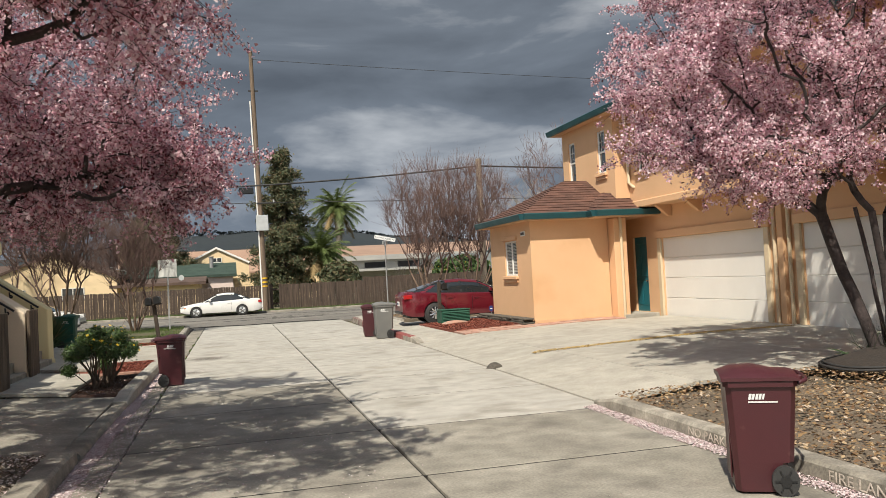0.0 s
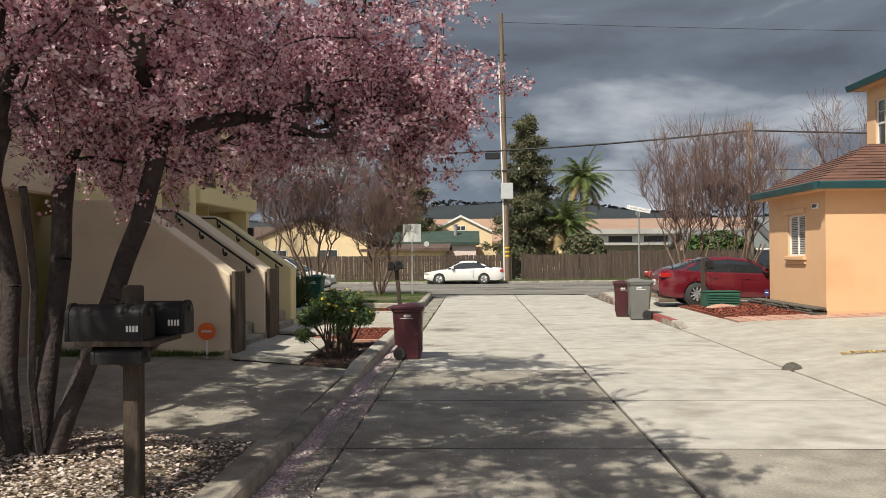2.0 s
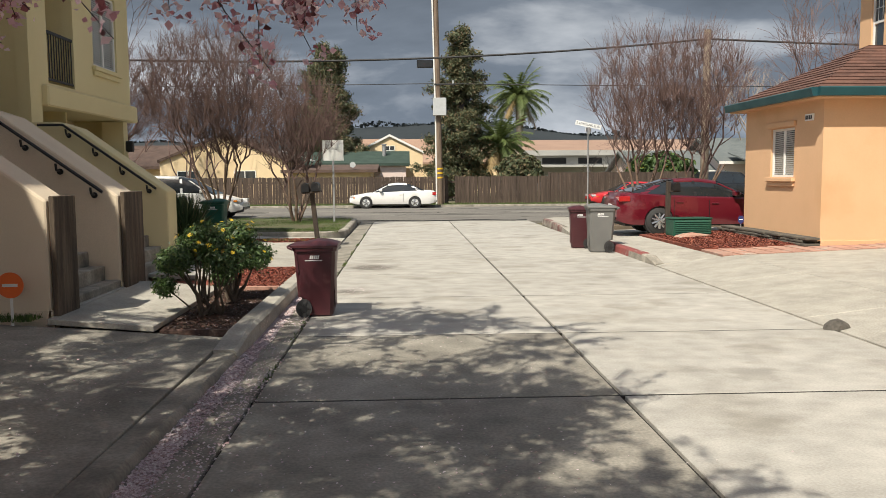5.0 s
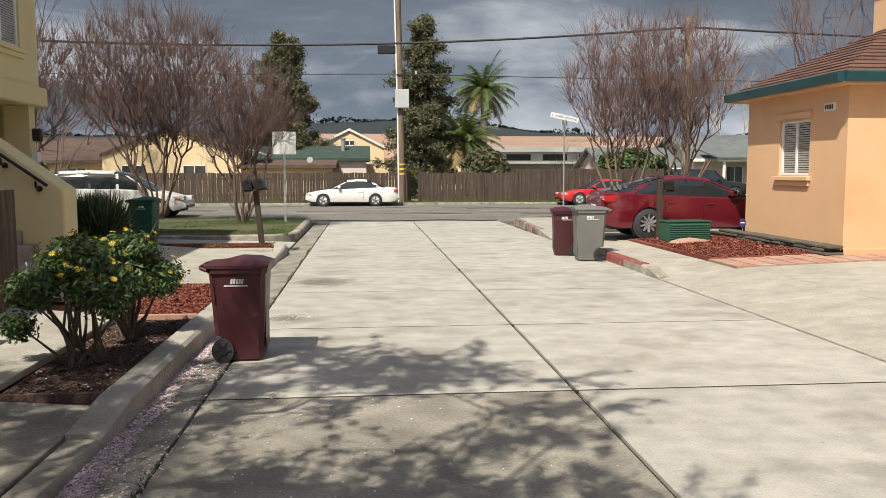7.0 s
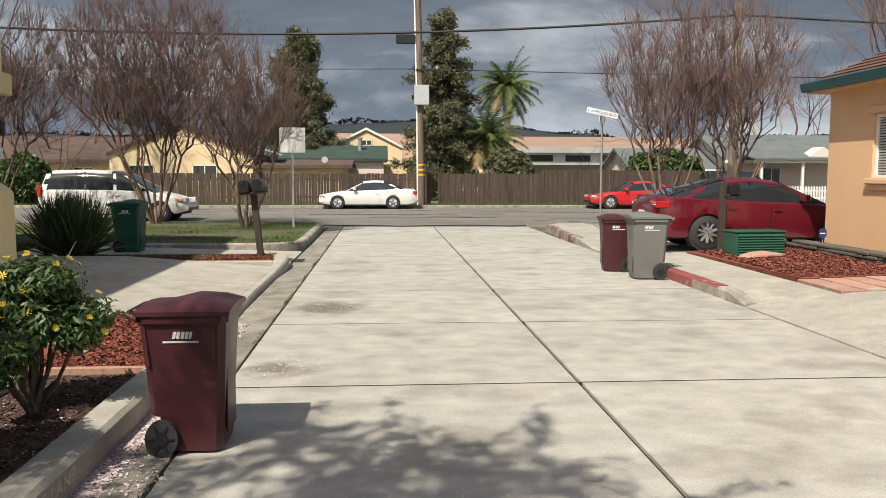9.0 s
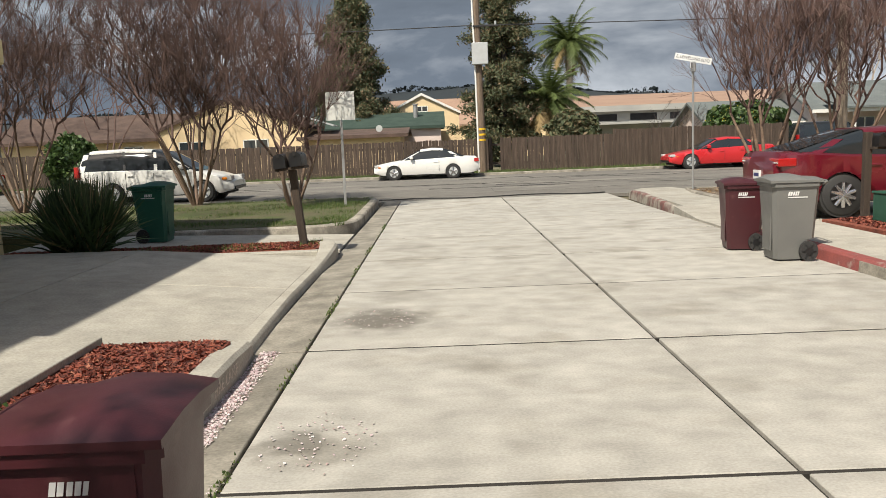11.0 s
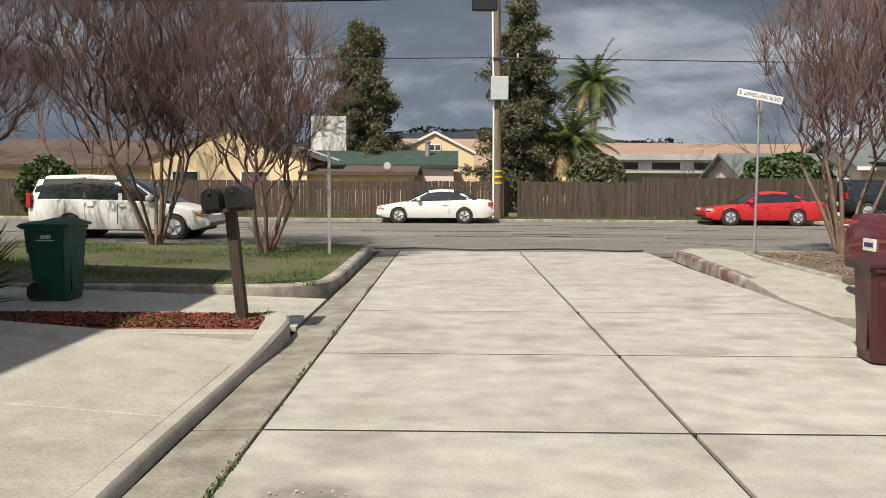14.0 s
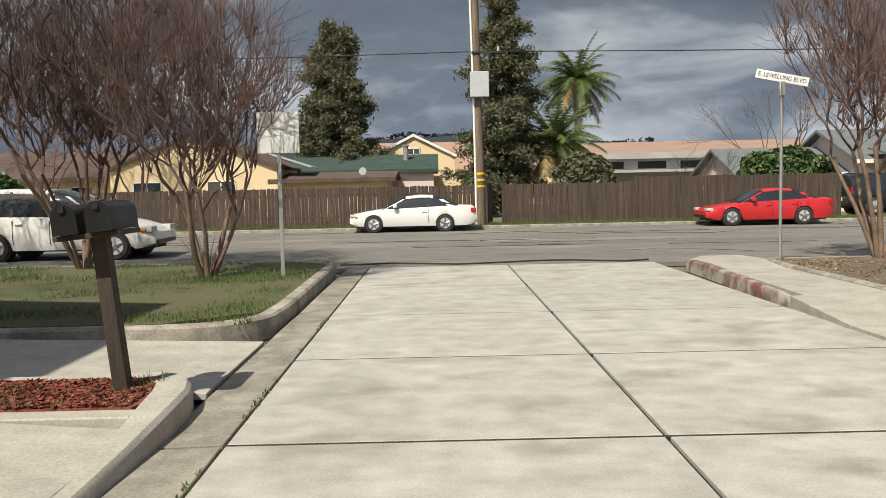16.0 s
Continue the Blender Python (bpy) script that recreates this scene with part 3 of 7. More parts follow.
curb_run("kerb_left_nose", [(-1.66, 19.92), (-1.72, 22.0), (-1.72, 23.2), (-1.70, 24.0), (-1.68, 24.45), (-1.66, 24.9), (-1.65, 25.3), (-1.67, 25.7), (-1.74, 26.0), (-1.90, 26.26), (-2.12, 26.40), (-2.5, 26.42), (-6.0, 26.42)],
         "low driveway kerb rising into a rounded nose round the mailbox planter",
         [0.07, 0.065, 0.065, 0.08, 0.11, 0.15, 0.18, 0.185, 0.185, 0.18, 0.17, 0.15, 0.13], [0.26, 0.16, 0.14, 0.14, 0.17, 0.21, 0.25, 0.27, 0.27, 0.27, 0.25, 0.22, 0.2], M["walk"])
curb_run("kerb_island", [(-7.0, 28.55), (-3.0, 28.55)] + arc(-2.75, 29.55, 1.0, -90, 0) + [(-1.72, 30.2), (-1.78, 35.3)] + arc(-2.6, 35.4, 0.8, 0, 90) + [(-6.0, 36.3), (-40, 36.3)],
          "concrete kerb round a grassy corner island", 0.17)

# right side
curb_run("kerb_right_tree_bed", [(4.4, -14), (4.42, 9.2), (4.5, 9.9)], "concrete kerb with faded lettering beside a tree bed", [0.16, 0.16, 0.05], side=-1)
curb_run("kerb_right_sidewalk", [(4.62, 20.9), (4.58, 21.3), (4.58, 22.6)], "kerb end with a white patch", [0.03, 0.14, 0.15], side=-1)
curb_run("kerb_red", [(4.585, 21.7), (4.58, 25.6), (4.64, 26.3)], "kerb with worn red paint", [0.154, 0.155, 0.03], 0.17, M["redcurb"], -1)
curb_run("kerb_red_far", [(4.74, 29.8), (4.80, 31.0), (4.92, 34.2), (4.95, 35.3)] + arc(5.65, 35.4, 0.7, 180, 90, 3), "kerb with patchy red paint at the street corner", [0.03, 0.10, 0.15, 0.13, 0.08, 0.06, 0.04, 0.03], 0.14, M["wornred"], -1)
curb_run("kerb_dirt_bed", [(6.05, 30.2), (6.1, 33.6), (6.35, 35.0), (40, 35.2)], "low kerb round a bare earth bed", 0.17, 0.16, side=-1)

# planted and made ground beside the alley
tree_bed_left = solid("tree_bed_left", slab_mesh(G(), [(-9, -14), (-1.91, -14), (-1.91, 9.3), (-9, 9.3)], lambda x: gz(x) - 0.01, 0.3), M["dirt"], "tree bed of soil covered with fallen petals and leaves", "tree bed", "structure")
planter_dark = solid("planter_soil", slab_mesh(G(), [(-2.6, 14.3), (-1.79, 14.3), (-1.79, 17.25), (-2.75, 17.25)], lambda x: 0.13, 0.3), M["darkbed"], "dark soil planter round a shrub", "planter", "structure")
planter_mulch = solid("planter_mulch", slab_mesh(G(), [(-3.7, 17.27), (-1.79, 17.27), (-1.79, 19.78), (-2.8, 19.78), (-2.8, 18.2), (-3.7, 18.2)], lambda x: 0.155, 0.3), M["mulch"], "planter bed of red bark mulch", "planter", "structure")
solid("planter_edging", G().box(-3.7, 17.235, 0.02, -1.82, 17.285, 0.185), M["brick"], "thin terracotta edging between soil and mulch", "edging", "structure", bevel=0.008)
planter_mail = solid("planter_mailbox", slab_mesh(G(), [(-7.2, 25.29), (-1.95, 25.29), (-1.78, 25.8), (-2.1, 26.15), (-7.2, 26.15)], lambda x: 0.165, 0.3), M["mulch"], "narrow mulch planter with weeds", "planter", "structure")
solid("planter_ledge", G().box(-7.2, 25.11, -0.02, -1.9, 25.3, 0.15), M["walk"], "pale concrete ledge along the mailbox planter", "kerb", "structure", bevel=0.012)
island = solid("island_grass", slab_mesh(G(), [(-60, 28.7), (-2.9, 28.7), (-1.9, 29.6), (-1.9, 35.4), (-2.6, 36.1), (-60, 36.1)], lambda x: 0.15 + 0.05 * math.exp(-((x + 5) / 3) ** 2), 0.3, 0.0), M["grassbase"], "grassy corner island with bare soil patches", "lawn", "structure")
tree_bed_right = solid("tree_bed_right", slab_mesh(G(), [(4.6, -14), (14, -14), (14, 9.8), (4.6, 9.8)], lambda x: gz(x) - 0.0, 0.3), M["dirt"], "tree bed of earth and brown leaf litter", "tree bed", "structure")
dirt_bed = solid("dirt_bed", slab_mesh(G(), [(6.22, 30.2), (60, 30.2), (60, 35.3), (6.5, 35.1), (6.25, 33.6)], lambda x: 0.15, 0.3), M["dirt"], "bare brown earth bed at the street corner", "bed", "structure")
mulch_right = solid("mulch_bed_right", slab_mesh(G(), [(6.05, 22.15), (8.25, 22.15), (8.25, 26.3), (5.9, 26.3)], lambda x: gz(x) + 0.02, 0.3), M["mulch"], "red bark mulch bed beside the house", "bed", "structure")

# ---- houses ----
def window(parent, axis, face, a0, a1, z0, z1, out, mull=True, sill=None, trim_mat=None, blind=True):
    """A framed sliding window in an opening of a wall whose outer face lies at face; out is the way out."""
    def bx(g, c0, c1, p, q, r, s):
        return g.box(c0, p, r, c1, q, s) if axis == "x" else g.box(p, c0, r, q, c1, s)
    inn = face - out * 0.07
    f = G()
    w = 0.055
    bx(f, inn - out * 0.03, inn + out * 0.03, a0, a1, z0, z0 + w)
    bx(f, inn - out * 0.03, inn + out * 0.03, a0, a1, z1 - w, z1)
    bx(f, inn - out * 0.03, inn + out * 0.03, a0, a0 + w, z0 + w, z1 - w)
    bx(f, inn - out * 0.03, inn + out * 0.03, a1 - w, a1, z0 + w, z1 - w)
    mid = (a0 + a1) / 2
    if mull == "h":
        bx(f, inn - out * 0.025, inn + out * 0.025, a0 + w, a1 - w, (z0 + z1) / 2 - 0.03, (z0 + z1) / 2 + 0.03)
    elif mull:
        bx(f, inn - out * 0.025, inn + out * 0.025, mid - 0.03, mid + 0.03, z0 + w, z1 - w)
    win = part("window", f, M["vinyl"], parent, "white vinyl window", bevel=0.006)
    part("pane", bx(G(), inn - out * 0.012, inn - out * 0.006, a0 + w, a1 - w, z0 + w, z1 - w), M["glass"], win)
    if mull == "h":
        g = G()
        for k in (1, 2):
            bx(g, inn - out * 0.004, inn + out * 0.004, a0 + (a1 - a0) * k / 3 - 0.008, a0 + (a1 - a0) * k / 3 + 0.008, (z0 + z1) / 2, z1 - w)
        bx(g, inn - out * 0.004, inn + out * 0.004, a0 + w, a1 - w, z0 + (z1 - z0) * 0.74, z0 + (z1 - z0) * 0.74 + 0.016)
        part("glazing_bar", g, M["vinyl"], win)
    elif blind:
        g, z = G(), z0 + w + 0.02
        while z < z1 - w - 0.02:
            bx(g, inn - out * 0.004, inn - out * 0.002, a0 + w + 0.01, a1 - w - 0.01, z, z + 0.028)
            z += 0.045
        part("blind", g, M["blind"], win, "pale slatted blind")["kind"] = "stuff"
    if sill:
        g = G()
        bx(g, face, face + out * 0.09, a0 - 0.09, a1 + 0.09, z0 - 0.10, z0 - 0.01)
        bx(g, face, face + out * 0.05, a0 - 0.05, a1 + 0.05, z0 - 0.2, z0 - 0.10)
        part("sill", g, trim_mat, win, bevel=0.012)
        if sill == 2:
            part("lintel", bx(G(), face, face + out * 0.07, a0 - 0.08, a1 + 0.08, z1 + 0.02, z1 + 0.14), trim_mat, win, bevel=0.012)
    return win


def garage_door(parent, face, y0, y1, z0, z1, out):
    d = part("garage_door", G().box(face - out * 0.10, y0, z0, face - out * 0.06, y1, z1), M["white"], parent, "white sectional garage door with raised panels")
    rows, cols = 4, 4
    hh, ww = (z1 - z0) / rows, (y1 - y0) / cols
    gp = G().box(0, 0.07, 0.09, 0.012, ww - 0.07, hh - 0.09) if out > 0 else G().box(-0.012, 0.07, 0.09, 0, ww - 0.07, hh - 0.09)
    me = gp.mesh("panel", M["white"], bevel=0.008)
    sec = G().box(-0.015, 0, 0.006, 0.002, y1 - y0, hh - 0.006).mesh("section", M["white"], bevel=0.006)
    for r in range(rows):
        part("section", sec, None, d, m=pose(face - out * 0.055, y0, z0 + r * hh))
        for c in range(cols):
            part("panel", me, None, d, m=pose(face - out * 0.052, y0 + c * ww, z0 + r * hh))
    return d


def shingle_slope(parent, pts_low, pts_high, n, mat, over=0.03):
    """A roof slope as overlapping courses between its low and its high edge."""
    (a, b), (c, d) = [[Vector(p) for p in e] for e in (pts_low, pts_high)]
    nrm = (b - a).cross(d - a).normalized()
    nrm = nrm if nrm.z > 0 else -nrm
    g, rg = G(), random.Random(n)
    for k in range(n):
        l0, r0 = a.lerp(c, k / n), b.lerp(d, k / n)
        l1, r1 = a.lerp(c, (k + 1.12) / n), b.lerp(d, (k + 1.12) / n)
        w = (r0 - l0).length
        m = max(1, int(w / 0.32))
        cuts = [0] + sorted((j + rg.uniform(-0.25, 0.25)) / m for j in range(1, m)) + [1]
        for p, q in zip(cuts, cuts[1:]):
            up = nrm * (0.022 + rg.uniform(0, 0.008))
            v = [l0.lerp(r0, p), l0.lerp(r0, q), l1.lerp(r1, q), l1.lerp(r1, p)]
            g.hexa(v, [v[0] + up, v[1] + up, v[2] + up * 0.25, v[3] + up * 0.25])
    ob = part("roof_shingles", g, mat, parent, "brown asphalt shingles in courses")
    ob["kind"] = "stuff"
    return ob


def gutter_run(parent, pts, label="dark teal rain gutter"):
    g = G()
    for p, q in zip(pts, pts[1:]):
        p, q = Vector(p), Vector(q)
        d = (q - p).normalized()
        o = Vector((d.y, -d.x, 0))
        prof = ((0, -0.15), (0.09, -0.15), (0.13, 0.0), (0.11, 0.02), (0, 0.02))
        g.loft([[(e.x + o.x * u, e.y + o.y * u, e.z + w) for u, w in prof] for e in (p, q)])
    return part("rain_gutter", g, M["teal"], parent, label)


# orange house
oh = thing("house", "orange stucco two-storey house with brown shingle roof and teal gutters", "house")
BASE = 0.22
wall(oh, M["orange"], "orange stucco entry block wall", ("x", 8.3, 8.5, 21.9, 25.6, BASE, 3.22, [(23.1, 24.22, 1.62, 2.69)]),
     ("y", 21.9, 22.1, 8.5, 10.72, BASE, 3.22, []), ("y", 25.4, 25.6, 8.5, 12.0, BASE, 3.22, []), ("y", 23.2, 23.4, 10.92, 12.0, BASE, 3.22, []), ("x", 10.72, 10.92, 21.96, 23.4, BASE, 3.22, []))
part("column", G().box(10.74, 21.52, BASE, 11.14, 21.94, 3.16), M["orange"], oh, "square stucco porch column", bevel=0.015)
# black floor: the unlit room is put into its colour
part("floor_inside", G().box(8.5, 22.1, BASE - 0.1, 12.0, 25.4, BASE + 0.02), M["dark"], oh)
part("porch_slab", G().box(10.92, 21.4, BASE - 0.2, 12.0, 23.2, BASE + 0.13), M["walk"], oh, bevel=0.01)
wall(oh, M["orange"], "orange stucco garage wall", ("x", 12.0, 12.2, 4.0, 26.0, BASE, 3.5, [(21.95, 22.78, BASE + 0.14, 2.6), (16.36, 21.05, BASE, 2.5), (10.3, 15.1, BASE, 2.5)]), ("y", 25.8, 26.0, 12.2, 19, BASE, 3.28, []))
d = part("door", G().box(12.06, 21.95, BASE + 0.14, 12.12, 22.78, 2.6), M["tealdoor"], oh, "teal panelled front door")
for z0, z1 in ((0.55, 1.25), (1.4, 2.4)):
    for y0, y1 in ((22.03, 22.33), (22.42, 22.7)):
        part("panel", G().box(12.045, y0, z0, 12.06, y1, z1), M["tealdoor"], d, bevel=0.008)
part("door_handle", G().disc((12.02, 22.06, 1.28), "x", 0.03, 0.06, 10), M["chrome"], d)
garage_door(oh, 12.0, 16.36, 21.05, BASE, 2.5, -1)
garage_door(oh, 12.0, 10.3, 15.1, BASE, 2.5, -1)
g = G()
for y0, y1 in ((16.36, 21.05), (10.3, 15.1)):
    for a, b in ((y0 - 0.18, y0 - 0.005), (y1 + 0.005, y1 + 0.18)):
        part("door_jamb", G().box(11.93, a, BASE, 12.0, b, 2.5), M["cream"], oh, "pale cream garage door jamb", bevel=0.012)
    g.box(11.92, y0 - 0.22, 2.5, 12.0, y1 + 0.22, 2.72)
part("trim", g, M["orange"], oh, bevel=0.012)
g = G()
for y in (15.45, 15.95):
    g.tube([(11.93, y, BASE), (11.93, y, 3.4)], 0.045, 8)
part("downpipe", g, M["cream"], oh, "pale painted downpipes", smooth=40)
part("pilaster", G().box(11.88, 15.6, BASE, 12.0, 15.8, 3.4), M["orange"], oh, bevel=0.012)
# upper storey
UW = [(24.5, 25.02, 4.55, 5.88), (22.3, 22.86, 4.6, 5.9)]
UW3 = [(20.6, 21.2, 4.45, 5.75), (17.4, 19.0, 4.45, 5.75), (12.4, 14.0, 4.45, 5.75)]
wall(oh, M["orange"], "orange stucco upper storey wall", ("x", 11.0, 11.2, 21.76, 25.5, 3.3, 6.3, UW), ("y", 21.76, 21.96, 11.2, 12.2, 3.3, 6.3, []),
     ("y", 25.3, 25.5, 11.2, 19, 3.3, 6.3, []), ("x", 11.45, 11.65, 4.0, 21.755, 3.62, 6.3, UW3), ("y", 4.0, 4.2, 11.65, 19, 3.62, 6.3, []))
part("band", G().box(11.38, 4.0, 3.42, 12.0, 21.75, 3.62), M["orange"], oh, "projecting stucco band under the upper floor", bevel=0.02)
for k in range(7):
    y = 20.4 - k * 1.55
    part("bracket", G().prism([(11.5, 3.42), (12.0, 3.42), (12.0, 3.1), (11.9, 3.1)], "y", y, y + 0.14), M["orange"], oh, bevel=0.01)
for w in UW:
    window(oh, "x", 11.0, *w, -1, "h", 1, M["orange"])
for w in UW3:
    window(oh, "x", 11.45, *w, -1, "h", 1, M["orange"])
window(oh, "x", 8.3, 23.1, 24.22, 1.62, 2.69, -1, True, 2, M["orange"])
# black backing behind the panes, painting the rooms as unlit
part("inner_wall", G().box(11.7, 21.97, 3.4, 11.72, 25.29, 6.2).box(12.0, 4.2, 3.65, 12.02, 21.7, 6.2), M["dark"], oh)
# upper roof
E0, E1, F0, F1, ZE = 10.74, 20.0, 3.4, 25.9, 6.32
part("soffit", G().box(E0, F0, ZE - 0.05, E1, F1, ZE), M["orange"], oh)
rl, rr = (E0 + 4.2, 7.6, 7.75), (E0 + 4.2, F1 - 4.2, 7.75)
shingle_slope(oh, ((E0, F1, ZE + 0.1), (E0, F0, ZE + 0.1)), (rr, rl), 18, M["shingle"])
shingle_slope(oh, ((E1, F1, ZE + 0.1), (E0, F1, ZE + 0.1)), (rr, rr), 16, M["shingle"])
part("fascia", G().box(E0 - 0.03, F0, ZE, E0, F1, ZE + 0.14).box(E0 - 0.03, F1, ZE, E1, F1 + 0.03, ZE + 0.14), M["teal"], oh)
gutter_run(oh, [(E0 - 0.03, F1, ZE + 0.1), (E0 - 0.03, F0, ZE + 0.1)])
# entry roof
zl, zt = 3.36, 4.5
gutter_run(oh, [(8.0, 25.95, zl), (8.0, 21.6, zl)])
gutter_run(oh, [(8.0, 21.6, zl), (10.0, 21.6, zl), (10.0, 21.12, zl), (12.3, 21.12, zl)])
part("soffit", G().box(8.0, 21.6, 3.18, 12.0, 25.9, 3.23).box(10.0, 21.12, 3.18, 12.0, 21.6, 3.23), M["orange"], oh)
apex, apex2 = (10.2, 23.75, zt), (11.1, 23.75, zt)
shingle_slope(oh, ((8.0, 25.95, zl), (8.0, 21.6, zl)), (apex, apex), 13, M["shingle"])
shingle_slope(oh, ((8.0, 21.6, zl), (11.0, 21.6, zl)), (apex, apex2), 13, M["shingle"])
shingle_slope(oh, ((11.0, 25.95, zl), (8.0, 25.95, zl)), (apex2, apex), 13, M["shingle"])
shingle_slope(oh, ((10.0, 21.12, zl), (12.3, 21.12, zl)), ((11.1, 22.2, 3.98), (12.3, 22.2, 3.98)), 7, M["shingle"])
shingle_slope(oh, ((10.0, 22.6, zl + 0.1), (10.0, 21.12, zl)), ((11.1, 22.6, 4.05), (11.1, 22.2, 3.98)), 7, M["shingle"])
part("downpipe", G().tube([(11.38, 21.68, 6.3), (11.38, 21.66, 4.2), (11.42, 21.5, 4.05), (11.75, 21.3, 3.95), (11.95, 21.2, 3.75)], 0.05, 8), M["cream"], oh, "pale curved downpipe", smooth=50)
part("downpipe", G().tube([(10.94, 21.48, 3.2), (10.94, 21.48, BASE)], 0.045, 8), M["cream"], oh, "pale painted downpipe", smooth=50)
part("number_plate", G().box(8.26, 22.28, 2.78, 8.3, 22.6, 2.92), M["vinyl"], oh, "small plate with dark bars", bevel=0.004)
for k in range(4):
    part("dark_bar", G().box(8.252, 22.31 + k * 0.07, 2.81, 8.26, 22.35 + k * 0.07, 2.89), M["black"], oh)
part("porch_lamp", G().box(10.98, 23.1, 1.9, 11.1, 23.2, 2.15), M["black"], oh, bevel=0.02)
part("foundation_strip", G().box(8.27, 21.87, 0.1, 8.3, 25.62, BASE + 0.12).box(8.27, 21.87, 0.1, 10.74, 21.9, BASE + 0.12), M["orange"], oh)

# yellow house with its stairs
yh = thing("house", "yellow stucco two-storey house with outside stairs and balconies", "house")
YB = 0.2
X0, XR = -6.46, -7.7
RECESS = [(16.5, 18.1, 2.5, 5.2), (18.75, 20.35, 2.5, 5.2), (21.1, 22.3, 3.42, 5.6), (23.3, 24.7, 4.02, 5.6)]
wall(yh, M["yellow"], "yellow stucco front wall with entry recesses", ("x", X0 - 0.22, X0, 14.95, 25.5, 3.0, 6.5, [(a, b, max(c, 3.0), e) for a, b, c, e in RECESS]),
     ("x", X0 - 0.22, X0, 14.95, 20.8, YB, 3.0, [(16.5, 18.1, 2.5, 3.0), (18.75, 20.35, 2.5, 3.0)]), ("y", 25.28, 25.5, -16, X0 - 0.22, YB, 6.5, []), ("y", 25.0, 25.28, X0 - 0.5, X0 - 0.02, YB, 2.98, []),
     ("x", XR - 0.2, XR, 15.0, 25.28, YB, 6.5, []))
for y in (16.4, 18.15, 18.65, 20.4, 21.0, 22.35):
    part("recess_wall", G().box(XR, y - 0.03, 2.5, X0 - 0.22, y + 0.03, 5.6), M["yellow"], yh)
for y0, y1, z0 in ((15.0, 20.37, 5.6), (20.43, 25.28, 5.62), (20.8, 25.28, 3.0)):
    part("recess_ceiling", G().box(XR, y0, z0, X0 - 0.22, y1, z0 + 0.1), M["yellow"], yh)
part("band", G().box(X0 - 0.2, 20.8, 2.98, X0 + 0.12, 25.62, 3.36), M["yellow"], yh, "projecting stucco band", bevel=0.03)
window(yh, "x", X0, 23.3, 24.7, 4.02, 5.6, 1, True, 1, M["yellow"])
rail = part("balcony_railing", G().box(X0 - 0.06, 21.1, 4.32, X0 - 0.02, 22.3, 4.37), M["iron"], yh, "black iron balcony railing")
part("bottom_rail", G().box(X0 - 0.06, 21.1, 3.48, X0 - 0.02, 22.3, 3.52), M["iron"], rail)
for k in range(11):
    part("baluster", G().tube([(X0 - 0.04, 21.16 + k * 0.11, 3.5), (X0 - 0.04, 21.16 + k * 0.11, 4.34)], 0.012, 5), M["iron"], rail)
part("wall_lamp", G().box(X0 - 0.02, 25.1, 2.3, X0 + 0.14, 25.24, 2.55), M["iron"], yh, bevel=0.02)
part("meter_box", G().box(X0 - 0.02, 25.05, 1.9, X0 + 0.08, 25.25, 2.1), M["white"], yh, bevel=0.01)
# south part with garage
wall(yh, M["tan"], "tan stucco garage wall", ("x", -7.25, -7.05, 2.0, 14.95, YB, 2.72, [(9.2, 13.7, YB, 2.4), (3.4, 8.0, YB, 2.4)]), ("y", 1.8, 2.0, -16, -7.05, YB, 6.5, []))
garage_door(yh, -7.05, 9.2, 13.7, YB, 2.4, 1)
garage_door(yh, -7.05, 3.4, 8.0, YB, 2.4, 1)
wall(yh, M["tan"], "tan stucco upper wall with balcony recess", ("x", -6.95, -6.75, 2.0, 14.94, 3.06, 6.5, [(11.2, 12.6, 3.6, 5.6), (6.0, 8.0, 3.9, 5.4)]))
part("band", G().box(-7.05, 2.0, 2.72, -6.6, 14.93, 3.06), M["tan"], yh, bevel=0.03)
# backs of the balcony recesses, their shade painted as near-black
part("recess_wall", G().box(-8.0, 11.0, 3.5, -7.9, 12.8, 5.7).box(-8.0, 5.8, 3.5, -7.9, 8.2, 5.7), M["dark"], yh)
rail = part("balcony_railing", G().box(-6.84, 11.2, 4.5, -6.8, 12.6, 4.55), M["iron"], yh, "black iron balcony railing")
part("bottom_rail", G().box(-6.84, 11.2, 3.66, -6.8, 12.6, 3.7), M["iron"], rail)
for k in range(12):
    part("baluster", G().tube([(-6.82, 11.26 + k * 0.115, 3.68), (-6.82, 11.26 + k * 0.115, 4.52)], 0.012, 5), M["iron"], rail)
part("roof", G().prism([(-6.06, 6.5), (-6.06, 6.66), (-11.5, 8.45), (-17, 6.66), (-17, 6.5)], "y", 1.4, 26.1), M["shingle"], yh, "brown shingle roof")
part("eave", G().box(-6.06, 1.4, 6.48, -6.0, 26.1, 6.68), M["cream"], yh)
# stair walls: (y0, y1, end x)
def stair_wall(y0, y1, xe, name, mat):
    prof = [(xe, YB), (xe, 1.47), (xe - 1.45, 2.52), (xe - 1.75, 2.62), (X0 + 0.003, 2.62), (X0 + 0.003, YB)]
    w = part(name, G().prism(prof, "y", y0, y1), mat, yh, "stucco stair wall with sloping top", bevel=0.03, seg=2)
    part("plinth", G().box(xe - 0.02, y0 - 0.02, 0.1, xe + 0.02, y1 + 0.02, YB + 0.14).box(X0, y0 - 0.02, 0.1, xe, y0 - 0.001, YB + 0.14), mat, yh)
    return w


def end_board(y0, y1, xe):
    """Dark weathered boards closing the street end of a stair wall."""
    part("end_board", G().box(xe + 0.004, y0 - 0.012, YB - 0.05, xe + 0.06, y1 + 0.012, 1.52), M["endwood"], yh, "dark weathered board closing a stair wall", bevel=0.008)


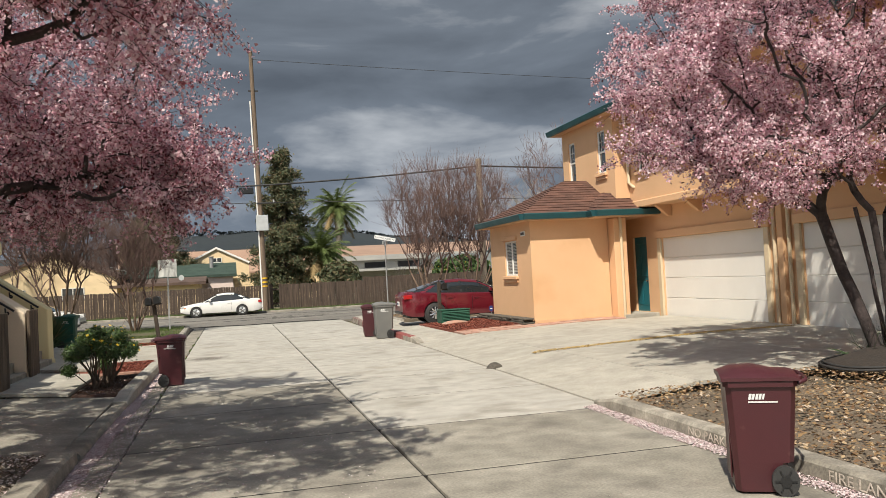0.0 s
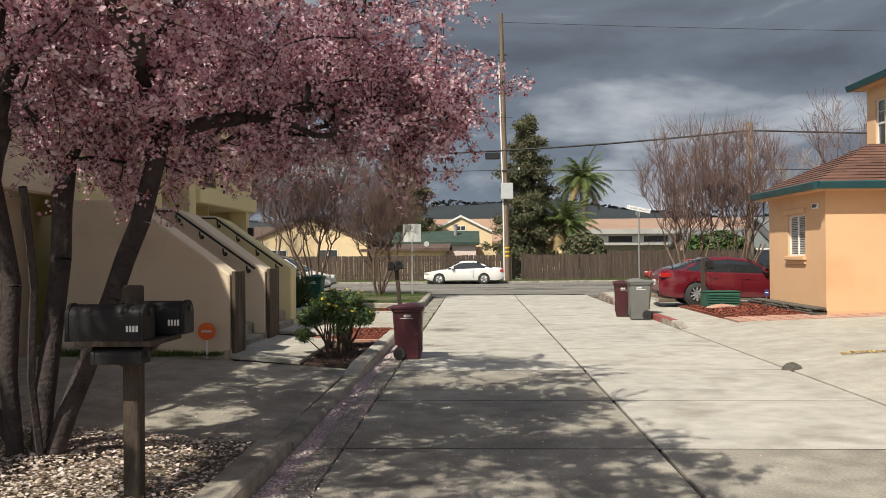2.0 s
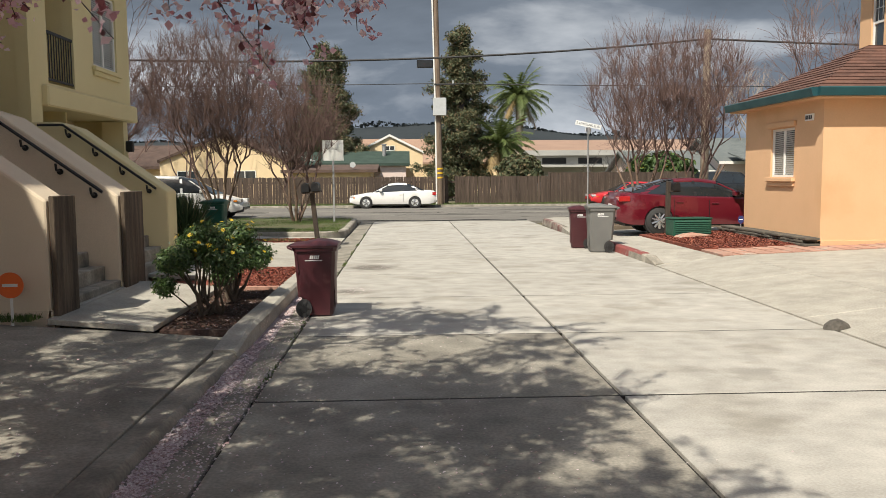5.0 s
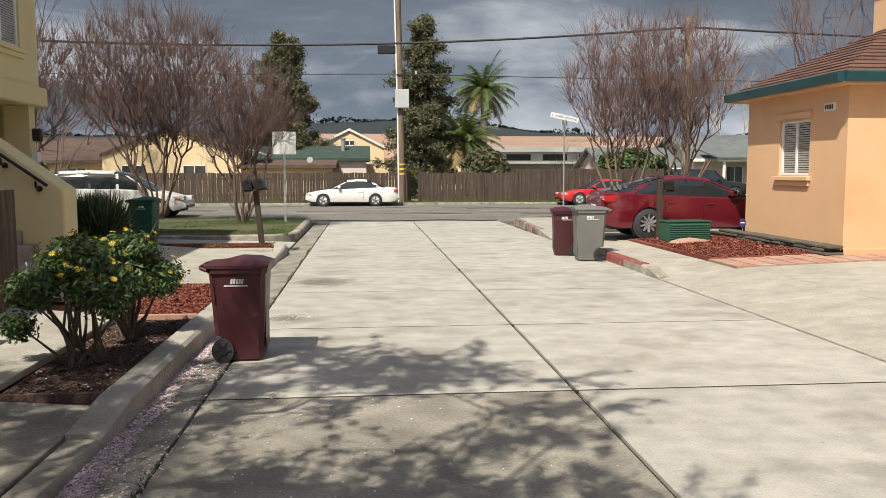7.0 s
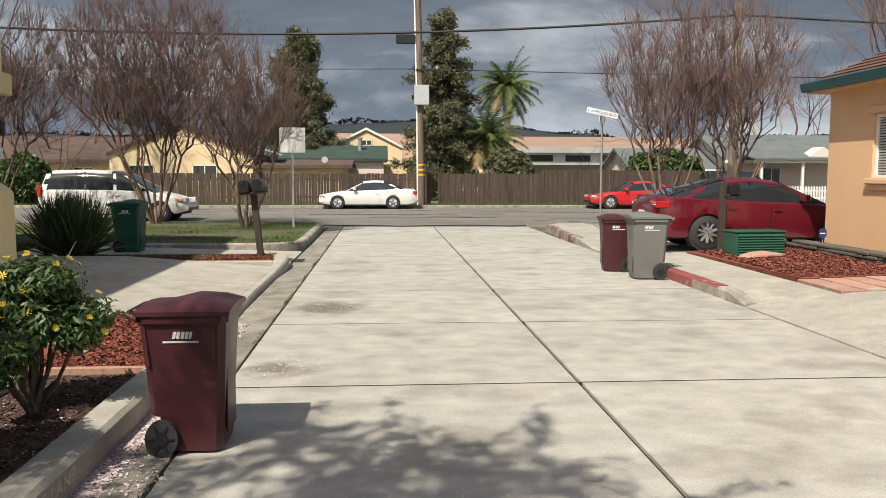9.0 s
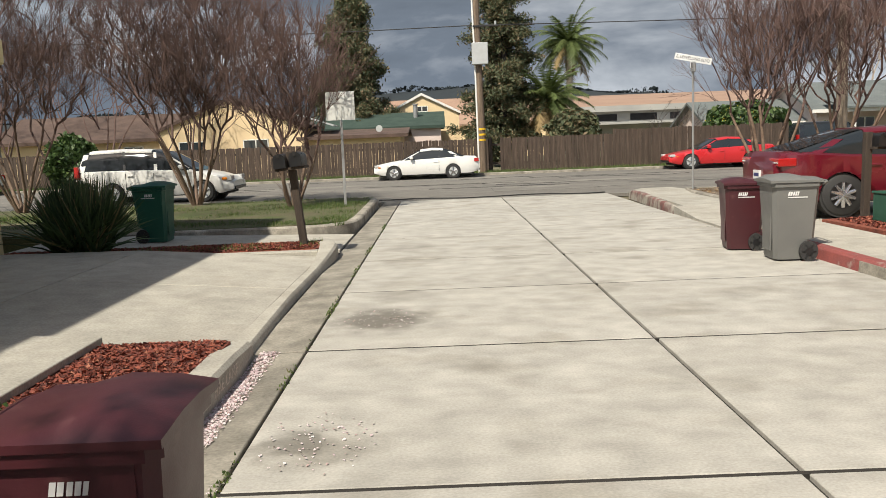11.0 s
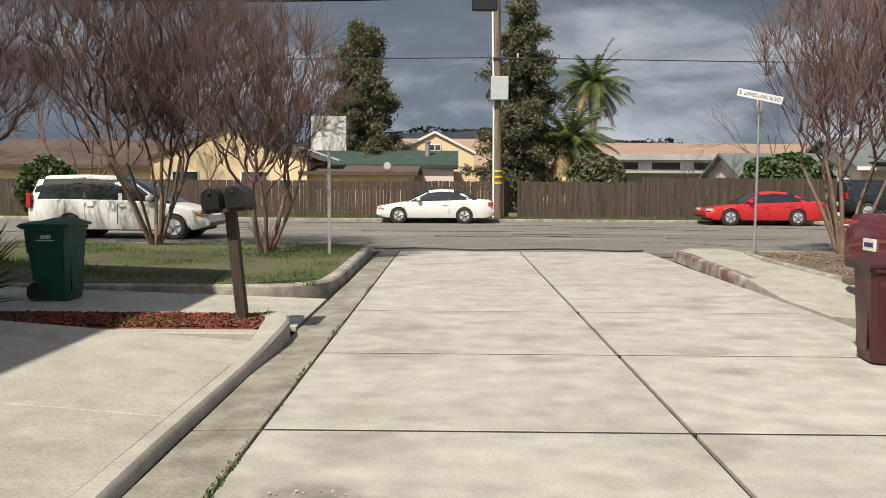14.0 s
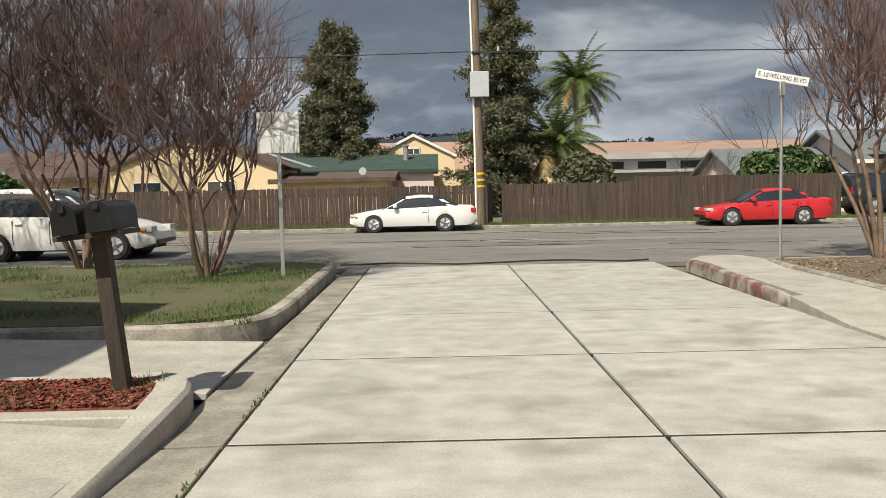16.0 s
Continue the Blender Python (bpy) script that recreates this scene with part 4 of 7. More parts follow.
part_a = stair_wall(14.4, 14.92, -3.72, "stair_wall", M["tan"])
stair_wall(16.62, 17.02, -3.76, "stair_wall", M["tan"])
stair_wall(17.05, 17.45, -3.80, "stair_wall", M["tan"])
stair_wall(19.6, 20.1, -3.98, "stair_wall", M["yellow"])
for run in ((14.4, 14.92, -3.70), (16.62, 17.02, -3.74), (17.05, 17.45, -3.78)):
    end_board(*run)
for y0, y1, xe in ((14.92, 16.62, -3.95), (17.45, 19.6, -4.1)):
    for k in range(12):
        x1 = xe + 0.18 - k * 0.2
        z1 = YB + 0.18 + k * 0.185
        part("stair_step", G().box(max(x1 - 0.34, X0), y0, YB - 0.1, x1, y1, min(z1, 2.5)), M["curb"], yh, bevel=0.012)
    part("landing", G().box(X0, y0, 2.3, xe - 2.2, y1, 2.5), M["curb"], yh)
for y, xe in ((16.58, -3.76), (19.56, -3.98)):
    h = part("handrail", G().tube([(xe - 2.0, y - 0.1, 2.56), (xe - 1.6, y - 0.1, 2.56), (xe - 0.15, y - 0.1, 1.52)], 0.022, 6), M["iron"], yh, "black iron wall handrail", smooth=50)
    for k in range(4):
        x = xe - 0.3 - k * 0.42
        z = 1.58 + k * 0.305
        part("rail_bracket", G().tube([(x, y - 0.1, z), (x, y - 0.08, z - 0.08), (x, y + 0.05, z - 0.1)], 0.016, 5).disc((x, y + 0.03, z - 0.1), "y", 0.04, 0.02, 8), M["iron"], h)
v = part("wall_vent", G().box(-5.27, 14.36, 0.48, -4.93, 14.40, 0.74), M["cream"], yh, "louvred wall vent", bevel=0.006)
for k in range(3):
    # black bar laid on the vent, shade of the gap as colour
    part("louvre_slot", G().box(-5.23, 14.35, 0.53 + k * 0.065, -4.97, 14.362, 0.56 + k * 0.065), M["dark"], v)
part("meter_box", G().box(-5.66, 14.32, 0.55, -5.56, 14.4, 0.72), M["galv"], yh, bevel=0.01)


# ---- loose things by the alley ----
def cart(mat, label, m, s=1.0, group="wheeled refuse carts"):
    """A wheeled cart; its hinge and wheels at -x, its logo side at -y."""
    c = thing("refuse_cart", label, "refuse cart", m @ Matrix.Diagonal((s * 0.86, s, s, 1)), group)
    # tapered body
    def ring(z, x0, x1, w, b=0.05):
        return [(x0 + b, -w, z), (x1 - b, -w, z), (x1, -w + b, z), (x1, w - b, z), (x1 - b, w, z), (x0 + b, w, z), (x0, w - b, z), (x0, -w + b, z)]
    rings = [ring(0.02, -0.20, 0.24, 0.22), ring(0.05, -0.21, 0.25, 0.225), ring(0.26, -0.235, 0.262, 0.238), ring(0.27, -0.30, 0.263, 0.24), ring(0.9, -0.345, 0.30, 0.285), ring(0.905, -0.36, 0.325, 0.31), ring(0.95, -0.362, 0.327, 0.312)]
    body = part("body", G().loft(rings), mat, c, smooth=35)
    part("side_rib", G().prism([(-0.30, 0.62), (-0.27, 0.62), (-0.30, 0.90), (-0.335, 0.90)], "y", -0.29, -0.262), mat, body)
    part("side_rib", G().box(0.2, -0.288, 0.66, 0.222, -0.26, 0.9), mat, body)
    part("front_recess", G().box(0.268, -0.15, 0.12, 0.282, 0.15, 0.62), mat, body, bevel=0.006)
    lid = part("lid", G().loft([[(x, y * 0.325, z) for y, z in ((-1, 0.955), (-1, 0.985), (-0.8, zz), (-0.3, zz + 0.016), (0.3, zz + 0.016), (0.8, zz), (1, 0.985), (1, 0.955))] for x, zz in ((-0.37, 0.99), (-0.2, 1.0), (0.0, 1.04), (0.2, 1.03), (0.345, 0.99))]), mat, c, "domed hinged lid", smooth=40)
    part("handle", G().tube([(-0.36, -0.28, 0.93), (-0.43, -0.27, 0.955), (-0.45, -0.2, 0.96), (-0.45, 0.2, 0.96), (-0.43, 0.27, 0.955), (-0.36, 0.28, 0.93)], 0.018, 7), mat, c, smooth=50)
    for y0 in (-0.2, 0.14):
        part("hinge_lug", G().box(-0.42, y0, 0.93, -0.35, y0 + 0.06, 0.985), mat, c, bevel=0.01)
    for sgn in (-1, 1):
        w = part("wheel", G().disc((-0.2, sgn * 0.265, 0.125), "y", 0.125, 0.05, 24), M["rubber"], c, smooth=40)
        part("hub", G().disc((-0.2, sgn * 0.293, 0.125), "y", 0.05, 0.012, 14), M["black"], w)
        for k in range(6):
            a = k * math.pi / 3
            part("spoke", G().tube([(-0.2 + 0.04 * math.cos(a), sgn * 0.292, 0.125 + 0.04 * math.sin(a)), (-0.2 + 0.1 * math.cos(a), sgn * 0.292, 0.125 + 0.1 * math.sin(a))], 0.009, 4), M["black"], w)
    part("axle", G().tube([(-0.2, -0.27, 0.125), (-0.2, 0.27, 0.125)], 0.012, 6), M["iron"], c)
    # a white mark and a caption on both flanks
    for sgn in (-1, 1):
        yf, lg = sgn * 0.279, G()
        for a, b in ((-0.10, -0.075), (-0.07, -0.045), (-0.035, -0.012), (-0.005, 0.018), (0.025, 0.045)):
            lg.add([(-sgn * a, yf + sgn * 0.004, 0.80), (-sgn * b, yf + sgn * 0.004, 0.80), (-sgn * (b + 0.012), yf + sgn * 0.008, 0.848), (-sgn * (a + 0.012), yf + sgn * 0.008, 0.848)], [(0, 1, 2, 3)])
        part("logo_mark", lg, M["decal"], body, "white logo shape")
        part("caption_bar", G().add([(-0.17, yf + sgn * 0.003, 0.772), (0.10, yf + sgn * 0.003, 0.772), (0.10, yf + sgn * 0.005, 0.786), (-0.17, yf + sgn * 0.005, 0.786)], [(0, 1, 2, 3)]), M["decal"], body)
    return c


cart(M["maroon"], "maroon plastic refuse cart with closed lid beside the kerb", pose(-1.14, 15.95, 0.0, 0, 0, 0), 0.89)
cart(M["maroon"], "dark maroon refuse cart with domed lid near the road edge", pose(3.93, 5.62, 0.0, 0, 0, 152), 0.91)
cart(M["maroon"], "maroon refuse cart beside a grey cart", pose(4.03, 24.75, 0.0, 0, 0, 172), 0.94)
cart(M["greyplastic"], "large grey plastic refuse cart beside the red kerb", pose(4.24, 23.72, 0.0, 0, 0, 176), 1.02)
cart(M["greenplastic"], "dark green plastic refuse cart on a driveway", pose(-5.05, 27.65, 0.09, 0, 0, 0), 1.0)


def mailboxes(m, n, label, lean=0, post_h=1.0, first=-0.12, step=0.26, bars=True):
    t = thing("mailbox", label, "mailbox", m, "mailboxes on posts")
    part("post", G().box(-0.055, -0.055, -0.1, 0.055, 0.055, post_h + 0.22), M["postwood"], t, "weathered square wooden post", bevel=0.006)
    part("shelf", G().box(first - 0.12, -0.22, post_h - 0.05, first + step * (n - 1) + 0.12, 0.18, post_h - 0.012), M["postwood"], t, bevel=0.004)
    for k in range(n):
        x = first + k * step
        pr = [(x - 0.09, post_h - 0.01), (x + 0.09, post_h - 0.01), (x + 0.09, post_h + 0.12)] + [(x + 0.09 * math.cos(a), post_h + 0.12 + 0.085 * math.sin(a)) for a in (0.4, 0.8, 1.2, 1.57, 1.94, 2.34, 2.74)] + [(x - 0.09, post_h + 0.12)]
        b = part("box", G().prism(pr, "y", -0.26, 0.24), M["black"], t, "black metal mailbox", smooth=40)
        part("box_door", G().prism([(p * 1.0, q) for p, q in pr], "y", -0.272, -0.262), M["black"], b)
        part("latch", G().box(x - 0.02, -0.29, post_h + 0.15, x + 0.02, -0.272, post_h + 0.19), M["iron"], b)
        for j in range(3 if bars else 0):
            part("pale_bar", G().box(x - 0.05 + j * 0.035, -0.2765, post_h + 0.04, x - 0.026 + j * 0.035, -0.2725, post_h + 0.085), M["decal"], b)
    return t




def kerb_mailboxes(m, label):
    """Two large boxes side by side on a board, a smaller one slung below, their doors at +x."""
    t = thing("mailbox", label, "mailbox", m, "mailboxes on posts")
    part("post", G().box(-0.055, -0.055, -0.1, 0.055, 0.055, 1.40), M["postwood"], t, "weathered square wooden post", bevel=0.012)
    part("shelf", G().box(-0.28, -0.25, 1.015, 0.22, 0.29, 1.05), M["postwood"], t, bevel=0.004)
    part("brace", G().prism([(-0.26, 1.015), (0.20, 1.015), (0.06, 0.86), (-0.06, 0.86)], "y", -0.062, -0.02), M["postwood"], t, bevel=0.01)
    for x0, x1, y, w, z, h in ((-0.34, 0.14, -0.155, 0.09, 1.05, 0.235), (-0.16, 0.28, 0.19, 0.09, 1.06, 0.225), (-0.18, 0.12, -0.16, 0.07, 0.90, 0.112)):
        k = h - w * 0.92
        pr = [(y - w, z), (y + w, z), (y + w, z + k)] + [(y + w * math.cos(a), z + k + w * 0.92 * math.sin(a)) for a in (0.3, 0.65, 1.0, 1.3, 1.57, 1.84, 2.14, 2.49, 2.84)] + [(y - w, z + k)]
        b = part("box", G().prism(pr, "x", x0, x1), M["boxblack"], t, "black metal mailbox", smooth=40)
        big = [(y + (p - y) * 1.05, z + (q - z) * 1.03) for p, q in pr]
        part("box_door", G().prism(big, "x", x1 + 0.001, x1 + 0.03), M["boxblack"], b, bevel=0.004)
        part("hood_band", G().prism(big, "x", x0 - 0.004, x0 + 0.02), M["boxblack"], b)
        part("latch", G().box(x1 + 0.03, y - 0.015, z + h - 0.07, x1 + 0.05, y + 0.015, z + h - 0.03), M["iron"], b)
        if h > 0.2:
            for j in range(4):
                part("pale_bar", G().box(x1 - 0.085 + j * 0.021, y - w - 0.0025, z + 0.06, x1 - 0.071 + j * 0.021, y - w - 0.0004, z + 0.10), M["decal"], b)
    return t


kerb_mailboxes(pose(-2.31, 7.62, gz(-2.285)), "large black metal mailboxes on a weathered wooden post")
mailboxes(pose(-2.2, 25.8, 0.16, 0, -5.5, 0), 2, "black mailboxes on a leaning wooden post in mulch", 0, 1.2, -0.13, 0.24, False)
mailboxes(pose(6.68, 26.5, 0.15, 0, 0.5, 0), 1, "dark mailbox on a wooden post beside a utility box", 0, 1.15, 0.13, 0.25, False)

# green utility box
ub = thing("utility_box", "green louvred steel utility box on the mulch bed", "utility box", pose(6.88, 25.5, gz(6.8) - 0.02, 0, 0, 4) @ Matrix.Diagonal((0.8, 0.9, 1, 1)))
part("body", G().box(-0.6, -0.28, 0.0, 0.6, 0.28, 0.44), M["greenbox"], ub, bevel=0.015)
part("top", G().box(-0.62, -0.30, 0.44, 0.62, 0.30, 0.475), M["greenbox"], ub, bevel=0.01)
for k in range(8):
    for x0, x1 in ((-0.57, 0.57),):
        z = 0.05 + k * 0.047
        part("louvre", G().prism([(-0.28, z), (-0.315, z), (-0.28, z + 0.035)], "x", x0, x1), M["greenbox"], ub)

# garden sign in front of the stairs, alarm sign by the orange house
sg = thing("yard_sign", "small round orange yard sign on a stake", "sign", pose(-4.0, 14.15, 0.28))
part("stake", G().box(-0.012, -0.006, -0.1, 0.012, 0.006, 0.26), M["white"], sg)
pl = part("disc", G().disc((0, -0.012, 0.36), "y", 0.13, 0.012, 28), M["orangesign"], sg)
part("pale_bar", G().box(-0.075, -0.021, 0.345, 0.075, -0.0185, 0.375), M["decal"], pl)
sg = thing("yard_sign", "small blue shield-shaped alarm sign on a stake", "sign", pose(8.12, 25.35, 0.28, 0, 0, -20) @ Matrix.Scale(0.72, 4))
part("stake", G().box(-0.01, -0.006, -0.1, 0.01, 0.006, 0.35), M["galv"], sg)
pl = part("shield", G().prism([(0, 0.28), (0.09, 0.36), (0.09, 0.50), (0.05, 0.56), (-0.05, 0.56), (-0.09, 0.50), (-0.09, 0.36)], "y", -0.02, -0.006), M["bluesign"], sg)
part("pale_bar", G().box(-0.06, -0.024, 0.42, 0.06, -0.0205, 0.45), M["decal"], pl)

# rock at the driveway edge, water cover stone
rg = random.Random(3)
def rock(name, m, sx, sy, sz, mat, label):
    bm = bmesh.new()
    bmesh.ops.create_icosphere(bm, subdivisions=2, radius=1)
    for v in bm.verts:
        k = 1 + 0.22 * noise.noise(v.co * 1.7 + Vector((sx * 9, sy * 7, 0)))
        v.co = Vector((v.co.x * sx * k, v.co.y * sy * k, max(-0.3, v.co.z) * sz * k))
    me = bpy.data.meshes.new(name)
    bm.to_mesh(me)
    bm.free()
    me.materials.append(mat)
    ob = new(name, me)
    ob.matrix_basis = m
    return tagged(ob, label, "stone")
rock("stone", pose(4.66, 14.5, 0.0, 0, 0, 20), 0.17, 0.11, 0.11, M["stone"], "grey-brown stone at the driveway edge")
rock("stone", pose(6.75, 24.9, gz(6.7) + 0.02, 0, 0, 10), 0.5, 0.14, 0.10, M["brick"], "long flat pinkish stone on the mulch")

# low stone border along the house
sb = thing("stone_border", "low dry border of stacked flat slate stones by the house", "stone border")
for run, n in ((0, 12), (1, 9)):
    for layer in range(3):
        for k in range(n):
            l = (4.4 if run == 0 else 2.2) / n
            a = k * l + (layer % 2) * l * 0.4
            dz = 0.06
            z = 0.24 + layer * dz
            j = [rg.uniform(-0.025, 0.025) for _ in range(4)]
            if run == 0:
                b = G().box(7.92 + j[0], 21.75 + a, z, 8.24 + j[1], 21.75 + a + l * 0.95, z + dz - 0.006)
            else:
                continue
            part("stone", b, M["stone"], sb, bevel=0.012)

# street furniture
up = thing("utility_pole", "tall weathered wooden utility pole with grey box and conduit", "utility pole", pose(1.95, 52.1, 0.06))
part("shaft", G().tube([(0, 0, -0.2), (-0.13, 0, 8.0), (-0.27, 0, 16.4)], [0.185, 0.155, 0.12], 14), M["pole"], up, smooth=50)
part("conduit", G().tube([(-0.2, -0.1, 0), (-0.24, -0.1, 5.2), (-0.42, -0.1, 13.2)], 0.045, 8), M["white"], up, "white plastic conduit", smooth=50)
part("equipment_box", G().box(-0.38, -0.42, 5.0, 0.36, -0.17, 5.98), M["alu"], up, "pale grey steel equipment box", bevel=0.02)
for z in (1.5, 1.75, 2.0):
    part("reflective_band", G().tube([(-0.02, 0, z), (-0.022, 0, z + 0.09)], 0.192, 14), M["yellowband"], up)
part("bolt_bracket", G().box(-0.3, -0.2, 6.7, 0.9, -0.12, 6.78), M["iron"], up, bevel=0.01)
part("insulator", G().tube([(0.75, -0.16, 6.78), (0.75, -0.16, 6.95)], 0.05, 8), M["alu"], up)
part("step_bolt", G().box(-0.5, -0.03, 13.8, 0.1, 0.03, 13.9), M["iron"], up)

p2 = thing("utility_pole", "wooden utility pole carrying a thick cable", "utility pole", pose(11.9, 38.0, 0.1))
part("shaft", G().tube([(0, 0, -0.2), (0.02, 0, 7.25)], [0.17, 0.14], 12), M["palepole"], p2, smooth=50)
p3 = thing("utility_pole", "wooden utility pole with a yellow striped guard", "utility pole", pose(-16.6, 38.2, 0.1))
part("shaft", G().tube([(0, 0, -0.2), (-0.1, 0, 8.6)], [0.17, 0.13], 12), M["pole"], p3, smooth=50)
for z in (1.2, 1.5, 1.8):
    part("reflective_band", G().tube([(-0.01, 0, z), (-0.012, 0, z + 0.1)], 0.18, 12), M["yellowband"], p3)


def cable(pts, r, label, sag=0.3):
    g, full = G(), []
    for a, b in zip(pts, pts[1:]):
        a, b = Vector(a), Vector(b)
        full += [a.lerp(b, k / 14) - Vector((0, 0, sag * 4 * (k / 14) * (1 - k / 14))) for k in range(14 if b != Vector(pts[-1]) else 15)]
    g.tube(full, r, 5)
    return solid("overhead_cable", g, M["rubber"], label, "cable", group="overhead cables")


thick = cable([(-60, 38.6, 6.5), (-16.6, 38.2, 6.45), (11.9, 38.0, 7.0), (60, 38.0, 7.2)], 0.04, "thick black overhead cable bundle along the street", 0.55)
cable([(-60, 52.2, 7.0), (1.8, 52.0, 6.85), (60, 52.0, 6.95)], 0.022, "thin black overhead wire along the fence", 0.25)
cable([(1.7, 52.0, 15.9), (60, 56.0, 15.5)], 0.015, "thin overhead wire high above the street", 0.4)
part("splice_case", G().box(0.46, 38.02, 5.9, 1.1, 38.18, 6.2), M["black"], thick, "small black splice case hung on the cable", bevel=0.03)

ss = thing("street_sign", "white street name signs on a galvanised post", "street sign", pose(6.45, 34.65, 0.15))
part("post", G().tube([(0, 0, -0.1), (0, 0, 3.0)], 0.03, 8), M["galv"], ss, smooth=50)
part("bracket", G().box(-0.05, -0.05, 2.98, 0.05, 0.05, 3.24), M["galv"], ss, bevel=0.01)
bl = part("name_blade", G().box(-0.46, -0.006, -0.08, 0.46, 0.006, 0.08), M["decal"], ss, "white name blade with dark lettering", bevel=0.002, m=pose(0, 0, 3.31, 0, 13, -12))
txt = bpy.data.curves.new("lettering", "FONT")
txt.body, txt.size, txt.extrude = "E. LEWELLING BLVD", 0.107, 0.001
txt.align_x, txt.align_y = "CENTER", "CENTER"
tmp = new("lettering_curve", txt)
tm = bpy.data.meshes.new_from_object(tmp.evaluated_get(bpy.context.evaluated_depsgraph_get()))
bpy.data.objects.remove(tmp)
tm.materials.append(M["black"])
part("lettering", tm, None, bl, m=pose(0, -0.009, 0.0, 90, 0, 0) @ Matrix.Diagonal((0.88, 1, 1, 1)))
b2 = part("name_blade", G().box(-0.36, -0.006, 3.06, 0.36, 0.006, 3.2), M["decal"], ss, "second white blade seen nearly edge on", m=pose(0, 0, 0, 0, 0, 62))

sb2 = thing("road_sign", "back of a pale square road sign on a steel post", "road sign", pose(-2.45, 33.5, 0.15))
part("post", G().box(-0.03, -0.02, -0.1, 0.03, 0.02, 2.78), M["galv"], sb2)
part("plate", G().box(-0.35, -0.035, 2.08, 0.35, -0.02, 2.76), M["signback"], sb2, "pale unpainted back of a sign plate", bevel=0.004)
sb3 = thing("road_sign", "small pinkish parking sign on a post", "road sign", pose(-14.0, 41.0 - 3.0, 0.1))
part("post", G().box(-0.03, -0.02, -0.1, 0.03, 0.02, 2.5), M["galv"], sb3)
pl = part("plate", G().box(-0.24, -0.035, 2.0, 0.24, -0.02, 2.55), M["decal"], sb3, bevel=0.004)
for k in range(4):
    part("printed_bar", G().box(-0.18, -0.039, 2.08 + k * 0.11, 0.18, -0.0355, 2.13 + k * 0.11), M["signred"], pl)


# ---- far side: fence, houses, hills ----
def house(name, label, m, w, d, h, ridge, wall, roof, along="y", over=0.4, trim="white", windows=(), chim=False):
    """A small one-storey gabled house, its front at -y; the gable faces the front if along is y."""
    t = thing(name, label, "house", m, "houses across the street")
    g = G().box(-w / 2, 0, -0.2, w / 2, d, h)
    part("wall", g, M[wall], t)
    if along == "y":
        part("gable", G().prism([(-w / 2, h), (w / 2, h), (0, ridge)], "y", 0.002, d), M[wall], t)
        for sx in (-1, 1):
            ex = sx * (w / 2 + over)
            zl = h - over * (ridge - h) / (w / 2)
            part("roof", G().prism([(ex, zl), (0, ridge), (0, ridge + 0.16), (ex, zl + 0.16)], "y", -over, d + over), M[roof], t)
            part("bargeboard", G().prism([(ex, zl - 0.02), (0, ridge - 0.02), (0, ridge + 0.17), (ex, zl + 0.17)], "y", -over - 0.05, -over - 0.003), M[trim], t)
    else:
        for sy in (0, 1):
            ey = -over if sy == 0 else d + over
            zl = h - over * (ridge - h) / (d / 2)
            part("roof", G().prism([(ey, zl), (d / 2, ridge), (d / 2, ridge + 0.16), (ey, zl + 0.16)], "x", -w / 2 - over, w / 2 + over), M[roof], t)
        part("gable", G().prism([(0, h), (d, h), (d / 2, ridge)], "x", -w / 2, w / 2), M[wall], t)
        part("fascia", G().box(-w / 2 - over, -over - 0.04, h - over * (ridge - h) / (d / 2) - 0.02, w / 2 + over, -over - 0.003, h - over * (ridge - h) / (d / 2) + 0.18), M[trim], t)
    for x, z, ww, hh in windows:
        wn_ = part("window", G().box(x - ww / 2, -0.06, z, x + ww / 2, -0.003, z + 0.05).box(x - ww / 2, -0.06, z + hh - 0.05, x + ww / 2, -0.003, z + hh).box(x - ww / 2, -0.06, z, x - ww / 2 + 0.06, -0.003, z + hh).box(x + ww / 2 - 0.06, -0.06, z, x + ww / 2, -0.003, z + hh).box(x - 0.03, -0.06, z, x + 0.03, -0.003, z + hh), M["vinyl"], t, "white-framed window")
        part("pane", G().box(x - ww / 2 + 0.04, -0.03, z + 0.04, x + ww / 2 - 0.04, -0.01, z + hh - 0.04), M["glass"], wn_)
    if chim:
        part("flue", G().tube([(w * 0.3, d * 0.3, h), (w * 0.3, d * 0.3, ridge + 0.6)], 0.16, 10).disc((w * 0.3, d * 0.3, ridge + 0.65), "z", 0.22, 0.08, 10), M["galv"], t)
    return t


house("house", "peach stucco house with brown gabled roof behind the fence", pose(-12.3, 62, 0), 8.6, 10, 2.75, 4.5, "peach", "roofbrown", "y", 0.12, "roofbrown", [(-2.4, 1.25, 1.5, 0.9), (1.4, 1.25, 1.5, 0.9)])
house("house", "long low peach house wing with a dark flat roof", pose(-5.2, 62.5, 0), 5.6, 6, 2.05, 2.4, "peach", "roofbrown", "x", 0.5, "roofbrown")
house("house", "low tan house with brown roof behind bare trees", pose(-21.5, 63, 0), 10, 8, 2.5, 3.9, "peach", "roofbrown", "x", 0.6, "roofbrown", [(-1, 1.0, 1.6, 1.0), (3, 1.0, 1.2, 1.0)])
house("house", "peach gabled house with white trim beyond", pose(-1.3, 76, 0), 5.6, 8, 3.7, 5.1, "peach", "roofbrown", "y", 0.12, "white", [(0.0, 3.85, 0.9, 0.45)])
house("house", "house with a dull green roof", pose(-4.2, 68.5, 0), 8.5, 7, 2.6, 3.55, "pinkwall", "roofgreen", "x", 0.3, "roofgreen", chim=True)
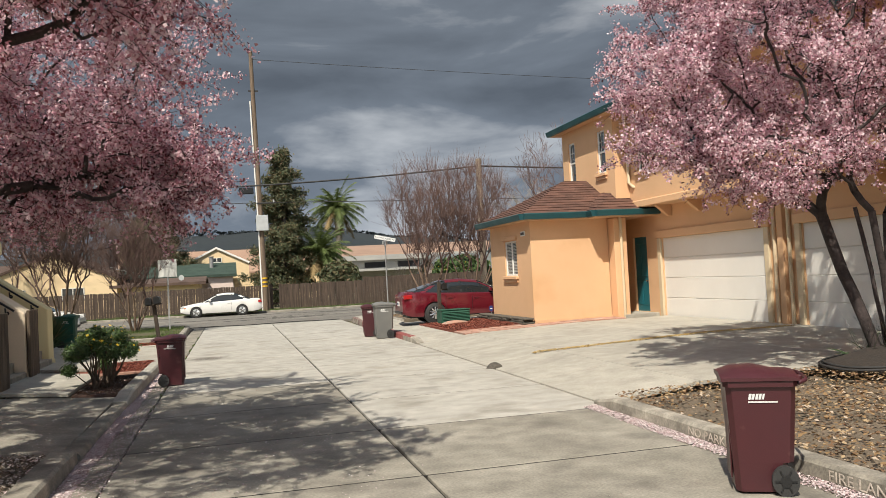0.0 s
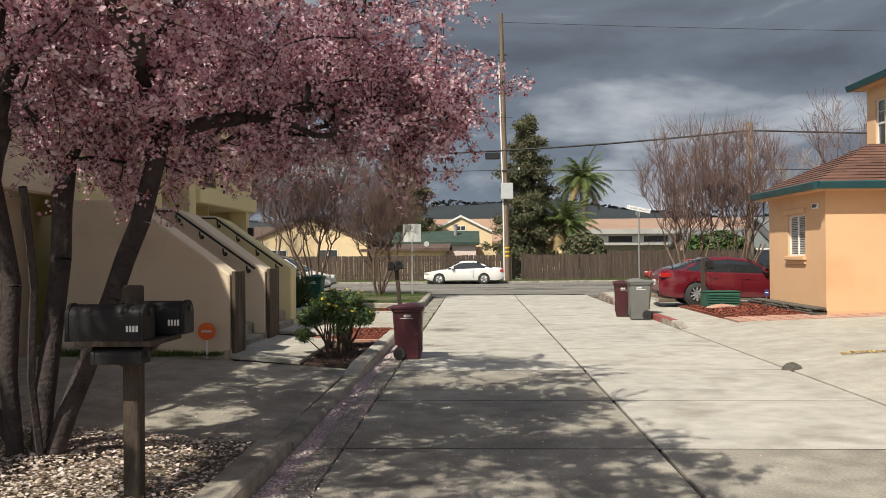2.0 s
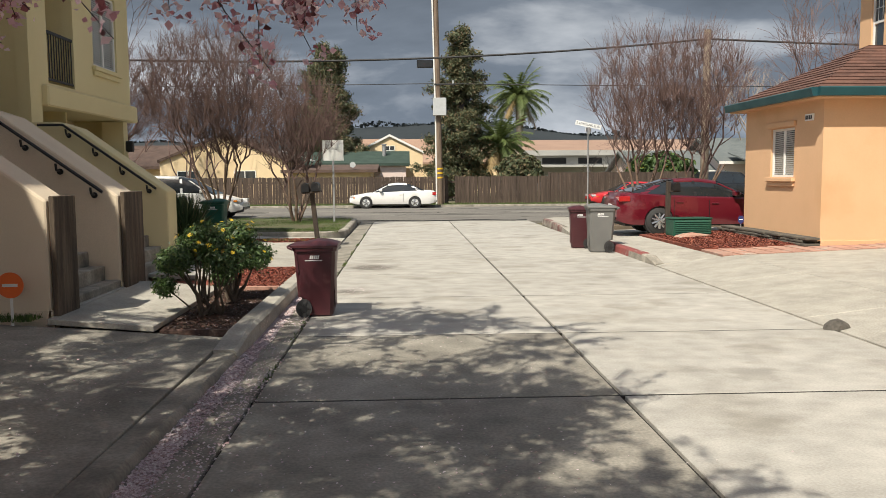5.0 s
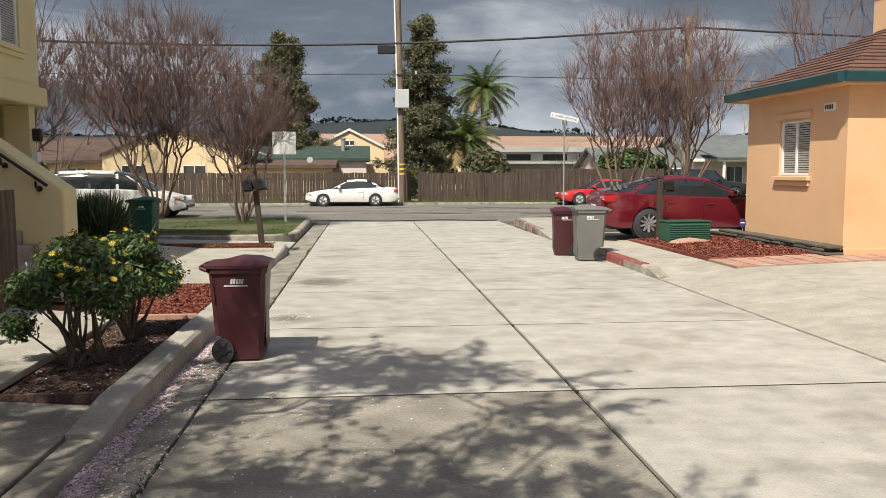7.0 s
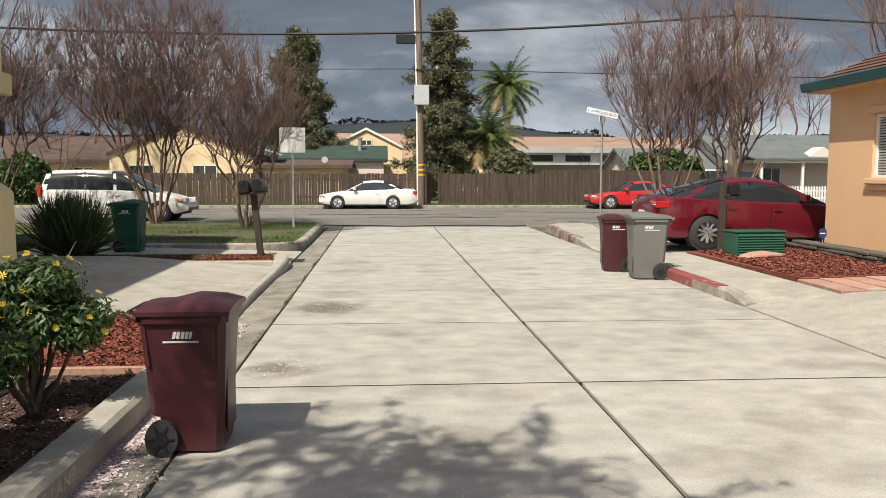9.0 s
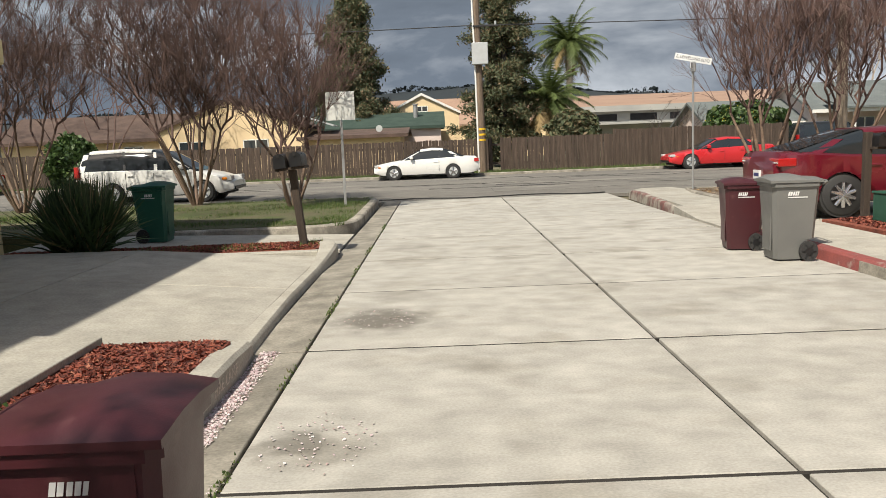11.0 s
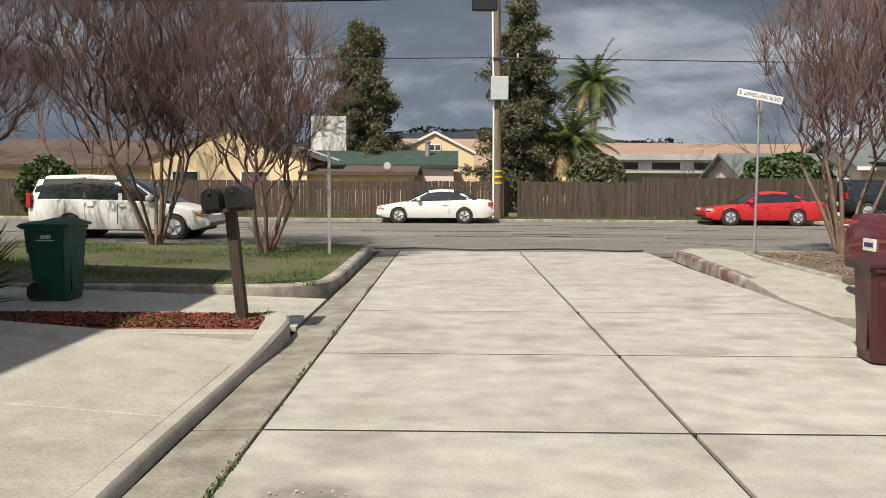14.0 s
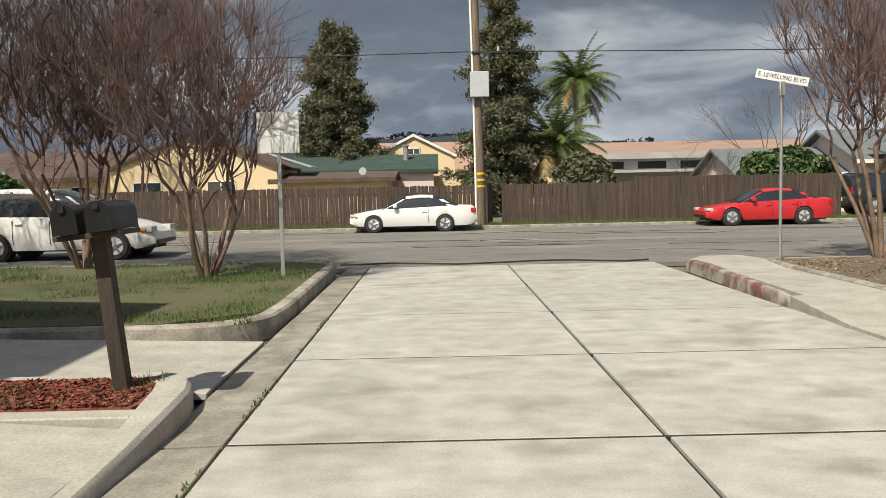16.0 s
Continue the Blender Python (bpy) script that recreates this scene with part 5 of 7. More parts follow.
house("house", "brown-roofed house far behind", pose(-0.5, 92, 0), 22, 8, 3.2, 5.6, "peach", "roofbeige", "x", 0.4, "roofbeige")
house("house", "small house with grey roof behind the fence", pose(19.3, 63, 0), 6.0, 7, 1.95, 3.3, "pinkwall", "roofgrey", "x", 0.4, "white")
house("house", "pale pink house with grey-green roof and porch", pose(27.0, 61.5, 0), 10, 8, 2.6, 4.2, "pinkwall", "roofgrey", "x", 0.5, "white", [(-2.2, 0.9, 1.2, 1.2)])
pg = thing("porch", "white-posted porch with a small gable on the pink house", "porch", pose(25.5, 58.9, 0))
for x in (-2.6, 0.0, 2.6):
    part("post", G().box(x - 0.07, -0.07, 0, x + 0.07, 0.07, 2.35), M["white"], pg)
part("beam", G().box(-3.0, -0.12, 2.35, 3.0, 0.12, 2.55), M["white"], pg)
part("roof", G().prism([(-0.35, 2.55), (2.6, 3.1), (2.6, 3.2), (-0.35, 2.65)], "x", -3.2, 3.2), M["roofgrey"], pg)
part("dormer", G().prism([(0.4, 2.7), (2.4, 2.7), (1.4, 3.35)], "y", 0.2, 1.6), M["pinkwall"], pg)
pk = thing("picket_fence", "white picket fence before the pink house", "fence", pose(21.5, 55.5, 0))
for k in range(24):
    part("picket", G().prism([(k * 0.16, 0.05), (k * 0.16 + 0.09, 0.05), (k * 0.16 + 0.09, 0.95), (k * 0.16 + 0.045, 1.03), (k * 0.16, 0.95)], "y", 0, 0.025), M["white"], pk)
part("rail", G().box(-0.05, 0.026, 0.3, 3.9, 0.06, 0.38).box(-0.05, 0.026, 0.7, 3.9, 0.06, 0.78), M["white"], pk)

wh = thing("warehouse", "long low warehouse with beige roof and pale walls", "building", pose(0, 100, 0))
part("wall", G().box(6, 0, -0.2, 46, 22, 4.0), M["shed"], wh)
part("roof", G().prism([(-0.6, 4.35), (22, 6.6), (22, 6.7), (-0.6, 4.5)], "x", 5.4, 46.6), M["roofbeige"], wh)
part("fascia", G().box(5.4, -0.7, 3.95, 46.6, -0.61, 4.55), M["shed"], wh)
part("awning", G().box(6, -2.6, 2.6, 46, -0.05, 2.75), M["shed"], wh)
for k in range(9):
    # black panel on the solid wall, painted shade of an opening
    part("dark_opening", G().box(7.5 + k * 4.2, -0.02, 3.0, 10.3 + k * 4.2, -0.005, 3.7), M["dark"], wh)

# roof furniture
sd = thing("satellite_dish", "small pale satellite dish on a roof", "dish", pose(-3.6, 62.2, 2.3))
part("dish", G().disc((0, -0.1, 0.2), "y", 0.2, 0.05, 16, 0.15), M["alu"], sd)
part("arm", G().tube([(0, 0, 0), (0, -0.05, 0.25)], 0.025, 5), M["galv"], sd)
sk = thing("solar_heater", "pale sloping solar heating panels on the roof", "solar panel", pose(-8.6, 63, 2.9, 0, 0, 0))
for k in range(3):
    part("panel", G().hexa([(k * 0.75, 0, 0.6 - k * 0.25), (k * 0.75 + 0.7, 0, 0.36 - k * 0.25), (k * 0.75 + 0.7, 2.4, 0.36 - k * 0.25), (k * 0.75, 2.4, 0.6 - k * 0.25)], [(k * 0.75, 0, 0.66 - k * 0.25), (k * 0.75 + 0.7, 0, 0.42 - k * 0.25), (k * 0.75 + 0.7, 2.4, 0.42 - k * 0.25), (k * 0.75, 2.4, 0.66 - k * 0.25)]), M["alu"], sk)

# hills
hg, rings = G(), []
hr = random.Random(11)
for row, (yy, k) in enumerate(((900, 0.0), (1150, 0.55), (1500, 1.0), (2200, 0.7))):
    ring = []
    for i in range(121):
        x = -1500 + i * 25
        z = 72 + 26 * noise.noise(Vector((x * 0.0021, row * 0.2, 3.1))) + 10 * noise.noise(Vector((x * 0.009, row * 0.7, 1.0))) + (2.5 * noise.noise(Vector((x * 0.05, 0, 5.0))))
        z *= 1.0 + 0.18 * math.exp(-((x + 60) / 260) ** 2)
        ring.append((x, yy + 40 * noise.noise(Vector((x * 0.004, 9.0, row))), max(-5, z * k - 2)))
    rings.append(ring)
hg.loft(rings, closed=False)
solid("backdrop_hills", hg, M["hill"], "low dark wooded hills on the horizon", "hills", "structure", smooth=True)
k = 2600
rngn = np.random.default_rng(4)
xs = rngn.uniform(-900, 1400, k)
cs = np.stack([xs, np.full(k, 1480.0), np.zeros(k)], 1)
for i in range(k):
    x = xs[i]
    z = 72 + 26 * noise.noise(Vector((x * 0.0021, 0.4, 3.1))) + 10 * noise.noise(Vector((x * 0.009, 1.4, 1.0)))
    z *= 1.0 + 0.18 * math.exp(-((x + 60) / 260) ** 2)
    dens = noise.noise(Vector((x * 0.012, 4.0, 2.0)))
    cs[i, 2] = z - 4 + rngn.uniform(0, 9) * max(0.0, dens + 0.25) * 1.6
tagged(new("backdrop_trees", flakes("backdrop_trees", M["hill"], cs, rngn.normal(size=(k, 3)), rngn.uniform(1.5, 4.5, k), 2)), "line of small dark trees along the hill crest", "trees", kind="stuff")


# ---- trees and plants ----
def grow(g, p, d, length, r, depth, rg, spread, up, tips, shrink=0.74, kids=(2, 3), sides=5, bend=0.16, minr=0.004, inside=None):
    """One branch and all that grows from it; twig ends and their ways go to tips."""
    pts, rad = [p], [r]
    q, dd = p.copy(), d.copy()
    n = 3 if depth > 2 else 2
    for k in range(n):
        dd = (dd + Vector((rg.gauss(0, bend), rg.gauss(0, bend), rg.gauss(0, bend) + (up if depth > 3 or not inside else -0.07)))).normalized()
        q = q + dd * length / n
        pts.append(q.copy())
        rad.append(max(minr, r * (1 - 0.28 * (k + 1) / n)))
    if inside and not inside(q, depth):
        return
    g.tube(pts, rad, sides if depth > 2 else 3, caps=False)
    if depth <= 2:
        tips.extend((pts[k].lerp(pts[k + 1], f), dd) for k in range(n) for f in (0.25, 0.6, 1.0))
    if depth == 0:
        return
    for k in range(rg.randint(*kids)):
        side = Vector((rg.gauss(0, 1), rg.gauss(0, 1), rg.gauss(0, 0.5)))
        side = (side - dd * side.dot(dd)).normalized()
        nd = (dd + side * rg.uniform(0.35, 1.0) * spread).normalized()
        at = q if k == 0 else pts[rg.randint(max(1, n - 1), n)]
        grow(g, at.copy(), nd, length * shrink * rg.uniform(0.8, 1.15), rad[-1] * (0.72 if inside else 0.78), depth - 1, rg, spread, up, tips, shrink, kids, sides, bend, minr, inside)


def limbs(stems, seed, n_target, lobes, reach, twigs=4, lift=0.0, thick=0.0042, gaps=-1.1, outer=0.45, low=1.25, thin=0.0022, back=0.30, cap=0.08, curl=0.10):
    """Limbs that divide towards points strewn through the lobes of a crown; gives the mesh and the twigs' ends."""
    rn = np.random.default_rng(seed)
    pos, up, run = [], [], []
    for pts in stems:
        for k, p in enumerate(pts):
            pos.append(np.array(p, float))
            up.append(len(pos) - 2 if k else -1)
            run.append(0.0 if k == 0 else run[-1] + float(np.linalg.norm(pos[-1] - pos[-2])))
    feet = len(pos)
    # points in the lobes, thinned where a slow wave leaves gaps between the sprays
    vol = np.array([a * b * c for _, (a, b, c) in lobes]) ** 0.8
    want = []
    wave = rn.normal(size=(7, 3)) * 2.6
    ph = rn.uniform(0, 6.28, 7)
    while len(want) < n_target:
        c, r = lobes[rn.choice(len(lobes), p=vol / vol.sum())]
        v = rn.normal(size=3)
        v *= rn.uniform(0.15, 1.0) ** outer / np.linalg.norm(v)
        q = np.array(c) + v * np.array(r)
        if np.sin(wave @ q + ph).sum() > gaps + 0.3 * rn.normal():
            want.append(q)
    top = np.array([s_[-1] for s_ in stems])
    want.sort(key=lambda q: np.linalg.norm(top - q, axis=1).min())
    for q in want:
        arr = np.array(pos)
        d = np.linalg.norm(arr - q, axis=1)
        cost = d + back * np.array(run) + np.where(arr[:, 2] < low, 3.0, 0.0) + np.where(arr[:, 2] > q[2] + 0.3, 8.0 * lift, 0.0)
        j = int(cost.argmin())
        n = max(1, int(math.ceil(d[j] / 0.45)))
        a, par = pos[j], j
        sag = rn.normal(size=3) * curl * d[j]
        for k in range(1, n + 1):
            f = k / n
            p = a + (q - a) * f + sag * math.sin(math.pi * f) + np.array([0, 0, curl * d[j] * math.sin(math.pi * f)])
            pos.append(p)
            up.append(par)
            run.append(run[par] + float(np.linalg.norm(p - pos[par])))
            par = len(pos) - 1
    load = np.ones(len(pos))
    for k in range(len(pos) - 1, -1, -1):
        if up[k] >= 0:
            load[up[k]] += load[k]
    rad = [float(v) for v in np.clip(thick * load ** 0.48, thick, cap)]
    for k in range(feet):
        rad[k] = max(rad[k], min(cap, 0.03))
    g, tips = G(), []
    for k in range(len(pos)):
        if up[k] < 0:
            continue
        a, b = Vector(pos[up[k]]), Vector(pos[k])
        mid = a.lerp(b, 0.5) + Vector(rn.normal(size=3) * (curl * 0.5 if k >= feet else 0.01) * (b - a).length)
        r0 = rad[up[k]] if load[up[k]] < 1.8 * load[k] else rad[k] * 1.06
        g.tube([a, mid, b], [r0, (r0 + rad[k]) / 2, rad[k]], 8 if rad[k] > 0.03 else 5 if rad[k] > 0.012 else 3, caps=False)
        if rad[k] < 0.013 and k >= feet:
            tips.append((a, b, 0.55))
        if k >= feet and load[k] < 3:
            way = (b - a).normalized()
            for _ in range(twigs):
                e = b + Vector(rn.normal(size=3) * np.array([0.5, 0.5, 0.42]) * reach) * (1 - 0.5 * lift) + (way * 0.5 + Vector((0, 0, 0.75))) * reach * lift
                w = b.lerp(e, 0.5) + Vector(rn.normal(size=3) * 0.03)
                g.tube([b, w, e], [thin * 2, thin * 1.5, thin], 3, caps=False)
                tips.append((b, w, 1.0))
                tips.append((w, e, 1.0))
    return g, tips


def lobed_tree(m, label, stems, seed, n_target, n_flower, lobes, reach=0.6, bloom="blossom", gaps=-0.2):
    t = thing("plum_tree", label, "tree", m, "blossoming plum trees")
    g, tips = limbs(stems, seed, n_target, lobes, reach, gaps=gaps)
    part("trunk", g, M["bark"], t, "dark brown trunk and limbs", smooth=60)
    rn = np.random.default_rng(seed + 100)
    A = np.array([tuple(x[0]) for x in tips])
    B = np.array([tuple(x[1]) for x in tips])
    wgt = np.array([x[2] for x in tips]) * np.linalg.norm(B - A, axis=1)
    pick = rn.choice(len(tips), n_flower, p=wgt / wgt.sum())
    f = rn.uniform(0, 1, (n_flower, 1))
    tuft = A[pick] * (1 - f) + B[pick] * f + rn.normal(scale=0.028, size=(n_flower, 3))
    per = 6
    c = np.repeat(tuft, per, 0) + rn.normal(scale=0.028, size=(n_flower * per, 3))
    me = flakes("blossom", M[bloom], c, rn.normal(size=c.shape) + np.array([0, 0, 0.4]), rn.uniform(0.012, 0.026, len(c)), seed)
    part("blossom", me, None, t, "pink blossom with dark red young leaves")["kind"] = "stuff"
    return t


# sprays that hang low over the driveway and the gutter
LOW = (((1.1, 0.3, 2.7), (1.2, 1.3, 0.65)), ((2.2, 0.4, 2.9), (1.2, 1.2, 0.6)), ((0.0, -0.3, 2.95), (1.2, 1.2, 0.6)), ((3.1, 0.3, 2.8), (0.9, 1.0, 0.45))) * 2
lobed_tree(pose(-3.42, 8.42, gz(-3.42) - 0.02), "pink blossoming plum tree with several dark stems", [
    [(-0.12, -0.08, 0), (-0.16, -0.10, 0.6), (-0.10, -0.14, 1.3), (-0.22, -0.2, 2.1)],
    [(0.02, 0.03, 0), (0.05, 0.10, 0.7), (0.12, 0.16, 1.5), (0.10, 0.3, 2.3)],
    [(0.14, 0.0, 0), (0.36, 0.02, 0.6), (0.58, 0.05, 1.2), (0.78, 0.12, 1.8), (0.95, 0.15, 2.5)],
    [(0.08, -0.09, 0), (0.10, -0.25, 0.6), (0.22, -0.42, 1.3), (0.30, -0.7, 2.0)],
    [(-0.14, 0.02, 0), (-0.45, -0.10, 0.6), (-0.75, -0.16, 1.3), (-1.0, -0.3, 2.1)]],
    7, 1500, 46000, [((x - 0.5, y + 0.53, z), r) for (x, y, z), r in (
        ((0.1, -0.4, 4.35), (2.1, 2.7, 1.9)), ((2.3, -0.2, 4.0), (1.65, 2.6, 1.45)), ((1.2, 1.9, 4.7), (2.5, 1.9, 1.75)), ((3.2, 0.8, 3.1), (0.85, 1.2, 0.5)),
        ((2.6, -2.3, 4.3), (1.4, 1.3, 1.0)), ((0.9, -1.4, 3.0), (1.4, 1.3, 0.65)), ((-0.6, 2.2, 3.4), (1.6, 1.4, 0.6)),
        ((1.2, -3.0, 4.5), (2.0, 1.7, 1.2)), ((2.9, -3.0, 4.3), (1.3, 1.4, 0.9)), *LOW)])
lobed_tree(pose(8.75, 9.4, gz(8.75) - 0.02), "large pink blossoming plum tree in a leaf-strewn bed", [
    [(0.0, 0.0, 0), (-0.03, 0.06, 0.6), (-0.06, 0.16, 1.3), (-0.14, 0.3, 2.2)],
    [(-0.07, 0.05, 0), (-0.22, 0.16, 0.6), (-0.42, 0.3, 1.3), (-0.6, 0.42, 2.1)],
    [(0.08, 0.05, 0), (0.24, 0.2, 0.6), (0.42, 0.34, 1.3), (0.6, 0.5, 2.1)],
    [(-0.03, -0.08, 0), (-0.12, -0.2, 0.6), (-0.3, -0.32, 1.3), (-0.5, -0.4, 2.1)],
    [(0.08, -0.06, 0), (0.22, -0.16, 0.6), (0.36, -0.26, 1.3), (0.5, -0.4, 2.1)]],
    13, 1150, 46000, [((0.0, 1.0, 4.7), (3.2, 3.2, 2.1)), ((-1.8, 0.4, 4.1), (1.8, 1.8, 1.3)), ((1.2, -0.5, 4.3), (2.0, 2.0, 1.5)), ((-0.4, 1.2, 6.2), (2.3, 2.2, 1.2)),
                      ((-1.5, 0.2, 3.0), (1.4, 1.4, 0.7)), ((-1.5, 0.0, 2.9), (1.2, 1.2, 0.6)), ((-2.6, 0.3, 3.5), (1.0, 1.2, 0.7))], bloom="blossom_full")


def bare_tree(m, label, seed, n_stem, height, lean=0.38, depth=6, r0=0.055, kind="crape_myrtle", bark="myrtle", twig="twig", spread=0.52, group="bare crape myrtles", kids=(3, 3), up=0.06, reach=0.165):
    t = thing(kind, label, "tree", m, group)
    rg = random.Random(seed)
    g, g2, tips = G(), G(), []
    for k in range(n_stem):
        a = 2 * math.pi * k / n_stem + rg.uniform(-0.3, 0.3)
        l = lean * rg.uniform(0.5, 1.2)
        p = Vector((0.09 * math.cos(a), 0.09 * math.sin(a), 0))
        d = Vector((l * math.cos(a), l * math.sin(a), 1)).normalized()
        # clean lower stem, then the twiggy head
        pts = [p]
        for j in range(4):
            d = (d + Vector((rg.gauss(0, 0.07), rg.gauss(0, 0.07), 0.02))).normalized()
            pts.append(pts[-1] + d * height * 0.062)
        rr = r0 * rg.uniform(0.6, 1.1)
        part("stem", G().tube(pts, [rr * (1 - 0.1 * j) for j in range(5)], 7, caps=False), M[bark], t, "smooth mottled stem", smooth=60)
        grow(g2, pts[-1], d, height * reach, rr * 0.6, depth - 1, rg, spread, up, tips, 0.80, kids, 4, 0.09, 0.0055)
    tagged(part("crown", g2, M[twig], t, "dense bare reddish-brown twigs"), kind="stuff")
    return t


def crape_myrtle(m, label, seed, n_stem, height, width, n_target, lean=0.42):
    """Clean mottled stems fanning out into one rounded head of fine upright twigs."""
    t = thing("crape_myrtle", label, "tree", m, "bare crape myrtles")
    rg = random.Random(seed)
    stems = []
    for k in range(n_stem):
        a = 2 * math.pi * k / n_stem + rg.uniform(-0.35, 0.35)
        l = lean * rg.uniform(0.45, 1.15)
        p, d, pts = Vector((0.10 * math.cos(a), 0.10 * math.sin(a), 0)), Vector((l * math.cos(a), l * math.sin(a), 1)).normalized(), []
        for j in range(5):
            pts.append(tuple(p))
            d = (d + Vector((rg.gauss(0, 0.06), rg.gauss(0, 0.06), 0.02))).normalized()
            p = p + d * height * 0.075
        rr = 0.052 * rg.uniform(0.7, 1.1)
        part("stem", G().tube(pts, [rr * (1 - 0.09 * j) for j in range(5)], 7, caps=False), M["myrtle"], t, "smooth mottled stem", smooth=60)
        stems.append(pts[-2:])
    g, _ = limbs(stems, seed, n_target, [((0, 0, height * 0.63), (width, width, height * 0.30)), ((0, 0, height * 0.48), (width * 0.72, width * 0.72, height * 0.2))],
                 0.75, 9, 0.75, 0.0052, -2.6, 0.55, 0.0, 0.0031, 0.62, 0.03, 0.035)
    tagged(part("crown", g, M["twig"], t, "dense bare reddish-brown twigs"), kind="stuff")
    return t


crape_myrtle(pose(-6.75, 35.7, 0.15), "bare crape myrtle with many reddish twigs on the grass island", 1, 9, 7.1, 2.75, 1050)
crape_myrtle(pose(-3.75, 33.6, 0.15), "smaller bare crape myrtle with basal shoots on the grass", 2, 5, 5.1, 1.6, 430, 0.36)
crape_myrtle(pose(-11.3, 35.3, 0.15), "bare crape myrtle beside the street", 3, 7, 6.8, 2.6, 620)
crape_myrtle(pose(-15.5, 34.5, 0.15), "bare crape myrtle beside the street", 6, 6, 6.8, 2.5, 380)
crape_myrtle(pose(8.4, 34.8, 0.15), "bare crape myrtle with clean pale stems in bare earth", 4, 7, 6.9, 1.9, 520, 0.36)
crape_myrtle(pose(10.4, 34.8, 0.15), "bare crape myrtle with clean pale stems in bare earth", 5, 7, 7.0, 1.9, 520, 0.36)
FAR = dict(kind="bare_tree", spread=0.6, group="bare trees far off", kids=(2, 3), up=0.03, reach=0.19)
bare_tree(pose(11.9, 29.6, 0.1), "slender bare birch with white trunks behind the orange house", 41, 3, 7.6, 0.3, 6, 0.07, bark="whitebirch", twig="twig", **FAR)
bare_tree(pose(14.2, 30.2, 0.1), "bare birch with white limbs behind the orange house", 43, 3, 8.6, 0.4, 6, 0.075, bark="whitebirch", twig="twig", **FAR)
bare_tree(pose(-9.4, 28.6, 0.1), "bare birch with pale limbs behind the yellow house", 45, 3, 9.0, 0.4, 7, 0.08, bark="whitebirch", twig="twig", **FAR)
bare_tree(pose(26, 66, 0), "tall bare tree with pale trunk behind the houses", 8, 3, 11.5, 0.25, 6, 0.16, bark="birch", twig="birch", **FAR)
bare_tree(pose(31, 70, 0), "tall bare tree with pale trunk behind the houses", 9, 3, 12, 0.35, 7, 0.16, bark="birch", **FAR)
bare_tree(pose(22, 72, 0), "leafless reddish tree behind the houses", 14, 5, 9, 0.4, 6, 0.12, bark="twig", **FAR)
bare_tree(pose(13.2, 60, 0), "small bare fruit tree behind the fence", 10, 4, 3.9, 0.7, 5, 0.07, bark="bark", twig="bark", **FAR)
for k, (x, y, h) in enumerate(((-18, 57, 9.5), (-24, 58, 10.5), (-31, 60, 9.5), (-38, 62, 11), (-14, 59.5, 7.5), (-21, 66, 11), (-27, 70, 12))):
    bare_tree(pose(x, y, 0), "leafless grey-brown tree beyond the street", 20 + k, 5, h, 0.45, 7, 0.10, bark="twig", **FAR)
# basal shoots of the smaller myrtle
g, rg = G(), random.Random(77)
for k in range(26):
    a = rg.uniform(0, 6.28)
    l = rg.uniform(0.3, 0.75)
    g.tube([(0.08 * math.cos(a), 0.08 * math.sin(a), 0), (0.3 * l * math.cos(a), 0.3 * l * math.sin(a), l * 0.6), (0.65 * l * math.cos(a), 0.65 * l * math.sin(a), l)], [0.008, 0.006, 0.003], 3, caps=False)
solid("basal_shoots", g, M["twig"], "thin bare shoots at the foot of a tree", "shoots", "stuff", m=pose(-3.75, 33.6, 0.15))


def conifer(m, label, h, w, seed, n=9000, skew=0.8, bare=0.08, nb=70, tops=((0.0, 0.0, 1.0),), ragged=0.5):
    """A trunk, and boughs of uneven length that carry drooping sprays of needles with gaps between them."""
    t = thing("conifer", label, "tree", m, "tall dark conifers")
    rn = np.random.default_rng(seed)
    part("trunk", G().tube([(0, 0, 0), (0.1, 0, h * 0.5), (0, 0, h * 0.98)], [0.32, 0.2, 0.03], 8), M["bark"], t, smooth=60)
    cs, g = [], G()
    for tx, ty, th in tops:
        for k in range(int(nb * th)):
            f = bare + (1 - bare) * ((k + rn.uniform(0, 1)) / int(nb * th))
            a = rn.uniform(0, 2 * np.pi)
            lump = 1 + ragged * noise.noise(Vector((f * 7.0, math.cos(a) * 1.3, math.sin(a) * 1.3 + seed)))
            l = (w * th * (1 - f) ** skew * rn.uniform(0.6, 1.05) + 0.22) * max(0.35, lump)
            root = Vector((tx * f, ty * f, h * th * f))
            tip = root + Vector((math.cos(a) * l, math.sin(a) * l, l * rn.uniform(-0.5, 0.35)))
            g.tube([root, root.lerp(tip, 0.6) + Vector((0, 0, 0.1)), tip], [0.05, 0.03, 0.01], 3, caps=False)
            side = Vector((-math.sin(a), math.cos(a), 0))
            for j in range(int(4 + l * 4)):
                q = rn.uniform(0.12, 1.05) ** 0.75
                hub = root.lerp(tip, q) + side * rn.normal() * 0.28 * l * (1.1 - q)
                m_ = int(n / (nb * 11))
                sp = rn.normal(size=(m_, 3)) * np.array([0.19, 0.19, 0.19]) + np.array([hub.x, hub.y, hub.z - 0.06])
                cs.append(sp)
    part("limb", g, M["bark"], t)["kind"] = "stuff"
    cs = np.concatenate(cs)
    ob = part("crown", flakes("crown", M["conifer"], cs, rn.normal(size=cs.shape) + np.array([0, 0, 0.5]), rn.uniform(0.025, 0.075, len(cs)), seed, 2.6), None, t, "dark green layered foliage")
    ob["kind"] = "stuff"
    return t


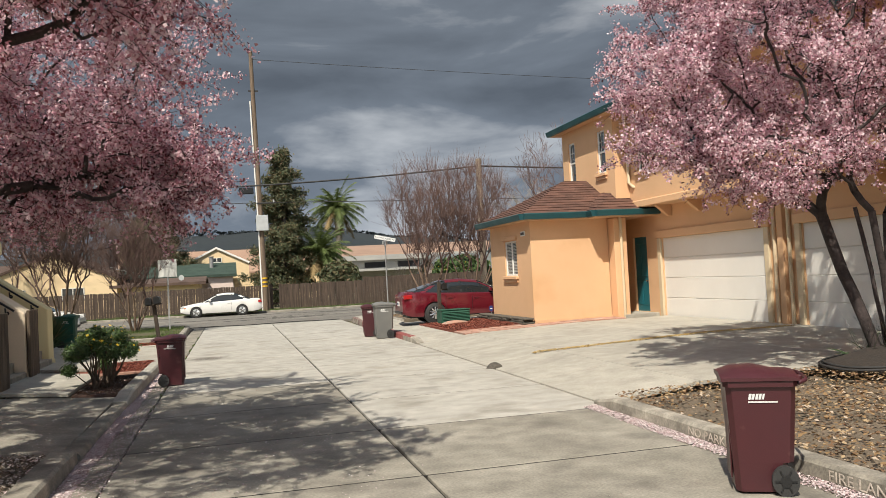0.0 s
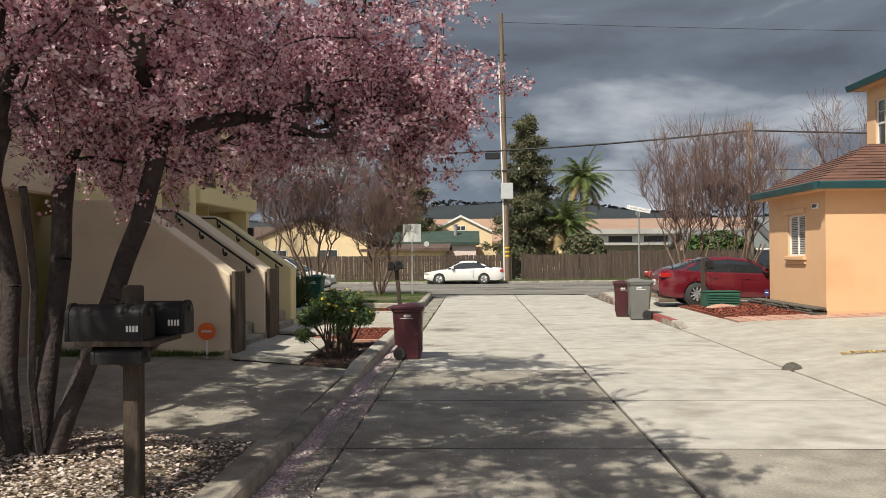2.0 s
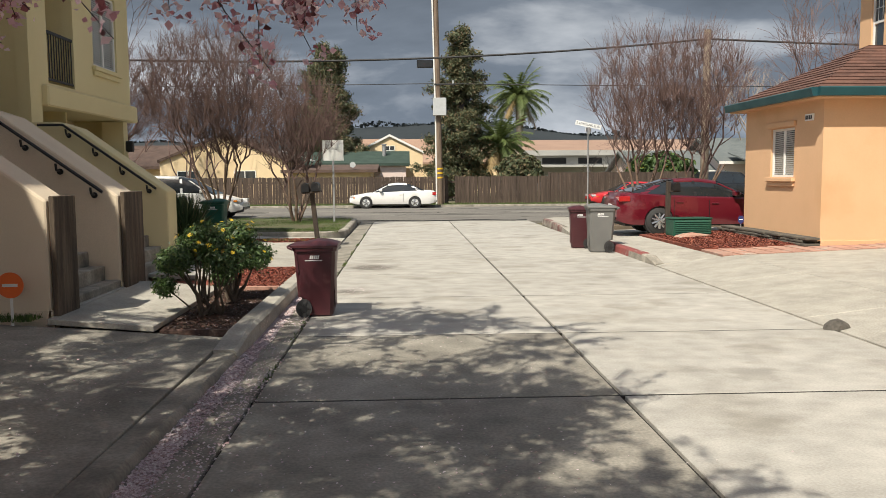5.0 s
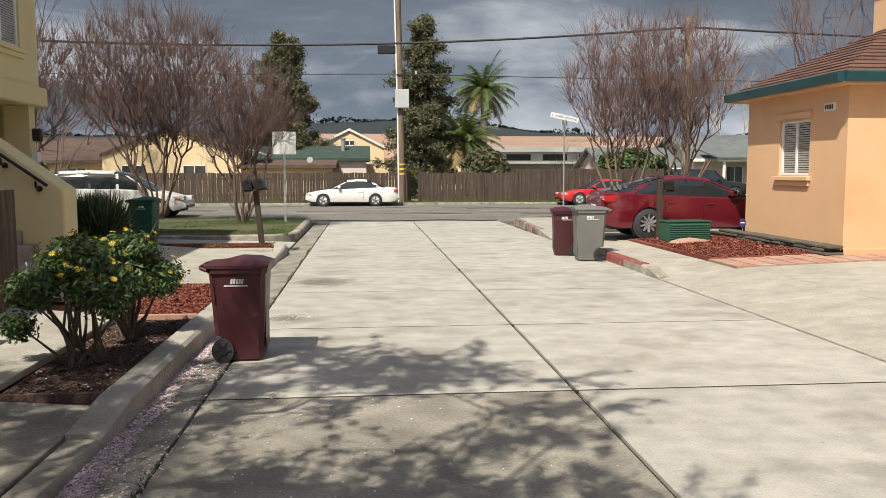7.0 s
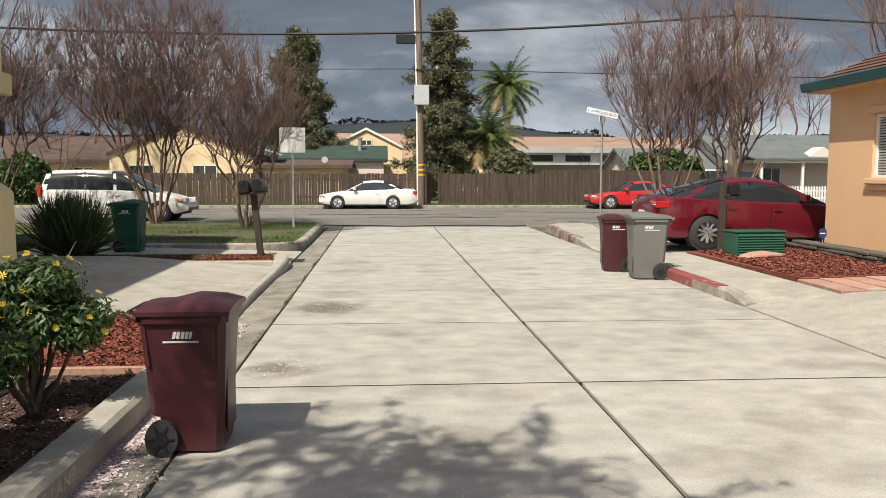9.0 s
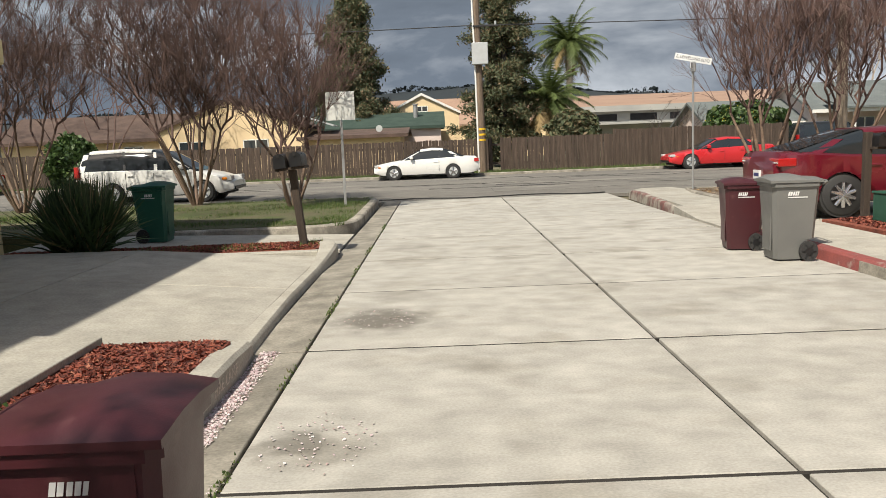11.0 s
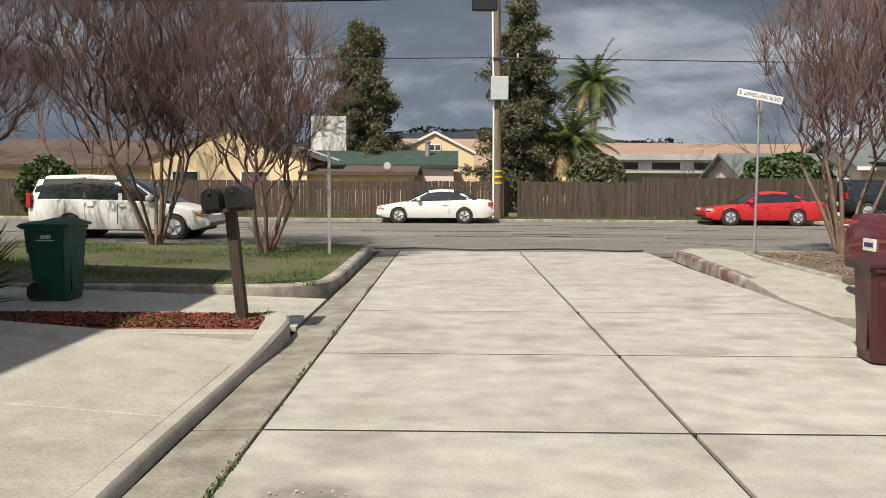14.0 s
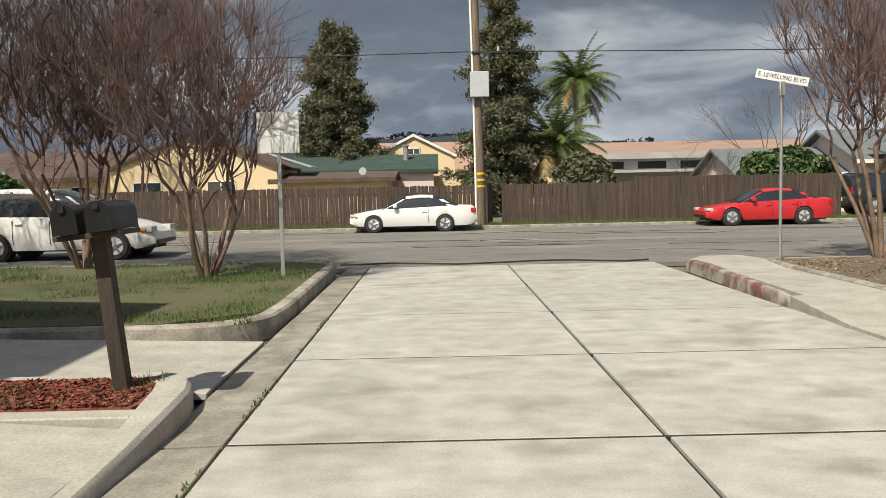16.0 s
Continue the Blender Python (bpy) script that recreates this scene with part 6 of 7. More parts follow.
conifer(pose(-6.6, 74, 0), "tall dark redwood with layered branches", 12.4, 3.7, 3, 70000, 0.72, 0.08, 150, ((0.0, 0.0, 1.0), (0.9, 0.2, 0.97)), 0.5)
conifer(pose(4.1, 66, 0), "tall uneven conifer beside the utility pole", 12.3, 2.5, 4, 60000, 0.5, 0.05, 150, ((0.0, 0.0, 1.0),), 1.15)


def palm_tree(m, label, h, seed):
    t = thing("palm_tree", label, "tree", m)
    rg = random.Random(seed)
    part("trunk", G().tube([(0, 0, 0), (0.08, 0, h * 0.5), (0.0, 0, h)], [0.26, 0.2, 0.24], 10), M["birch"], t, "rough pale trunk", smooth=60)
    for k in range(64):
        a, el = rg.uniform(0, 6.28), rg.uniform(-0.9, 1.35)
        g = G()
        l, p, pts = rg.uniform(2.3, 3.2), Vector((0, 0, h)), []
        d = Vector((math.cos(a) * math.cos(el), math.sin(a) * math.cos(el), math.sin(el)))
        for j in range(8):
            pts.append(p.copy())
            p = p + d * l / 7
            d = (d + Vector((0, 0, -0.17))).normalized()
        g.tube(pts, [0.03 - 0.0035 * j for j in range(8)], 3, caps=False)
        side = Vector((-math.sin(a), math.cos(a), 0))
        for j in range(1, 8):
            for f in (0.0, 0.2, 0.4, 0.6, 0.8):
                q = pts[j - 1].lerp(pts[j], f)
                ax = (pts[j] - pts[j - 1]).normalized()
                for sg_ in (-1, 1):
                    ll = 0.75 * (1 - 0.45 * abs(j - 3.5) / 3.5)
                    e = q + (side * sg_ * 0.75 + ax * 0.55 + Vector((0, 0, -0.35 + rg.uniform(-0.15, 0.1)))) * ll
                    w = ax * 0.04
                    g.add([q - w, q + w, e], [(0, 1, 2)])
        part("frond", g, M["palm"] if el > -0.45 else M["dryfrond"], t)
    return t


palm_tree(pose(8.9, 70, 0), "feathery palm tree with pale trunk behind the fence", 7.9, 5)
palm_tree(pose(6.9, 66, -3.0), "shorter palm with drooping dry fronds", 7.0, 6)


def leaf_shrub(name, m, label, rx, ry, rz, n, seed, mat, size=(0.03, 0.06), flowers=0, zc=0.75, stems=7, hollow=0.55, aspect=1.5):
    t = thing(name, label, "shrub", m)
    rn, rg = np.random.default_rng(seed), random.Random(seed)
    u = rn.normal(size=(n, 3))
    u /= np.linalg.norm(u, axis=1, keepdims=True)
    rad = rn.uniform(hollow, 1.0, n) ** 0.6
    lump = np.array([1 + 0.28 * noise.noise(Vector(v) * 2.3 + Vector((seed, 0, 0))) for v in u])
    c = u * (rad * lump)[:, None] * np.array([rx, ry, rz]) + np.array([0, 0, zc])
    c = c[c[:, 2] > 0.05]
    g = G()
    for k in range(stems):
        a = rg.uniform(0, 6.28)
        e = Vector((math.cos(a) * rx * 0.6, math.sin(a) * ry * 0.6, zc + rg.uniform(-0.1, 0.4) * rz))
        g.tube([(0.05 * math.cos(a), 0.05 * math.sin(a), -0.05), e * 0.5 + Vector((0, 0, 0.02)), e], [0.022, 0.016, 0.006], 5, caps=False)
    part("stem", g, M["bark"], t)["kind"] = "stuff"
    ob = part("foliage", flakes("foliage", mat, c, rn.normal(size=c.shape) + u[: len(c)] * 0.5 + np.array([0, 0, 0.5]), rn.uniform(*size, len(c)), seed, aspect), None, t)
    ob["kind"] = "stuff"
    for k in range(flowers):
        v = rn.normal(size=3)
        v[2] = abs(v[2]) + 0.1
        v /= np.linalg.norm(v)
        lm = 1 + 0.28 * noise.noise(Vector(v) * 2.3 + Vector((seed, 0, 0)))
        p = Vector(v * lm * np.array([rx, ry, rz]) * 1.03 + np.array([0, 0, zc]))
        g = G()
        nrm = (Vector(v) + Vector((0, -0.5, 0.6))).normalized()
        a0 = nrm.orthogonal().normalized()
        b0 = nrm.cross(a0)
        for j in range(8):
            a = j * math.pi / 4
            d, e = a0 * math.cos(a) + b0 * math.sin(a), a0 * math.cos(a + 0.35) + b0 * math.sin(a + 0.35)
            g.add([p, p + d * 0.021 + nrm * 0.005, p + (d + e) * 0.017 + nrm * 0.006, p + e * 0.021 + nrm * 0.005], [(0, 1, 2, 3)])
        part("flower", g, M["flower"], t)
    return t


def daisy_shrub(m, label, seed, n_lobe, n_leaf, n_flower):
    """Bare forking stems that open into uneven tufts of narrow leaves, with daisies at their tips."""
    t = thing("shrub", label, "shrub", m)
    rg, rn = random.Random(seed), np.random.default_rng(seed)
    lobes, stem_g = [], G()
    for k in range(n_lobe):
        a = 2 * math.pi * (k + rg.uniform(-0.3, 0.3)) / n_lobe * 2.0
        r = rg.uniform(0.10, 0.42) if k % 3 else rg.uniform(0.0, 0.2)
        z = 0.98 - 0.75 * r + rg.uniform(-0.14, 0.06)
        lobes.append((Vector((r * math.cos(a), r * math.sin(a) * 0.9, z)), rg.uniform(0.14, 0.21)))
    lobes += [(Vector((-0.44, -0.12, 0.38)), 0.14), (Vector((0.44, 0.05, 0.66)), 0.13), (Vector((-0.4, 0.05, 0.72)), 0.13)]
    feet = [Vector((-0.06, -0.05, -0.04)), Vector((0.16, 0.12, -0.04)), Vector((0.02, 0.06, -0.04))]
    cs, ns = [], []
    for k, (c, r) in enumerate(lobes):
        f = feet[k % 3]
        fork = f.lerp(c, 0.45) + Vector((rg.uniform(-0.05, 0.05), rg.uniform(-0.05, 0.05), -0.06))
        stem_g.tube([f, f.lerp(fork, 0.5) + Vector((rg.uniform(-0.03, 0.03), rg.uniform(-0.03, 0.03), 0)), fork, c], [0.024, 0.019, 0.014, 0.006], 6, caps=False)
        for j in range(5):
            e = c + Vector((rg.gauss(0, 0.6), rg.gauss(0, 0.6), rg.gauss(0.25, 0.5))) * r
            stem_g.tube([fork.lerp(c, 0.7), e], [0.006, 0.003], 4, caps=False)
        m_ = int(n_leaf / len(lobes))
        u = rn.normal(size=(m_, 3))
        u /= np.linalg.norm(u, axis=1, keepdims=True)
        rad = rn.uniform(0.15, 1.0, m_) ** 0.5 * r * (1 + 0.35 * rn.normal(size=m_) * 0.5)
        cs.append(u * rad[:, None] * np.array([1, 1, 0.85]) + np.array(c))
        ns.append(u + rn.normal(size=(m_, 3)) * 0.8 + np.array([0, 0, 0.4]))
    part("stem", stem_g, M["shrubbark"], t, "grey-brown forking stems", smooth=60)
    cs, ns = np.concatenate(cs), np.concatenate(ns)
    part("foliage", flakes("foliage", M["bushleaf"], cs, ns, rn.uniform(0.008, 0.018, len(cs)), seed, 2.4), None, t)["kind"] = "stuff"
    for k in range(n_flower):
        c, r = lobes[rg.randrange(n_lobe)]
        d = Vector((rg.gauss(0, 0.7), rg.gauss(-0.2, 0.7), abs(rg.gauss(0.6, 0.5)))).normalized()
        p = c + d * r * rg.uniform(1.0, 1.25)
        nrm = (d + Vector((-0.3, -0.5, 0.6))).normalized()
        a0 = nrm.orthogonal().normalized()
        b0, g = nrm.cross(a0), G()
        q = rg.uniform(0.75, 1.25)
        for j in range(8):
            a = j * math.pi / 4
            d1, e1 = a0 * math.cos(a) + b0 * math.sin(a), a0 * math.cos(a + 0.42) + b0 * math.sin(a + 0.42)
            g.add([p, p + d1 * 0.022 * q + nrm * 0.006, p + (d1 + e1) * 0.0165 * q + nrm * 0.008, p + e1 * 0.022 * q + nrm * 0.006], [(0, 1, 2, 3)])
        part("flower", g, M["flower"], t)
    return t


daisy_shrub(pose(-2.33, 15.15, 0.13) @ Matrix.Scale(0.94, 4), "open green daisy shrub with yellow flowers in a dark planter", 3, 17, 12500, 46)
daisy_shrub(pose(-2.27, 16.3, 0.13, 0, 0, 70) @ Matrix.Scale(0.93, 4), "fuller green daisy shrub with yellow flowers beside the kerb", 5, 19, 15500, 56)
leaf_shrub("shrub", pose(8.0, 63, 0), "dense green shrub behind the fence", 1.6, 1.2, 1.3, 4000, 4, M["conifer"], (0.08, 0.16), 0, 1.9)
leaf_shrub("shrub", pose(16.2, 57, 0), "lemon tree with yellow fruit behind the fence", 2.3, 1.2, 1.1, 5000, 5, M["bushleaf"], (0.07, 0.12), 60, 1.9)
leaf_shrub("shrub", pose(20.3, 56.5, 0), "round dark shrub near the porch", 1.0, 1.0, 0.9, 3000, 6, M["conifer"], (0.06, 0.1), 0, 0.9)
leaf_shrub("shrub", pose(-25, 52.5, 0), "dark green shrub across the street", 2.2, 1.2, 1.6, 4000, 8, M["conifer"], (0.08, 0.16), 0, 1.6)
leaf_shrub("shrub", pose(-17.8, 53.0, 0), "dark green shrub across the street", 1.4, 0.8, 1.3, 3000, 9, M["bushleaf"], (0.06, 0.12), 0, 1.3)

# strap-leaved clump
def clump(m, label, n, h, seed, spread=0.9):
    t = thing("strap_leaf_clump", label, "plant", m)
    rg, g = random.Random(seed), G()
    for k in range(n):
        a, l, tilt = rg.uniform(0, 6.28), h * rg.uniform(0.7, 1.1), abs(rg.gauss(0, 0.5)) * spread
        p = Vector((rg.uniform(-0.3, 0.3), rg.uniform(-0.25, 0.25), 0))
        d = Vector((math.sin(tilt) * math.cos(a), math.sin(tilt) * math.sin(a), math.cos(tilt)))
        s = d.orthogonal().normalized() * 0.013
        pts = []
        for j in range(4):
            pts.append(p.copy())
            p = p + d * l / 3
            d = (d + Vector((0, 0, -0.16 * tilt))).normalized()
        g.add([pts[0] - s, pts[0] + s, pts[1] - s * 1.1, pts[1] + s * 1.1, pts[2] - s * 0.8, pts[2] + s * 0.8, pts[3]], [(0, 1, 3, 2), (2, 3, 5, 4), (4, 5, 6)])
    ob = part("foliage", g, M["yucca"], t, "long dark green strap leaves")
    ob["kind"] = "stuff"
    return t


clump(pose(-5.5, 25.7, 0.16), "large dark green clump of strap leaves in mulch", 1500, 1.15, 4)
g = G().loft([[(r * math.cos(a) * (1 + 0.08 * math.sin(3 * a)), r * 0.85 * math.sin(a), z) for a in (2 * math.pi * k / 28 for k in range(28))] for r, z in ((0.95, -0.05), (0.9, 0.03), (0.65, 0.10), (0.35, 0.2), (0.1, 0.24))])
solid("soil_mound", g, M["blacksoil"], "low mound of dark soil round the tree foot", "soil", "structure", smooth=True, m=pose(8.75, 9.35, gz(8.75)))
hz = thing("garden_hose", "black garden hose lying in a ring round the tree", "hose", pose(8.7, 9.3, gz(8.7)))
for r0, z in ((1.0, 0.02), (0.95, 0.05)):
    part("coil", G().tube([(r0 * math.cos(a) * (1 + 0.05 * math.sin(2 * a)), r0 * 0.86 * math.sin(a), z + 0.008 * math.sin(5 * a)) for a in (2 * math.pi * k / 40 for k in range(41))], 0.016, 6), M["rubber"], hz, smooth=50)
clump(pose(8.8, 9.5, gz(8.8)), "spiky strap-leaved plant under the tree", 90, 0.8, 6)


# grass, petals, litter, chips
def scatter(name, mat, label, area, n, size, seed, z, where=None, flat=0.25, kind="stuff", aspect=1.0, category="litter"):
    rn = np.random.default_rng(seed)
    xy = np.stack([rn.uniform(area[0], area[1], n), rn.uniform(area[2], area[3], n)], 1)
    if where:
        keep = np.array([rn.uniform() < where(x, y) for x, y in xy])
        xy = xy[keep]
    zz = np.array([z(x) for x in xy[:, 0]]) + rn.uniform(0.001, 0.008, len(xy))
    c = np.column_stack([xy, zz])
    nr = rn.normal(scale=flat, size=c.shape) + np.array([0, 0, 1.0])
    return tagged(new(name, flakes(name, mat, c, nr, rn.uniform(*size, len(c)), seed, aspect)), label, category, kind=kind)


def blot(x, y, s=1.0, seed=0.0):
    return 0.5 + 0.9 * noise.noise(Vector((x * s, y * s, seed)))


scatter("fallen_petals", M["petal"], "thick drift of pale petals along the left gutter", (-1.66, -1.34, 2, 17.4), 90000, (0.007, 0.015), 1, lambda x: 0.012 * (x + 1.24) / 0.46 + 0.003, lambda x, y: max(0, 1.1 - ((x + 1.565 - 0.035 * noise.noise(Vector((y * 1.7, 0, 0)))) / 0.10) ** 2) * min(1, 0.35 + blot(x, y, 0.9)))
scatter("fallen_petals", M["petal"], "petals strewn over the gutter slabs", (-1.60, -1.20, 2, 17.5), 9000, (0.006, 0.013), 41, lambda x: 0.012 * (x + 1.24) / 0.46 + 0.002, lambda x, y: max(0, blot(x, y, 1.1, 6.0)))
scatter("fallen_petals", M["petal"], "pale petals thinly scattered on the alley", (-1.3, 3.6, 3, 15), 15000, (0.006, 0.011), 2, lambda x: 0.001, lambda x, y: max(0.02, 0.85 - (x + 1.3) * 0.28) * max(0.0, blot(x, y, 0.7, 3.0)) * (1.0 if y < 11 else 0.55))
scatter("bark_chips", M["chipbed"], "pale chips, petals and leaves covering the tree bed", (-6.5, -1.92, 4.5, 9.3), 34000, (0.011, 0.024), 3, lambda x: gz(x) - 0.008, lambda x, y: min(1, 0.35 + blot(x, y, 0.8, 7.0)))
scatter("fallen_petals", M["petal"], "petals scattered over the driveway edge", (-6.0, -1.98, 9.3, 14.0), 3500, (0.006, 0.012), 4, lambda x: gz(x) + 0.001, lambda x, y: max(0.05, blot(x, y, 0.8, 2.0)) * max(0.1, 1 - (y - 9.3) / 4))
scatter("fallen_petals", M["petal"], "pink petals drifted along the right kerb", (4.16, 4.43, 0, 9.7), 30000, (0.007, 0.015), 5, lambda x: 0.001 + max(0, x - 4.25) * 0.12, lambda x, y: min(1, 0.35 + blot(x, y, 1.5, 4.0)) * max(0, 1 - ((x - 4.36) / 0.11) ** 2))
scatter("leaf_litter", M["darklitter"], "dark leaf litter on the planter soil", (-2.6, -1.84, 14.35, 17.2), 5000, (0.008, 0.018), 31, lambda x: 0.131)
scatter("fallen_petals", M["petal"], "petals on the dark planter soil", (-2.6, -1.84, 14.3, 17.2), 320, (0.007, 0.013), 6, lambda x: 0.132)
scatter("fallen_petals", M["petal"], "petals stuck in a dark damp spot", (-1.15, -0.2, 20.4, 21.7), 420, (0.007, 0.013), 21, lambda x: 0.003, lambda x, y: max(0, 1 - ((x + 0.7) / 0.45) ** 2 - ((y - 21.05) / 0.5) ** 2))
scatter("fallen_petals", M["petal"], "petals caught in the gutter by the mulch planter", (-1.61, -1.40, 16.8, 20.0), 7000, (0.007, 0.014), 22, lambda x: 0.012 * (x + 1.24) / 0.46 + 0.003, lambda x, y: min(1, 0.2 + blot(x, y, 1.2, 4.0)) * max(0, 1.1 - ((x + 1.56) / 0.12) ** 2))
scatter("fallen_petals", M["petal"], "petals stuck in a damp patch near the gutter", (-1.2, -0.3, 17.3, 18.6), 420, (0.006, 0.012), 24, lambda x: 0.003, lambda x, y: max(0, 1 - ((x + 0.85) / 0.4) ** 2 - ((y - 17.95) / 0.55) ** 2))
scatter("leaf_litter", M["litter"], "brown leaf litter under the tree", (4.7, 12, 3.5, 9.8), 16000, (0.014, 0.034), 7, lambda x: gz(x) + 0.003, lambda x, y: min(1, 0.25 + blot(x, y, 0.7, 1.0)))
scatter("leaf_litter", M["gold"], "line of yellow leaves in a driveway joint", (5.7, 11.7, 14.75, 15.7), 15000, (0.01, 0.022), 8, lambda x: gz(x) * min(1, (x - 4.55) / 1.3) + 0.004, lambda x, y: max(0, 1.2 - abs(y - 15.2 - 0.05 * noise.noise(Vector((x, 0, 0)))) * 7))
scatter("leaf_litter", M["litter"], "dry litter on the bare earth bed", (6.3, 14, 30.3, 35.0), 7000, (0.014, 0.03), 9, lambda x: 0.152, lambda x, y: min(1, 0.2 + blot(x, y, 0.9, 5.0)))
for nm, ar, n, zf, sd_ in (("mulch_chips", (-2.78, -1.82, 17.3, 19.76), 17000, lambda x: 0.157, 11), ("mulch_chips", (-6.8, -1.98, 25.3, 26.12), 16000, lambda x: 0.167, 12), ("mulch_chips", (6.05, 7.95, 22.2, 26.2), 16000, lambda x: gz(x) + 0.022, 13)):
    scatter(nm, M["chips"], "red bark chips spread over the planter", ar, n, (0.009, 0.024), sd_, zf, None, 0.5, aspect=1.7, category="mulch")


def grass(name, label, area, n, h, seed, z, where=None):
    rn = np.random.default_rng(seed)
    xy = np.stack([rn.uniform(area[0], area[1], n), rn.uniform(area[2], area[3], n)], 1)
    if where:
        xy = xy[np.array([rn.uniform() < where(x, y) for x, y in xy])]
    k = len(xy)
    hh = rn.uniform(0.4, 1.0, k) * h * np.array([0.6 + 0.8 * max(0.0, blot(x, y, 1.1, 9.0)) for x, y in xy])
    a = rn.uniform(0, 2 * np.pi, k)
    b = np.column_stack([xy, np.full(k, z)])
    s = np.column_stack([np.cos(a), np.sin(a), np.zeros(k)]) * 0.007
    tip = b + np.column_stack([rn.normal(scale=0.3, size=k) * hh, rn.normal(scale=0.3, size=k) * hh, hh])
    v = np.stack([b - s, b + s, tip], 1).reshape(-1, 3)
    me = bpy.data.meshes.new(name)
    me.vertices.add(3 * k)
    me.vertices.foreach_set("co", v.ravel())
    me.loops.add(3 * k)
    me.loops.foreach_set("vertex_index", np.arange(3 * k))
    me.polygons.add(k)
    me.polygons.foreach_set("loop_start", np.arange(k) * 3)
    me.update(calc_edges=True)
    me.materials.append(M["grass"])
    return tagged(new(name, me), label, "grass", kind="stuff")


grass("grass", "tufty green grass and weeds on the island", (-12, -1.95, 28.75, 36.0), 80000, 0.11, 1, 0.14, lambda x, y: max(0.0, min(1.0, 0.16 + 2.0 * noise.noise(Vector((x * 0.45, y * 0.7, 2.0))) + 0.35 * (x + 7) / 5)))
grass("grass", "grass along the verge below the fence", (-22, 17, 51.2, 52.9), 26000, 0.16, 2, 0.06, lambda x, y: min(1.0, 0.35 + blot(x, y, 0.5, 6.0)))
grass("weeds", "weeds in the mailbox planter", (-6, -1.95, 25.3, 26.1), 2600, 0.09, 3, 0.16, lambda x, y: max(0, 1.4 * noise.noise(Vector((x * 1.3, y, 4.0)))))
grass("weeds", "thin grass along the stair wall", (-6.6, -3.8, 14.1, 14.38), 2200, 0.12, 4, 0.27)
grass("weeds", "weeds growing in the gutter joint", (-1.27, -1.21, 12, 30), 3000, 0.032, 5, 0.0, lambda x, y: max(0, 0.1 + 1.6 * noise.noise(Vector((y * 0.9, 1.0, 8.0)))))


# ---- vehicles ----
def smooth_at(table, s):
    """A value from (place, value) rows, eased between them."""
    for (a, u), (b, v) in zip(table, table[1:]):
        if s <= b:
            f = 0 if b == a else max(0.0, min(1.0, (s - a) / (b - a)))
            return u + (v - u) * f
    return table[-1][1]


